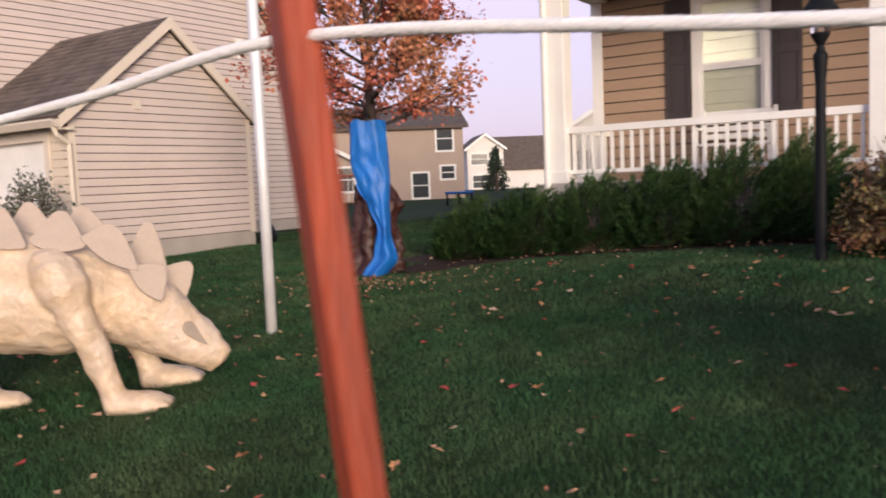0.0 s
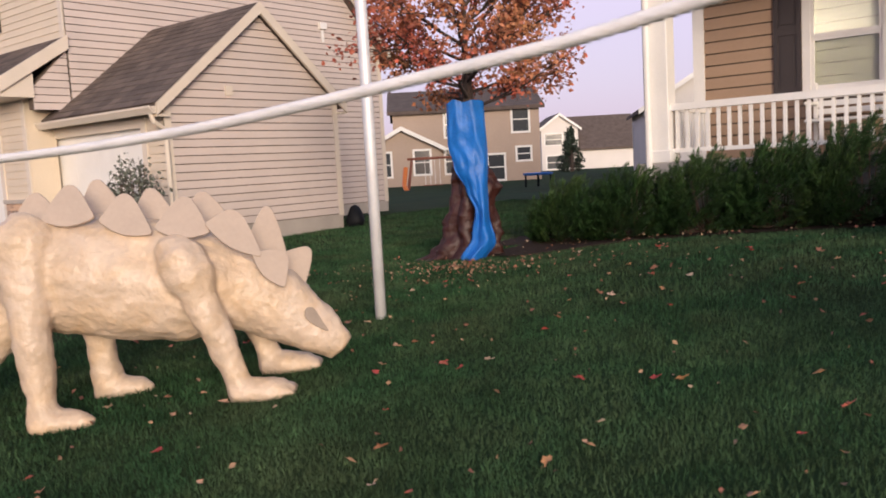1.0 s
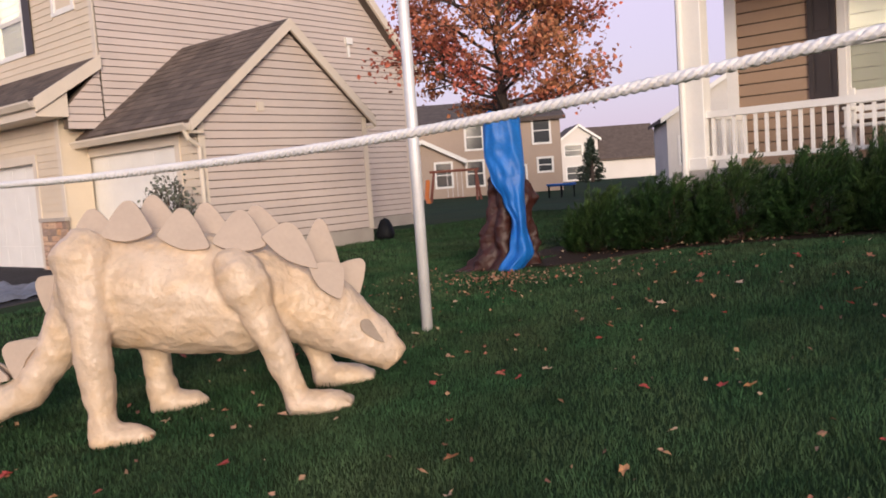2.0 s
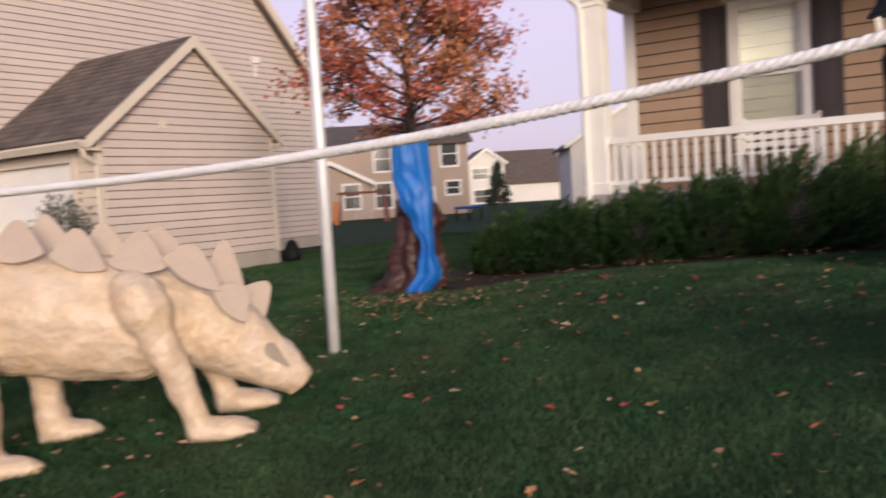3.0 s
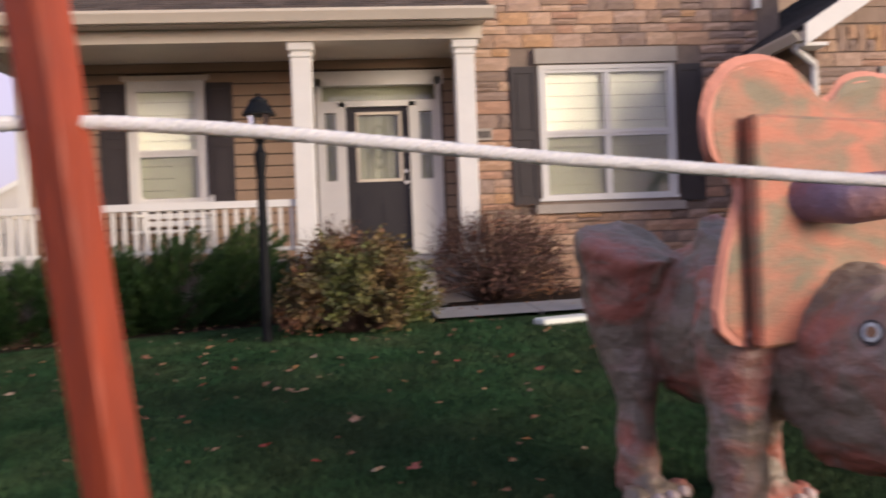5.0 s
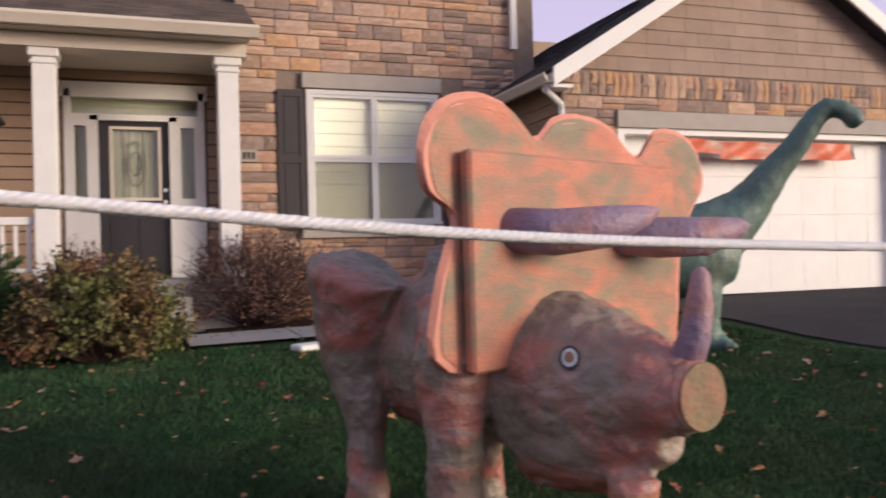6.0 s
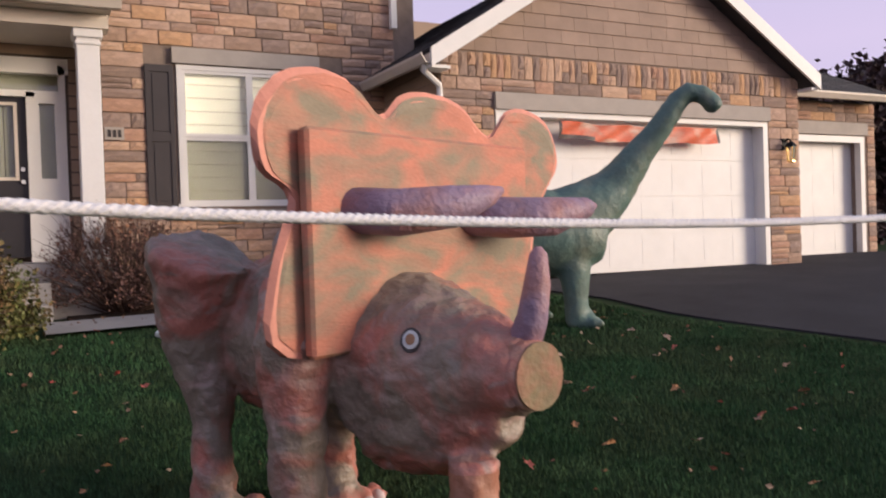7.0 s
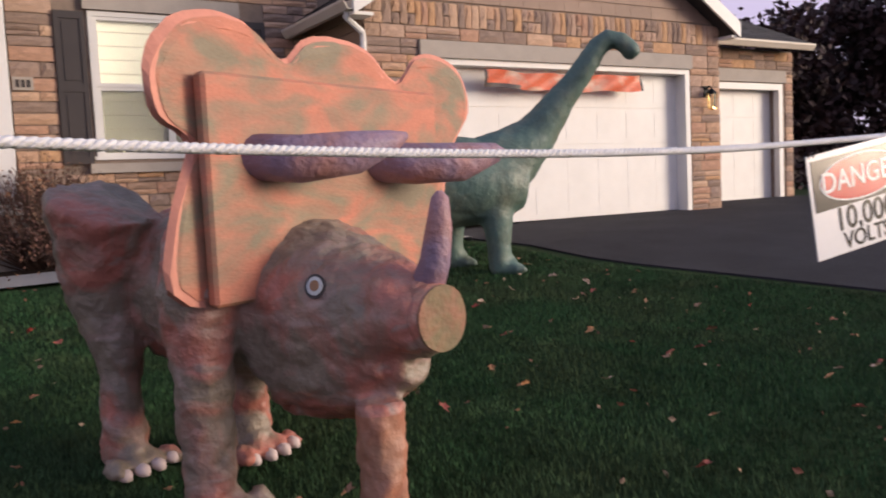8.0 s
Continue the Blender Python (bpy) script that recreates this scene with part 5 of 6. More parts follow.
pz = ground_z(-0.75, 0.8)
stake(POST + LEAN_V * (pz - POST.z), LEAN_V, 2.15, "orange painted wooden stake holding up a rope")
stake(Vector((-3.6, 0.55, ground_z(-3.6, 0.55))), Vector((0, 0, 1)), 1.75, "orange painted wooden stake holding up a rope")
stake(Vector((2.9, 0.95, ground_z(2.9, 0.95))), Vector((0, 0, 1)), 1.75, "orange painted wooden stake holding up a rope")


def rope(pts, r=0.0052, strands=3, pitch=0.026):
    """A laid rope: strands twisted round a smooth path."""
    pts = [Vector(p) for p in pts]
    path = []
    for i in range(len(pts) - 1):
        p0, p1, p2, p3 = pts[max(i - 1, 0)], pts[i], pts[i + 1], pts[min(i + 2, len(pts) - 1)]
        n = max(2, int((p2 - p1).length / 0.0035))
        for k in range(n):
            t = k / n
            path.append(0.5 * (2 * p1 + (p2 - p0) * t + (2 * p0 - 5 * p1 + 4 * p2 - p3) * t * t + (3 * p1 - p0 - 3 * p2 + p3) * t ** 3))
    path.append(pts[-1])
    ob = tagged(new("rope"), "white twisted nylon rope strung between stakes", "rope")
    for s in range(strands):
        bm = bmesh.new()
        dist, line = 0.0, []
        for i, p in enumerate(path):
            if i:
                dist += (p - path[i - 1]).length
            d = (path[min(i + 1, len(path) - 1)] - path[max(i - 1, 0)]).normalized()
            side = d.cross(Vector((0, 0, 1))).normalized()
            up = side.cross(d)
            a = 2 * math.pi * (dist / pitch + s / strands)
            line.append(p + (side * math.cos(a) + up * math.sin(a)) * r * 0.52)
        tube(bm, line, r * 0.56, 6)
        part("strand", bm, M["rope"], ob, smooth=True)
    return ob


rope([(-3.6, 0.55, 1.60), (-2.2, 0.626, 1.562), (-1.708, 0.682, 1.561), (-1.358, 0.722, 1.572), (-1.008, 0.762, 1.602), (-0.758, 0.791, 1.630), (-0.408, 0.832, 1.600), (-0.155, 0.863, 1.579), (0.075, 0.892, 1.566), (0.447, 0.934, 1.554), (0.8, 0.955, 1.551), (1.15, 0.965, 1.560), (2.0, 0.96, 1.60), (2.9, 0.95, 1.66)])

# ---- steel pole and lamp post ----
bm = bmesh.new()
px, py = -5.455, 5.275
tube(bm, [(px, py, ground_z(px, py) - 0.2), (px - 0.0, py, 2.0), (px - 0.02, py, 6.5)], 0.047, 20)
tagged(part("pole", bm, M["steel"], smooth=True), "tall galvanised steel pole set in the lawn", "pole")
lx, ly = -1.58, 8.06
lg = ground_z(lx, ly)
lamp = thing("street_lamp", "black metal lamp post with a glass lantern beside the hedge", "lamp post", at=(lx, ly, lg))
bm = bmesh.new()
lathe(bm, lx, ly, [(0.05, lg - 0.1), (0.05, lg + 0.5), (0.048, lg + 0.52), (0.042, 2.2), (0.06, 2.42), (0.06, 2.44), (0.04, 2.47), (0.03, 2.52), (0.075, 2.60), (0.08, 2.62)], 16)
part("post", bm, M["black_metal"], lamp, smooth=False)
bm = bmesh.new()
lathe(bm, lx, ly, [(0.075, 2.62), (0.10, 2.80)], 6)
gl = part("glass", bm, M["glass"], lamp)
gl.visible_shadow = False
bm = bmesh.new()
lathe(bm, lx, ly, [(0.155, 2.79), (0.15, 2.81), (0.115, 2.86), (0.09, 2.90), (0.085, 2.925), (0.05, 2.95), (0.02, 2.965), (0.025, 2.98), (0.004, 3.0)], 16)
part("cap", bm, M["black_metal"], lamp)


# ---- planting ----
M["juniper"] = mat("juniper_sprays", (0.026, 0.068, 0.017), 0.6, var=0.3, scale=3, fine=12, bump=0, island=0.6, second=(0.064, 0.108, 0.026), amount=0.40)
M["twig"] = mat("brown_twig", (0.10, 0.06, 0.045), 0.9, var=0.25, bump=0.2, island=0.3)
M["leaf_red"] = mat("red_autumn_leaf", (0.42, 0.10, 0.065), 0.6, var=0.25, scale=1.5, fine=10, bump=0, island=0.55, second=(0.36, 0.17, 0.075), amount=0.45)
M["leaf_olive"] = mat("olive_autumn_leaf", (0.105, 0.115, 0.03), 0.6, var=0.25, scale=3, fine=10, bump=0, island=0.55, second=(0.20, 0.07, 0.04), amount=0.45)
M["leaf_brown"] = mat("brown_dry_leaf", (0.15, 0.075, 0.055), 0.7, var=0.25, scale=3, fine=10, bump=0, island=0.5, second=(0.45, 0.19, 0.06), amount=0.34)
M["leaf_grey"] = mat("grey_green_leaf", (0.12, 0.13, 0.10), 0.7, var=0.25, scale=2, fine=10, bump=0, island=0.4)


def cloud(name, parent, material, pts, size, aspect=1.6, label="", up=None, jitter=1.0):
    """Many small folded leaves as one part. pts: places, with a direction each."""
    rng = np.random.RandomState(len(pts))
    n = len(pts)
    P = np.array([p[0] for p in pts], float)
    D = np.array([p[1] for p in pts], float) + rng.normal(0, 0.5 * jitter, (n, 3))
    D /= np.linalg.norm(D, axis=1, keepdims=True) + 1e-9
    S = np.cross(D, rng.normal(0, 1, (n, 3)))
    S /= np.linalg.norm(S, axis=1, keepdims=True) + 1e-9
    N = np.cross(D, S)
    L = size * rng.uniform(0.6, 1.4, (n, 1))
    W = L / aspect * 0.5
    V = np.empty((n, 4, 3))
    V[:, 0], V[:, 2] = P, P + D * L
    V[:, 1] = P + D * L * 0.5 + S * W + N * W * 0.35
    V[:, 3] = P + D * L * 0.5 - S * W + N * W * 0.35
    F = np.arange(n * 4).reshape(n, 4)
    me = bpy.data.meshes.new(name)
    me.from_pydata(V.reshape(-1, 3).tolist(), [], np.concatenate([F[:, [0, 1, 2]], F[:, [0, 2, 3]]]).tolist())
    me.materials.append(material)
    ob = new(name, me)
    if parent is not None:
        ob.parent = parent
        ob.matrix_parent_inverse = parent.matrix_basis.inverted()
    tagged(ob, label, kind="stuff")
    return ob


def conifer_bush(cx, cy, rx, ry, h, seed):
    """A spreading juniper: arching sprays of small needles over dark stems."""
    rng = random.Random(seed)
    g = ground_z(cx, cy)
    ob = thing("juniper_bush", "dark green spreading juniper in the hedge below the porch", "bush", "junipers of the hedge", at=(cx, cy, g))
    pts = []
    stems = bmesh.new()
    for i in range(330):
        a, e = rng.uniform(0, 2 * math.pi), rng.uniform(0.05, 1.0)
        el = math.asin(e) if rng.random() < 0.75 else rng.uniform(0.0, 0.5)
        rr = rng.uniform(0.74, 1.0)
        tip = Vector((cx + math.cos(a) * math.cos(el) * rx * rr, cy + math.sin(a) * math.cos(el) * ry * rr, g + 0.08 + math.sin(el) * h * rr))
        d = Vector((math.cos(a) * math.cos(el) * 0.9, math.sin(a) * math.cos(el) * 0.9 - 0.15, 0.25 + 0.6 * math.sin(el))).normalized()
        d = (d + Vector((0.6, 0.0, 0.22))).normalized()
        start = tip - d * rng.uniform(0.26, 0.42)
        if i < 40:
            tube(stems, [(cx + (start.x - cx) * 0.2, cy + (start.y - cy) * 0.2, g), tuple(start)], [0.012, 0.005], 4)
        for k in range(84):
            t = rng.random() ** 0.8
            p = start.lerp(tip, t) + Vector((rng.gauss(0, 0.036), rng.gauss(0, 0.036), rng.gauss(0, 0.022))) * (1.1 - 0.85 * t)
            pts.append((tuple(p), tuple(d)))
    tagged(part("stem_mass", stems, M["twig"], ob), kind="stuff")
    cloud("foliage", ob, M["juniper"], pts, 0.062, 6.5, jitter=0.5)
    return ob


for i, (x, y, rx, ry, h) in enumerate(((-6.25, 9.95, 0.75, 0.55, 0.85), (-5.35, 9.95, 0.8, 0.6, 0.9), (-4.4, 9.9, 0.8, 0.6, 0.95), (-3.5, 9.9, 0.8, 0.6, 1.0), (-2.65, 9.85, 0.8, 0.62, 1.12), (-1.95, 9.8, 0.6, 0.6, 1.15))):
    conifer_bush(x, y, rx, ry, h, i + 1)


def twig_bush(name, cx, cy, rx, ry, h, material, leaves, label, seed, size=0.05, group="", twigs=260):
    rng = random.Random(seed)
    g = ground_z(cx, cy)
    ob = thing(name, label, "bush", group, at=(cx, cy, g))
    bm = bmesh.new()
    pts = []
    for i in range(twigs):
        a, e = rng.uniform(0, 2 * math.pi), rng.uniform(0.0, 1.0)
        el = math.asin(e)
        rr = rng.uniform(0.75, 1.08)
        tip = Vector((cx + math.cos(a) * math.cos(el) * rx * rr, cy + math.sin(a) * math.cos(el) * ry * rr, g + 0.12 + math.sin(el) * (h - 0.12) * rr))
        root = Vector((cx + math.cos(a) * 0.12, cy + math.sin(a) * 0.12, g - 0.02))
        mid = root.lerp(tip, 0.55) + Vector((rng.gauss(0, 0.05), rng.gauss(0, 0.05), 0.1))
        tube(bm, [root, mid, tip], [0.008, 0.005, 0.002], 4)
        for k in range(3 if twigs > 300 else 0):
            s0 = mid.lerp(tip, rng.uniform(0.2, 0.9))
            tube(bm, [s0, s0 + (tip - mid) * 0.45 + Vector((rng.gauss(0, 0.07), rng.gauss(0, 0.07), rng.gauss(0.03, 0.06)))], [0.0035, 0.0015], 3, caps=False)
        for k in range(leaves):
            t = rng.uniform(0.35, 1.05)
            p = mid.lerp(tip, t) + Vector((rng.gauss(0, 0.05), rng.gauss(0, 0.05), rng.gauss(0, 0.05)))
            pts.append((tuple(p), (rng.gauss(0, 1), rng.gauss(0, 1), rng.gauss(0.2, 1))))
    tagged(part("twig_mass", bm, M["twig"], ob), kind="stuff")
    cloud("leaves", ob, material, pts, size, 1.5)
    return ob


twig_bush("shrub", -0.72, 8.35, 0.78, 0.7, 0.95, M["leaf_olive"], 42, "olive and red autumn shrub beside the lamp post", 21)
twig_bush("shrub", 0.92, 10.25, 0.95, 0.65, 1.2, M["leaf_brown"], 15, "brown leafless-looking shrub with a few orange leaves", 22, 0.036, twigs=460)
twig_bush("shrub", -0.95, 9.55, 0.55, 0.4, 1.0, M["leaf_brown"], 16, "pinkish brown shrub by the porch steps", 23, 0.036, twigs=340)
twig_bush("shrub", -12.0, 7.0, 0.6, 0.5, 1.6, M["leaf_grey"], 8, "sparse grey-green shrub by the garage corner", 24, 0.07)


def tree(x, y):
    rng = random.Random(5)
    g = ground_z(x, y)
    ob = thing("tree", "small maple with red and orange autumn leaves, trunk wrapped in tarps", "tree", at=(x, y, g))
    bm = bmesh.new()
    tube(bm, [(x, y, g - 0.1), (x, y, g + 0.4), (x + 0.02, y, 1.6), (x, y, 2.3), (x, y, 2.9), (x + 0.03, y, 4.4)], [0.14, 0.10, 0.085, 0.07, 0.035, 0.012], 12)
    pts = []

    def limb(p, d, ln, r, depth):
        q1 = p + d * ln * 0.5 + Vector((rng.gauss(0, 0.03), rng.gauss(0, 0.03), 0.02))
        q2 = q1 + (d + Vector((rng.gauss(0, 0.12), rng.gauss(0, 0.12), 0.14))).normalized() * ln * 0.5
        tube(bm, [p, q1, q2], [r, r * 0.75, r * 0.45], 6 if depth > 1 else 4, caps=False)
        if depth == 0:
            for k in range(40):
                c = p.lerp(q2, rng.uniform(0.1, 1.15)) + Vector((rng.gauss(0, 0.085), rng.gauss(0, 0.085), rng.gauss(0, 0.07)))
                pts.append((tuple(c), (rng.gauss(0, 1), rng.gauss(0, 1), rng.gauss(-0.3, 0.8))))
            return
        for k in range(4):
            s = p.lerp(q2, rng.uniform(0.35, 1.0))
            nd = (d + Vector((rng.gauss(0, 0.55), rng.gauss(0, 0.55), rng.gauss(0.15, 0.35)))).normalized()
            limb(s, nd, ln * rng.uniform(0.5, 0.72), r * 0.5, depth - 1)
    for i in range(34):
        a = i * 2.4 + rng.uniform(-0.3, 0.3)
        z = 2.18 + i * 0.062
        el = 0.12 + i * 0.032
        ln = 0.92 - abs(i - 8) * 0.02
        limb(Vector((x, y, z)), Vector((math.cos(a) * math.cos(el), math.sin(a) * math.cos(el), math.sin(el))), ln, 0.024, 2)
    part("trunk", bm, M["bark"], ob)
    cloud("crown", ob, M["leaf_red"], pts, 0.055, 1.3)
    return ob


TX, TY = -6.72, 8.35
tree(TX, TY)


RT, FW = Vector((0.817, 0.577, 0)), Vector((0.577, -0.817, 0))


def along(row, t):
    """A value from (t, value) pairs, smoothly between them."""
    for (a, va), (b, vb) in zip(row, row[1:]):
        if t <= b:
            s = (t - a) / (b - a)
            return va + (vb - va) * (3 * s * s - 2 * s ** 3)
    return row[-1][1]


def tarp(name, material, left, right, z0, z1, bulge, closed, folds, label, seed):
    """A sheet draped round the trunk: its left and right edge wander down its length, with folds that deepen towards the ground."""
    bm = bmesh.new()
    nu, nv = 72, 60
    grid = []
    for j in range(nv + 1):
        t = j / nv
        a, b = along(left, t), along(right, t)
        mid, half = (a + b) / 2, (b - a) / 2
        z = z1 + (z0 - z1) * t
        row = []
        for i in range(nu + (0 if closed else 1)):
            u = i / nu
            ang = 2 * math.pi * u if closed else math.pi * (1 - u)
            crease = math.sin(u * folds * 6.283 + 3 * noise.noise(Vector((u * 2, t * 2.5, seed))) + t * 2)
            k = 1 + (0.05 + 0.16 * t) * crease * (1.0 if closed else 0.4) + (0.18 if closed else 0.1) * noise.noise(Vector((math.cos(ang) * 3, math.sin(ang) * 3 + 9, t * 9 + seed))) + (0.07 if closed else 0.0) * noise.noise(Vector((math.cos(ang) * 8, math.sin(ang) * 8, t * 22 + seed)))
            out = (0 if closed else 0.2) + bulge * math.sin(ang) * k + (0.010 + 0.016 * t) * crease * (0 if closed else 1) + 0.025 * noise.noise(Vector((u * 7, t * 9, seed * 2.0)))
            off = mid + half * math.cos(ang) * (k if closed else 1.0)
            p = Vector((TX, TY, z)) + RT * off + FW * out
            p.z = max(p.z + 0.03 * noise.noise(Vector((u * 5, t * 3, 9))), ground_z(p.x, p.y) + 0.012)
            row.append(bm.verts.new(p))
        grid.append(row)
    n = nu if closed else nu
    for j in range(nv):
        for i in range(n):
            i2 = (i + 1) % nu if closed else i + 1
            bm.faces.new((grid[j][i], grid[j + 1][i], grid[j + 1][i2], grid[j][i2]))
    bmesh.ops.recalc_face_normals(bm, faces=bm.faces)
    return tagged(part(name, bm, material, smooth=True), label, "tarp")


tg = ground_z(TX, TY)
tarp("tarp", M["tarp_brown"], [(0, -0.12), (0.12, -0.22), (0.35, -0.25), (0.75, -0.36), (0.93, -0.50), (1.0, -0.72)], [(0, 0.12), (0.1, 0.2), (0.3, 0.32), (0.45, 0.25), (0.75, 0.28), (1.0, 0.25)],
     tg - 0.02, 1.62, 0.17, True, 7, "crumpled brown tarp wrapped round the tree trunk", 3)
tarp("tarp", M["tarp_blue"], [(0, -0.25), (0.25, -0.26), (0.4, -0.2), (0.55, -0.07), (0.68, 0.02), (0.85, -0.03), (1.0, -0.18)], [(0, 0.19), (0.35, 0.21), (0.55, 0.19), (0.7, 0.19), (0.88, 0.26), (1.0, 0.12)],
     tg - 0.01, 2.26, 0.14, False, 1.7, "bright blue plastic tarp hanging down the wrapped trunk", 4)

# ---- houses in the distance ----
def far_house(name_label, wall_m, roof_m, origin, yaw, w, d, h, ridge, wins, gable_front=False, wing=None):
    ob = thing("house", name_label, "house", at=origin)
    ob.matrix_basis = Matrix.Translation(origin) @ Matrix.Rotation(radians(yaw), 4, 'Z')

    def add(nm, bm, m, par=ob):
        bmesh.ops.recalc_face_normals(bm, faces=bm.faces)
        p = part(nm, bm, m)
        p.parent = par
        return p
    bm = bmesh.new()
    box(bm, 0, w, 0, d, -0.5, h)
    if gable_front:
        hull(bm, [(0, 0, h), (w, 0, h), (w / 2, 0, ridge)], [(0, d, h), (w, d, h), (w / 2, d, ridge)])
    else:
        hull(bm, [(0, 0, h), (0, d, h), (0, d / 2, ridge)], [(w, 0, h), (w, d, h), (w, d / 2, ridge)])
    add("wall", bm, wall_m)
    bm = bmesh.new()
    o = 0.3
    if gable_front:
        for x in (-o, w + o):
            hull(bm, [(x, -o, h - 0.2), (x, d + o, h - 0.2), (w / 2, d + o, ridge), (w / 2, -o, ridge)], [(x, -o, h), (x, d + o, h), (w / 2, d + o, ridge + 0.2), (w / 2, -o, ridge + 0.2)])
    else:
        for y in (-o, d + o):
            hull(bm, [(-o, y, h - 0.1), (w + o, y, h - 0.1), (w + o, d / 2, ridge), (-o, d / 2, ridge)], [(-o, y, h + 0.1), (w + o, y, h + 0.1), (w + o, d / 2, ridge + 0.2), (-o, d / 2, ridge + 0.2)])
    add("roof", bm, roof_m)
    if gable_front:
        for x in (-o, w + o):
            bm = bmesh.new()
            hull(bm, [(x, -o - 0.06, h - 0.25), (x, -o - 0.01, h - 0.25), (w / 2, -o - 0.01, ridge - 0.05), (w / 2, -o - 0.06, ridge - 0.05)], [(x, -o - 0.06, h), (x, -o - 0.01, h), (w / 2, -o - 0.01, ridge + 0.2), (w / 2, -o - 0.06, ridge + 0.2)])
            add("rake_board", bm, M["white"])
    for x, z, ww, wh in wins:
        bm = bmesh.new()
        for p in ((x - 0.12, x, z, z + wh), (x + ww, x + ww + 0.12, z, z + wh), (x - 0.12, x + ww + 0.12, z + wh, z + wh + 0.12), (x - 0.12, x + ww + 0.12, z - 0.12, z), (x, x + ww, z + wh / 2 - 0.03, z + wh / 2 + 0.03)):
            box(bm, p[0], p[1], -0.06, 0.0, p[2], p[3])
        wo = add("window", bm, M["white"])
        bm = bmesh.new()
        box(bm, x, x + ww, -0.03, -0.01, z, z + wh)
        add("pane", bm, M["far_glass"], wo)
    return ob


M["far_glass"] = mat("dark_far_window", (0.05, 0.055, 0.06), 0.12, var=0.1, bump=0)
M["far_tan"] = mat("far_tan_siding", (0.42, 0.32, 0.25), 0.7, var=0.08, scale=0.6, fine=8, bump=0.05)
M["far_white"] = mat("far_white_siding", (0.66, 0.62, 0.58), 0.7, var=0.06, scale=0.6, fine=8, bump=0.05)
ang = math.degrees(math.atan2(41.5 - 36.0, -26.45 + 32.8))
far_house("tan two-storey house across the back lawns", M["far_tan"], M["shingle"], (-32.8, 36.0, 0.35), ang, 8.45, 8, 4.25, 5.6,
          [(3.0, 2.8, 0.9, 1.35), (6.9, 2.9, 0.9, 1.35), (2.95, 0.7, 0.9, 1.35), (7.1, 1.25, 0.75, 0.7), (0.1, 0.6, 0.8, 1.3), (5.4, 0.2, 0.9, 1.4)])
far_house("one-storey gabled wing of the tan house", M["far_tan"], M["shingle"], (-33.9, 34.6, 0.35), ang, 4.4, 3, 2.2, 3.3, [(2.9, 0.75, 0.85, 1.3), (0.7, 0.7, 0.8, 1.3)], True)
far_house("white gabled house with a brown roof in the distance", M["far_white"], M["shingle"], (-43.6, 69.3, 0.3), ang, 3.6, 7, 4.1, 5.4, [(0.4, 2.6, 1.6, 1.0), (0.5, 0.3, 2.4, 1.2), (2.5, 2.6, 0.7, 1.0)], True)
far_house("brown-roofed wing of the white house", M["far_white"], M["shingle"], (-40.9, 71.6, 0.3), ang, 6.0, 8, 2.0, 5.2, [])
far_house("pale house at the edge of the view", M["far_white"], M["shingle"], (-18.4, 38.3, 0.3), 30, 6.0, 8, 3.4, 5.2, [(0.6, 1.2, 0.8, 1.2)], True)

# ---- small fixtures on the houses ----
bm = bmesh.new()
box(bm, 10.78, 10.90, 9.56, 9.6, 2.76, 2.94)
sconce = thing("wall_lamp", "black and brass coach lamp on the garage wall", "wall lamp", at=(10.84, 9.6, 2.7))
part("bracket", bm, M["black_metal"], sconce)
bm = bmesh.new()
tube(bm, [(10.84, 9.57, 2.88), (10.84, 9.50, 2.93), (10.84, 9.45, 2.90), (10.84, 9.45, 2.84)], 0.014, 8)
lathe(bm, 10.84, 9.45, [(0.09, 2.80), (0.085, 2.82), (0.03, 2.88)], 6)
part("cap", bm, M["black_metal"], sconce)
M["brass"] = mat("polished_brass", (0.75, 0.52, 0.20), 0.25, metal=1.0, var=0.15, bump=0.05)
bm = bmesh.new()
lathe(bm, 10.84, 9.45, [(0.055, 2.58), (0.075, 2.80)], 6)
g = part("glass", bm, M["glass"], sconce)
g.visible_shadow = False
for k in range(6):
    a = math.pi / 3 * k
    bm = bmesh.new()
    tube(bm, [(10.84 + 0.057 * math.cos(a), 9.45 + 0.057 * math.sin(a), 2.58), (10.84 + 0.077 * math.cos(a), 9.45 + 0.077 * math.sin(a), 2.80)], 0.008, 5)
    part("bar", bm, M["brass"], sconce)
bm = bmesh.new()
lathe(bm, 10.84, 9.45, [(0.02, 2.54), (0.06, 2.56), (0.06, 2.585)], 6)
part("base", bm, M["brass"], sconce)

# banner across the top of the garage door
M["banner"] = mat("orange_red_banner_print", (0.62, 0.10, 0.03), 0.5, var=0.3, scale=3.5, fine=20, bump=0.1, second=(0.60, 0.36, 0.26), amount=0.45, sharp=0.06, stretch=(0.8, 1, 1.6))
M["banner_edge"] = mat("dark_banner_border", (0.05, 0.03, 0.03), 0.5, var=0.2, bump=0.05)
bm = bmesh.new()
nb_ = 60
rows_b = []
for j in range(5):
    row = []
    for i in range(nb_ + 1):
        u = i / nb_
        z = 3.07 - 0.24 * j / 4 - 0.03 * math.sin(u * math.pi) + 0.012 * math.sin(u * 19)
        row.append(bm.verts.new((6.45 + 2.95 * u, 9.55 - 0.02 * math.sin(u * 23 + j) - 0.015 * math.sin(u * 9), z)))
    rows_b.append(row)
for j in range(4):
    for i in range(nb_):
        f = bm.faces.new((rows_b[j][i], rows_b[j + 1][i], rows_b[j + 1][i + 1], rows_b[j][i + 1]))
        f.material_index = 1 if i in (0, nb_ - 1) or (j == 3 and i < 12) else 0
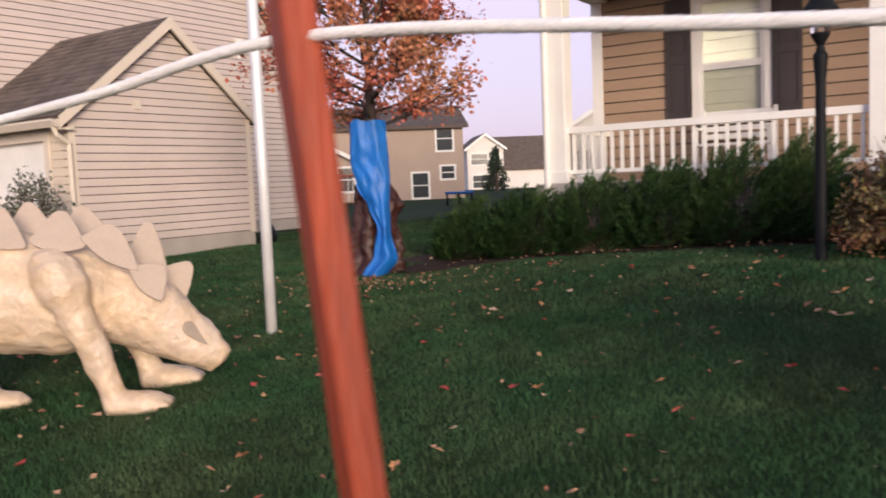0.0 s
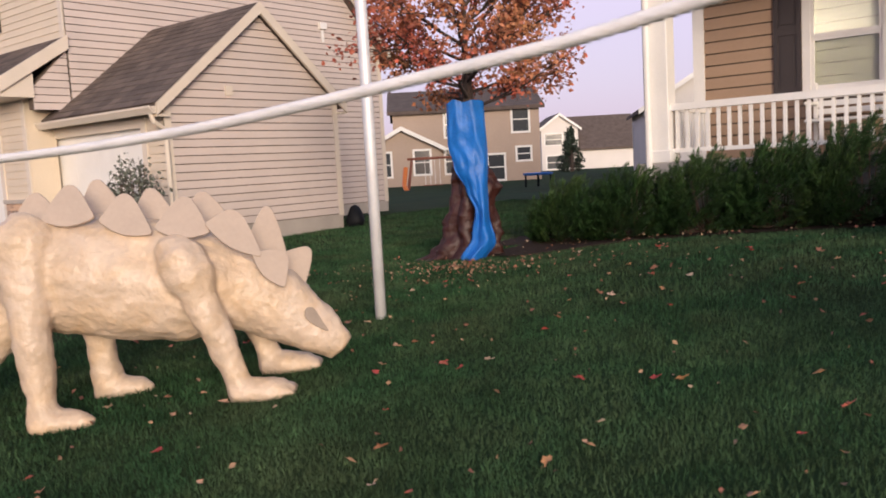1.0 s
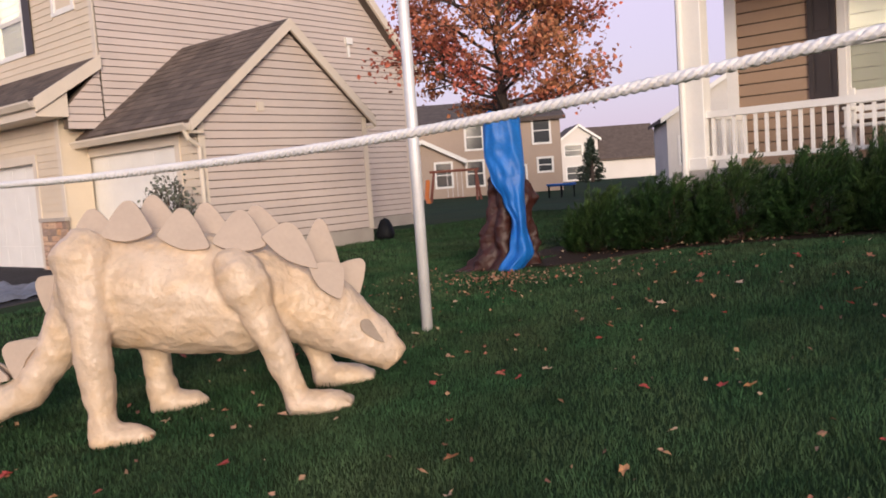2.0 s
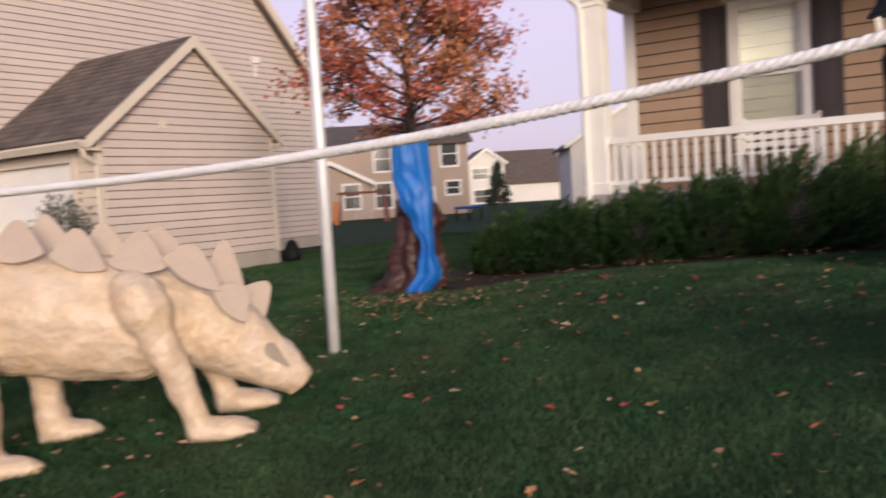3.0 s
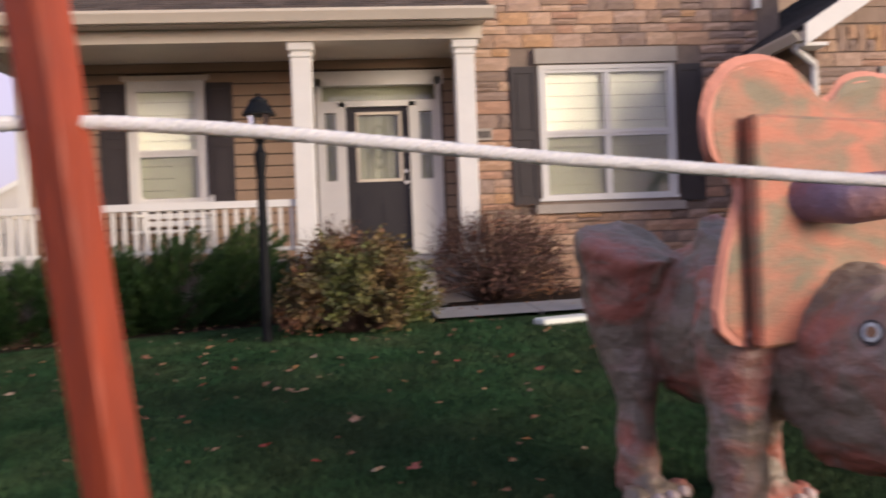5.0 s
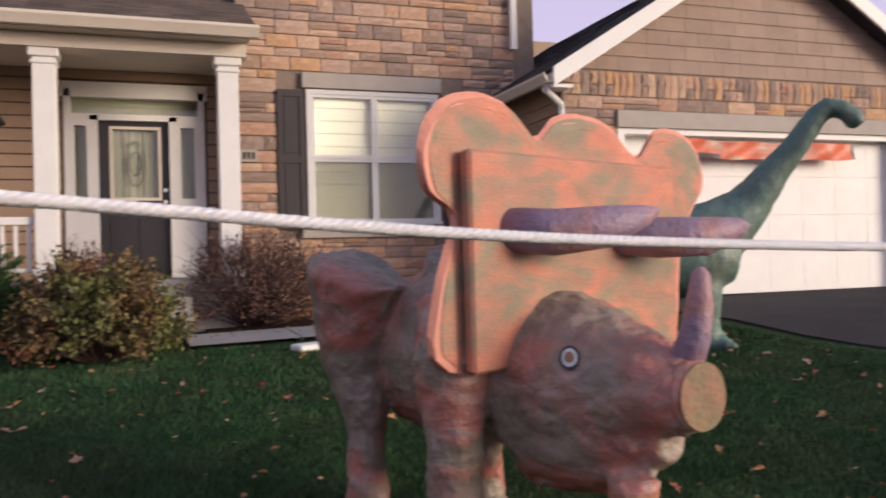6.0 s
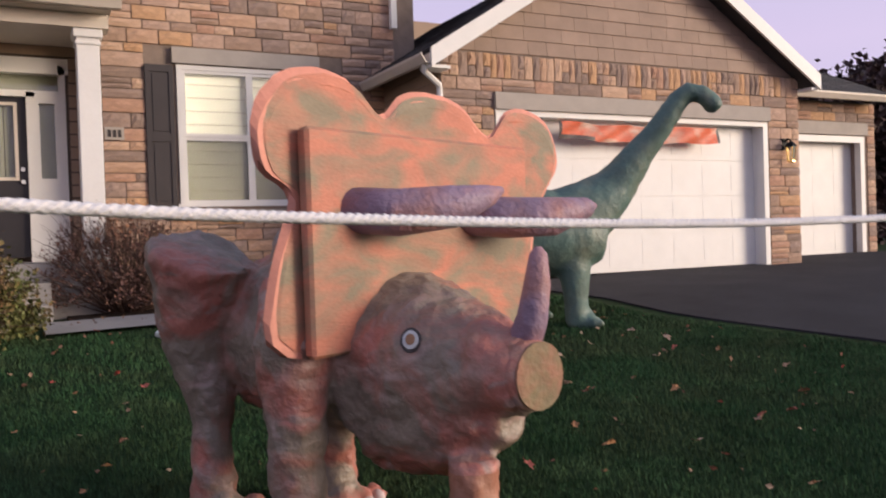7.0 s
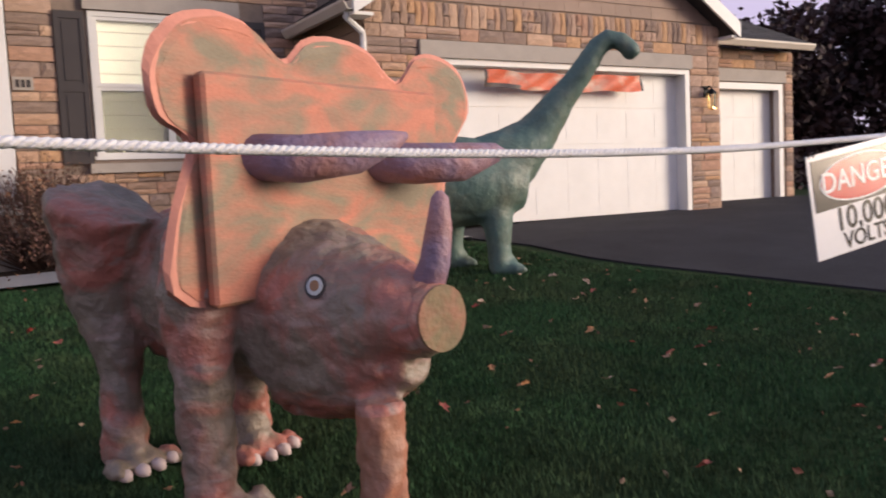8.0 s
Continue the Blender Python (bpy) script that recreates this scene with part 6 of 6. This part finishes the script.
tagged(part("banner", bm, [M["banner"], M["banner_edge"]], smooth=True), "orange and red printed banner hung across the garage door", "banner")

# plate with bars on the stone wall
bm = bmesh.new()
stonep.slab(bm, 0.86, 1.09, 2.90, 3.06, 0.03, 0.05)
plate = tagged(part("number_plate", bm, M["cast_stone"]), "grey plaque with a raised dark number on the stone wall", "plaque")
for k in range(3):
    bm = bmesh.new()
    stonep.slab(bm, 0.895 + k * 0.06, 0.935 + k * 0.06, 2.935, 3.025, 0.05, 0.056)
    part("bar", bm, M["shutter"], plate)

# bench on the porch
bench = thing("bench", "white slatted bench on the porch", "bench", at=(-3.15, 11.4, PORCH_Z))
bm = bmesh.new()
box(bm, -3.66, -2.66, 11.2, 11.55, PORCH_Z + 0.40, PORCH_Z + 0.44, bevel=0.01)
part("seat", bm, M["white"], bench)
for k in range(4):
    bm = bmesh.new()
    box(bm, -3.62, -2.70, 11.58, 11.61, PORCH_Z + 0.50 + k * 0.1, PORCH_Z + 0.57 + k * 0.1, bevel=0.006)
    part("back_slat", bm, M["white"], bench)
for x in (-3.64, -2.72):
    for y in (11.22, 11.56):
        bm = bmesh.new()
        box(bm, x, x + 0.05, y, y + 0.05, PORCH_Z, PORCH_Z + (0.9 if y > 11.5 else 0.62), bevel=0.005)
        part("leg", bm, M["white"], bench)
    bm = bmesh.new()
    box(bm, x - 0.01, x + 0.06, 11.18, 11.6, PORCH_Z + 0.62, PORCH_Z + 0.655, bevel=0.006)
    part("armrest", bm, M["white"], bench)

# ---- sign on the rope ----
M["sign_white"] = mat("white_sign_plastic", (0.80, 0.79, 0.80), 0.25, var=0.04, bump=0.02)
M["sign_black"] = mat("black_sign_print", (0.03, 0.028, 0.026), 0.2, var=0.1, bump=0.0)
M["sign_red"] = mat("red_sign_print", (0.55, 0.03, 0.03), 0.2, var=0.1, bump=0.0)
sign_m = Matrix.Translation((1.238, 0.958, 1.555)) @ Matrix.Rotation(radians(-6), 4, 'Z') @ Matrix.Rotation(radians(-9), 4, 'Y') @ Matrix.Rotation(radians(90), 4, 'X') @ Matrix.Scale(0.93, 4)
sign = thing("warning_sign", "white plastic warning sign hanging from the rope", "sign")
sign.matrix_basis = sign_m


def on_sign(name, bm, material, label=""):
    ob = part(name, bm, material)
    ob.parent = sign
    if label:
        tagged(ob, label)
    return ob


bm = bmesh.new()
box(bm, -0.127, 0.127, -0.18, 0.0, -0.001, 0.001, bevel=0.0005)
on_sign("board", bm, M["sign_white"])
bm = bmesh.new()
box(bm, -0.119, 0.119, -0.098, -0.010, 0.0012, 0.0018)
on_sign("heading_panel", bm, M["sign_black"])
for k, (a, b, m_) in enumerate(((0.104, 0.040, "sign_white"), (0.100, 0.037, "sign_red"))):
    bm = bmesh.new()
    z0 = 0.0020 + k * 0.0006
    ring = [(a * math.cos(t), -0.054 + b * math.sin(t), z0) for t in (2 * math.pi * i / 40 for i in range(40))]
    hull(bm, ring, [(x, y, z0 + 0.0004) for x, y, z in ring])
    on_sign("oval", bm, M[m_])


def lettering(text, size, x, y, z, material):
    cu = bpy.data.curves.new("lettering", 'FONT')
    cu.body, cu.size, cu.align_x, cu.align_y, cu.extrude, cu.offset = text, size, 'CENTER', 'CENTER', 0.0003, size * 0.012
    tmp = bpy.data.objects.new("lettering", cu)
    scene.collection.objects.link(tmp)
    me = bpy.data.meshes.new_from_object(tmp.evaluated_get(bpy.context.evaluated_depsgraph_get()))
    bpy.data.objects.remove(tmp)
    me.materials.append(material)
    ob = new("lettering", me)
    ob.parent = sign
    ob.matrix_basis = Matrix.Translation((x, y, z))
    return ob


lettering("DANGER", 0.050, 0, -0.054, 0.0035, M["sign_white"])
lettering("10,000", 0.056, 0, -0.122, 0.0016, M["sign_black"])
lettering("VOLTS", 0.040, 0, -0.160, 0.0016, M["sign_black"])
for x in (-0.115, 0.115):
    bm = bmesh.new()
    tube(bm, [(x + 0.006 * math.cos(t), -0.004 + 0.009 * math.sin(t), 0.006 * math.sin(t * 1.0)) for t in (2 * math.pi * i / 12 for i in range(13))], 0.0012, 5)
    on_sign("tie", bm, M["sign_black"])

# ---- things lying about ----
M["foam"] = mat("white_foam", (0.78, 0.80, 0.72), 0.6, var=0.05, bump=0.1)
bm = bmesh.new()
fx, fy = 1.2, 7.95
box(bm, -0.28, 0.28, -0.1, 0.1, 0.0, 0.07, bevel=0.02)
lumpy(bm, 0.01, 8.0)
foam = tagged(part("foam_board", bm, M["foam"]), "white scrap of foam lying on the lawn", "foam")
foam.matrix_basis = pose(fx, fy, ground_z(fx, fy) + 0.0, 0, 0, 20)
bm = bmesh.new()
bx, by = -12.16, 11.78
bg = ground_z(bx, by)
lathe(bm, bx, by, [(0.16, bg), (0.19, bg + 0.12), (0.15, bg + 0.27), (0.08, bg + 0.38), (0.02, bg + 0.42)], 14)
lumpy(bm, 0.04, 6.0, 2.0)
tagged(part("rubbish_bag", bm, M["black_metal"], smooth=True), "black plastic bag standing at the garage corner", "bag")
M["tarp_grey"] = mat("grey_blue_tarp", (0.16, 0.17, 0.21), 0.5, var=0.3, scale=3, fine=20, bump=0.4)
bm = bmesh.new()
tgrid = [[bm.verts.new((-15.2 + 2.0 * i / 24, 4.8 + 1.0 * j / 16, ground_z(-15.2 + 2.0 * i / 24, 4.8 + j / 16) + 0.06 + 0.16 * abs(noise.noise(Vector((i * 0.2, j * 0.24, 4)))) + (0 if 0 < i < 24 and 0 < j < 16 else -0.05))) for i in range(25)] for j in range(17)]
for j in range(16):
    for i in range(24):
        bm.faces.new((tgrid[j][i], tgrid[j][i + 1], tgrid[j + 1][i + 1], tgrid[j + 1][i]))
tagged(part("tarp", bm, M["tarp_grey"], smooth=True), "crumpled grey tarp on the neighbouring driveway", "tarp")

# ---- back gardens ----
M["play_wood"] = mat("red_stained_play_wood", (0.20, 0.06, 0.035), 0.7, var=0.2, bump=0.2)
M["play_slide"] = mat("orange_slide_plastic", (0.62, 0.17, 0.03), 0.4, var=0.1, bump=0.02)
sw = thing("swing_set", "red wooden swing set with an orange slide", "swing set", at=(-26.5, 31, 0.35))
for a, b in (((-27.1, 30.5, 0.2), (-26.95, 30.7, 1.9)), ((-26.9, 30.2, 0.2), (-26.95, 30.7, 1.9)), ((-25.3, 32.2, 0.2), (-25.4, 32.0, 1.9)), ((-25.1, 31.6, 0.2), (-25.4, 32.0, 1.9))):
    bm = bmesh.new()
    tube(bm, [a, b], 0.06, 6)
    part("leg", bm, M["play_wood"], sw)
bm = bmesh.new()
tube(bm, [(-27.1, 30.55, 1.9), (-25.3, 32.1, 1.9)], 0.07, 6)
part("beam", bm, M["play_wood"], sw)
bm = bmesh.new()
tube(bm, [(-27.2, 30.5, 1.5), (-26.9, 30.0, 0.7), (-26.6, 29.8, 0.4)], 0.07, 8, squash=1.6)
part("slide", bm, M["play_slide"], sw)
for s in (0.4, 0.6):
    for o in (-0.1, 0.1):
        bm = bmesh.new()
        c = Vector((-27.1, 30.55, 1.9)).lerp(Vector((-25.3, 32.1, 1.9)), s + o * 0.5)
        tube(bm, [c, c - Vector((0, 0, 1.3))], 0.015, 4)
        part("chain", bm, M["steel"], sw)
    bm = bmesh.new()
    c = Vector((-27.1, 30.55, 0.6)).lerp(Vector((-25.3, 32.1, 0.6)), s)
    box(bm, c.x - 0.22, c.x + 0.22, c.y - 0.1, c.y + 0.1, 0.58, 0.62)
    part("seat", bm, M["play_wood"], sw)
tr = thing("trampoline", "blue round garden trampoline on black legs", "trampoline", at=(-18.0, 30, 0.35))
bm = bmesh.new()
lathe(bm, -19.4, 30.0, [(0.55, 0.9), (0.62, 0.93), (0.62, 1.0), (0.55, 0.98)], 24)
part("mat", bm, M["tarp_blue"], tr)
for k in range(6):
    bm = bmesh.new()
    a = k * math.pi / 3
    tube(bm, [(-19.4 + 0.6 * math.cos(a), 30 + 0.6 * math.sin(a), 0.3), (-19.4 + 0.6 * math.cos(a), 30 + 0.6 * math.sin(a), 0.94)], 0.03, 6)
    part("leg", bm, M["black_metal"], tr)


def far_tree(x, y, h, w, material, label, n, size, seed, trunk=0.16, low=0.2, cone=False):
    """A tree in the distance: trunk, limbs and an uneven crown of clumps with gaps."""
    rng = random.Random(seed)
    g = ground_z(x, y)
    ob = thing("tree", label, "tree", at=(x, y, g))
    bm = bmesh.new()
    tube(bm, [(x, y, g - 0.2), (x + 0.05, y, g + h * 0.4), (x, y, g + h * 0.95)], [trunk, trunk * 0.7, 0.02], 8)
    pts = []
    for i in range(46):
        t = low + (0.95 - low) * rng.random()
        a = rng.uniform(0, 6.283)
        r = w * math.sqrt(max(0.05, 1 - ((t - 0.5) / 0.55) ** 2)) * rng.uniform(0.45, 1.0)
        if cone:
            r = w * (1.02 - t) * rng.uniform(0.7, 1.1)
        s, e = Vector((x, y, g + h * max(0.1, t - 0.18))), Vector((x + r * math.cos(a), y + r * math.sin(a), g + h * t + 0.1))
        tube(bm, [s, s.lerp(e, 0.5) + Vector((0, 0, h * 0.02)), e], [trunk * 0.35, trunk * 0.2, 0.012], 4, caps=False)
        for k in range(n // 46):
            p = s.lerp(e, rng.uniform(0.35, 1.12)) + Vector((rng.gauss(0, w * (0.06 if cone else 0.13)), rng.gauss(0, w * (0.06 if cone else 0.13)), rng.gauss(0, h * 0.045)))
            pts.append((tuple(p), (rng.gauss(0, 1), rng.gauss(0, 1), rng.gauss(0, 1))))
    part("trunk", bm, M["bark"], ob)
    cloud("crown", ob, material, pts, size, 1.5)
    return ob


M["leaf_dark"] = mat("dark_purple_leaf", (0.045, 0.022, 0.022), 0.7, var=0.3, scale=1, fine=6, bump=0, island=0.5)
M["leaf_conifer"] = mat("dark_conifer", (0.02, 0.035, 0.02), 0.7, var=0.3, scale=1, fine=6, bump=0, island=0.4)
M["leaf_bare"] = mat("grey_brown_twigs", (0.16, 0.12, 0.11), 0.8, var=0.2, scale=1, fine=6, bump=0, island=0.3)
far_tree(20.5, 16.5, 5.2, 2.8, M["leaf_dark"], "dark purple-leaved tree beyond the driveway", 20000, 0.24, 41, low=0.02)
far_tree(24.5, 15.0, 5.8, 3.4, M["leaf_dark"], "dark purple-leaved tree beyond the driveway", 20000, 0.26, 42, low=0.02)
far_tree(17.2, 18.5, 4.6, 1.6, M["leaf_dark"], "dark leafy tree behind the garage", 12000, 0.2, 43, low=0.02)
far_tree(-35.0, 60.0, 3.6, 1.35, M["leaf_conifer"], "dark small conifer near the white house", 3000, 0.2, 44, low=0.05, cone=True)
far_tree(-32.5, 82.0, 6.5, 3.0, M["leaf_bare"], "bare hazy tree in the distance", 2400, 0.3, 45)
far_tree(-30.0, 86.0, 6.0, 3.0, M["leaf_bare"], "bare hazy tree in the distance", 2400, 0.3, 46)

# ---- lawn: blades, fallen leaves ----
def on_lawn(x, y):
    if y > 6.3 and x > 5.35 or y <= 6.3 and x > drive_left(y) - 0.15:
        return False
    if 8.55 < y < 9.68 and 0.0 < x < 5.6:
        return False
    if y > 9.3 and -7.3 < x < 5.4:
        return False
    if 8.3 < y < 9.4 and -6.75 + (y - 8.3) * 0.1 < x < -6.2 + (y - 8.3) * 1.1:
        return False
    return not (x < -12.2 and y < 12)


def grass(name, x0, x1, y0, y1, count, h0, h1, w, seed):
    rng = np.random.RandomState(seed)
    X, Y = rng.uniform(x0, x1, count), rng.uniform(y0, y1, count)
    keep = np.array([on_lawn(a, b) for a, b in zip(X, Y)])
    X, Y = X[keep], Y[keep]
    n = len(X)
    Z = np.array([ground_z(a, b) for a, b in zip(X, Y)])
    ang = rng.uniform(0, 2 * np.pi, n)
    H = rng.uniform(h0, h1, n) * (0.75 + 0.5 * np.array([0.5 + 0.5 * noise.noise(Vector((a * 1.3, b * 1.3, 2))) for a, b in zip(X, Y)]))
    lean = rng.normal(0, 0.3, (n, 2)) * H[:, None]
    dx, dy = np.cos(ang) * w, np.sin(ang) * w
    V = np.empty((n, 3, 3))
    V[:, 0] = np.stack([X - dx, Y - dy, Z - 0.004], 1)
    V[:, 1] = np.stack([X + dx, Y + dy, Z - 0.004], 1)
    V[:, 2] = np.stack([X + lean[:, 0], Y + lean[:, 1], Z + H], 1)
    me = bpy.data.meshes.new(name)
    me.vertices.add(n * 3)
    me.vertices.foreach_set("co", V.ravel())
    me.loops.add(n * 3)
    me.loops.foreach_set("vertex_index", np.arange(n * 3))
    me.polygons.add(n)
    me.polygons.foreach_set("loop_start", np.arange(n) * 3)
    me.polygons.foreach_set("loop_total", np.full(n, 3))
    me.update(calc_edges=True)
    me.materials.append(M["blade"])
    return tagged(new(name, me), "short dark green lawn grass", "grass", "", "stuff")


grass("grass", -8.0, 6.8, 1.2, 6.0, 420000, 0.018, 0.042, 0.0032, 1)
grass("grass", -8.0, 6.8, -5.0, 1.2, 130000, 0.022, 0.045, 0.005, 4)
grass("grass", -9.5, 6.5, 6.0, 10.5, 200000, 0.022, 0.048, 0.005, 2)
grass("grass", -14.0, -5.0, 2.0, 20.0, 120000, 0.03, 0.055, 0.008, 3)


def leaf_mesh(seed):
    rng = random.Random(seed)
    bm = bmesh.new()
    n = 11
    ring = []
    for k in range(n):
        a = 2 * math.pi * k / n
        r = (1.0 if k % 2 == 0 else 0.55) * rng.uniform(0.75, 1.1) * (1.15 if k == 0 else 1)
        ring.append(bm.verts.new((math.cos(a) * r * 0.5, math.sin(a) * r * 0.42, 0.12 * abs(math.sin(a)) + rng.uniform(-0.05, 0.12))))
    c = bm.verts.new((0, 0, 0))
    for k in range(n):
        bm.faces.new((c, ring[k], ring[(k + 1) % n]))
    e = [bm.verts.new(p) for p in ((-0.5, -0.012, 0.02), (-0.5, 0.012, 0.02), (-0.8, 0.0, 0.1))]
    bm.faces.new(e)
    me = mesh_of(bm, "fallen_leaf")
    me.materials.append(M["dead_leaf"])
    return me


leaf_meshes = [leaf_mesh(s) for s in range(5)]
rl = random.Random(77)
placed = 0
while placed < 290:
    x, y = rl.uniform(-7.5, 5.6), 1.6 + 7.2 * rl.random() ** 1.3
    if not on_lawn(x, y):
        continue
    ob = new("fallen_leaf", leaf_meshes[placed % 5])
    s = rl.uniform(0.045, 0.095)
    ob.matrix_basis = pose(x, y, ground_z(x, y) + 0.04, rl.uniform(-30, 30), rl.uniform(-30, 30), rl.uniform(0, 360)) @ Matrix.Scale(s, 4)
    tagged(ob, "dry fallen autumn leaf lying on the grass", "leaf", "fallen leaves")
    placed += 1
lit = []
for k in range(480):
    a, r = rl.uniform(0, 6.283), abs(rl.gauss(0, 0.9))
    x, y = TX + 0.4 + r * math.cos(a) * 1.2, TY - 0.9 + r * math.sin(a) * 0.8
    lit.append(((x, y, ground_z(x, y) + 0.035), (rl.gauss(0, 1), rl.gauss(0, 1), rl.gauss(0, 0.25))))
for k in range(250):
    x, y = rl.uniform(-7, 5), rl.uniform(9.1, 9.7)
    lit.append(((x, y, ground_z(x, y) + 0.05), (rl.gauss(0, 1), rl.gauss(0, 1), rl.gauss(0, 0.25))))
for k in range(420):
    x, y = rl.uniform(-7.5, 5.4), 1.4 + 7.4 * rl.random()
    if on_lawn(x, y):
        lit.append(((x, y, ground_z(x, y) + 0.035), (rl.gauss(0, 1), rl.gauss(0, 1), rl.gauss(0, 0.3))))
tagged(cloud("leaf_litter", None, M["litter"], lit, 0.034, 1.4), "brown leaf litter under the maple", "leaves", "", "stuff")

# ---- stones of the veneer, each a piece ----
def stone_mesh(seed):
    rng = random.Random(seed)
    bm = bmesh.new()
    nx, nz = 3, 2
    grid = [[None] * (nx + 1) for _ in range(nz + 1)]
    for j in range(nz + 1):
        for i in range(nx + 1):
            edge = i in (0, nx) or j in (0, nz)
            u, v = i / nx, j / nz
            grid[j][i] = bm.verts.new((u + (rng.uniform(-0.05, 0.05) if 0 < i < nx else rng.uniform(0, 0.02) * (1 if i == 0 else -1)), -(0.55 if edge else 1.0) * rng.uniform(0.75, 1.0), v + (rng.uniform(-0.08, 0.08) if 0 < j < nz else rng.uniform(0, 0.05) * (1 if j == 0 else -1))))
    for j in range(nz):
        for i in range(nx):
            bm.faces.new((grid[j][i], grid[j][i + 1], grid[j + 1][i + 1], grid[j + 1][i]))
    border = [grid[0][i] for i in range(nx + 1)] + [grid[j][nx] for j in range(1, nz + 1)] + [grid[nz][i] for i in range(nx - 1, -1, -1)] + [grid[j][0] for j in range(nz - 1, 0, -1)]
    back = [bm.verts.new((v.co.x, 0.0, v.co.z)) for v in border]
    for k in range(len(border)):
        bm.faces.new((border[k], back[k], back[(k + 1) % len(border)], border[(k + 1) % len(border)]))
    bmesh.ops.recalc_face_normals(bm, faces=bm.faces)
    me = mesh_of(bm, "stone")
    me.materials.append(M["stone_piece"])
    return me


stone_meshes = [stone_mesh(s) for s in range(8)]


def lay_stones(parent, y, u0, u1, z0, z1, holes, seed, hmin=0.10, hmax=0.20, wmin=0.2, wmax=0.52, depth=0.045):
    """Random courses of ledge stone between two heights, with courses broken at the openings."""
    rng = random.Random(seed)
    marks = sorted({z0, z1} | {z for h in holes for z in h[2:] if z0 < z < z1})
    for a, b in zip(marks, marks[1:]):
        z = a
        while z < b - 0.01:
            h = rng.uniform(hmin, hmax)
            if b - (z + h) < hmin:
                h = b - z
            if h > hmax * 1.3:
                h /= 2
            runs = [(u0, u1)]
            for c0, c1, d0, d1 in holes:
                if d0 < z + h - 0.005 and d1 > z + 0.005:
                    runs = [q for p0, p1 in runs for q in ((p0, min(p1, c0)), (max(p0, c1), p1)) if q[1] - q[0] > 0.03]
            for p0, p1 in runs:
                u = p0
                while u < p1 - 0.005:
                    w = rng.uniform(wmin, wmax)
                    if p1 - (u + w) < wmin * 0.7:
                        w = p1 - u
                    cuts = [(z, h)] if rng.random() < 0.7 or h < 0.13 else [(z, h * 0.45), (z + h * 0.45, h * 0.55)]
                    for zz, hh in cuts:
                        ob = new("stone", stone_meshes[rng.randrange(8)])
                        ob.matrix_basis = Matrix.Translation((u + 0.005, y, zz + 0.005)) @ Matrix.Diagonal((w - 0.01, depth * rng.uniform(0.7, 1.2), hh - 0.01, 1))
                        ob.parent = parent
                    u += w
            z += h


lay_stones(wall_stone, 11.4, 0.84, 4.86, 0.72, 6.0, [(1.36, 4.04, 1.88, 4.14)], 31)
lay_stones(wall_gar, 9.6, GX0, GX1, 0.85, 3.60, [(5.46, 10.50, 0.5, 3.43)], 32)
lay_stones(wall_gar, 9.6, GX0, GX1, 3.60, 3.93, [], 33, 0.33, 0.33, 0.09, 0.14)
lay_stones(wall_bay, 11.0, GX1, 15.05, 0.85, 3.88, [(11.98, 14.82, 0.5, 3.52)], 34)
lay_stones(stone_base, 7.25, -16.78, -15.76, 0.2, 1.26, [], 35, 0.07, 0.13, 0.14, 0.34, 0.03)
bm = bmesh.new()
n2f.slab(bm, -16.8, -15.74, 1.26, 1.33, 0.0, 0.1)
part("stone_cap", bm, M["cast_stone"], nb)
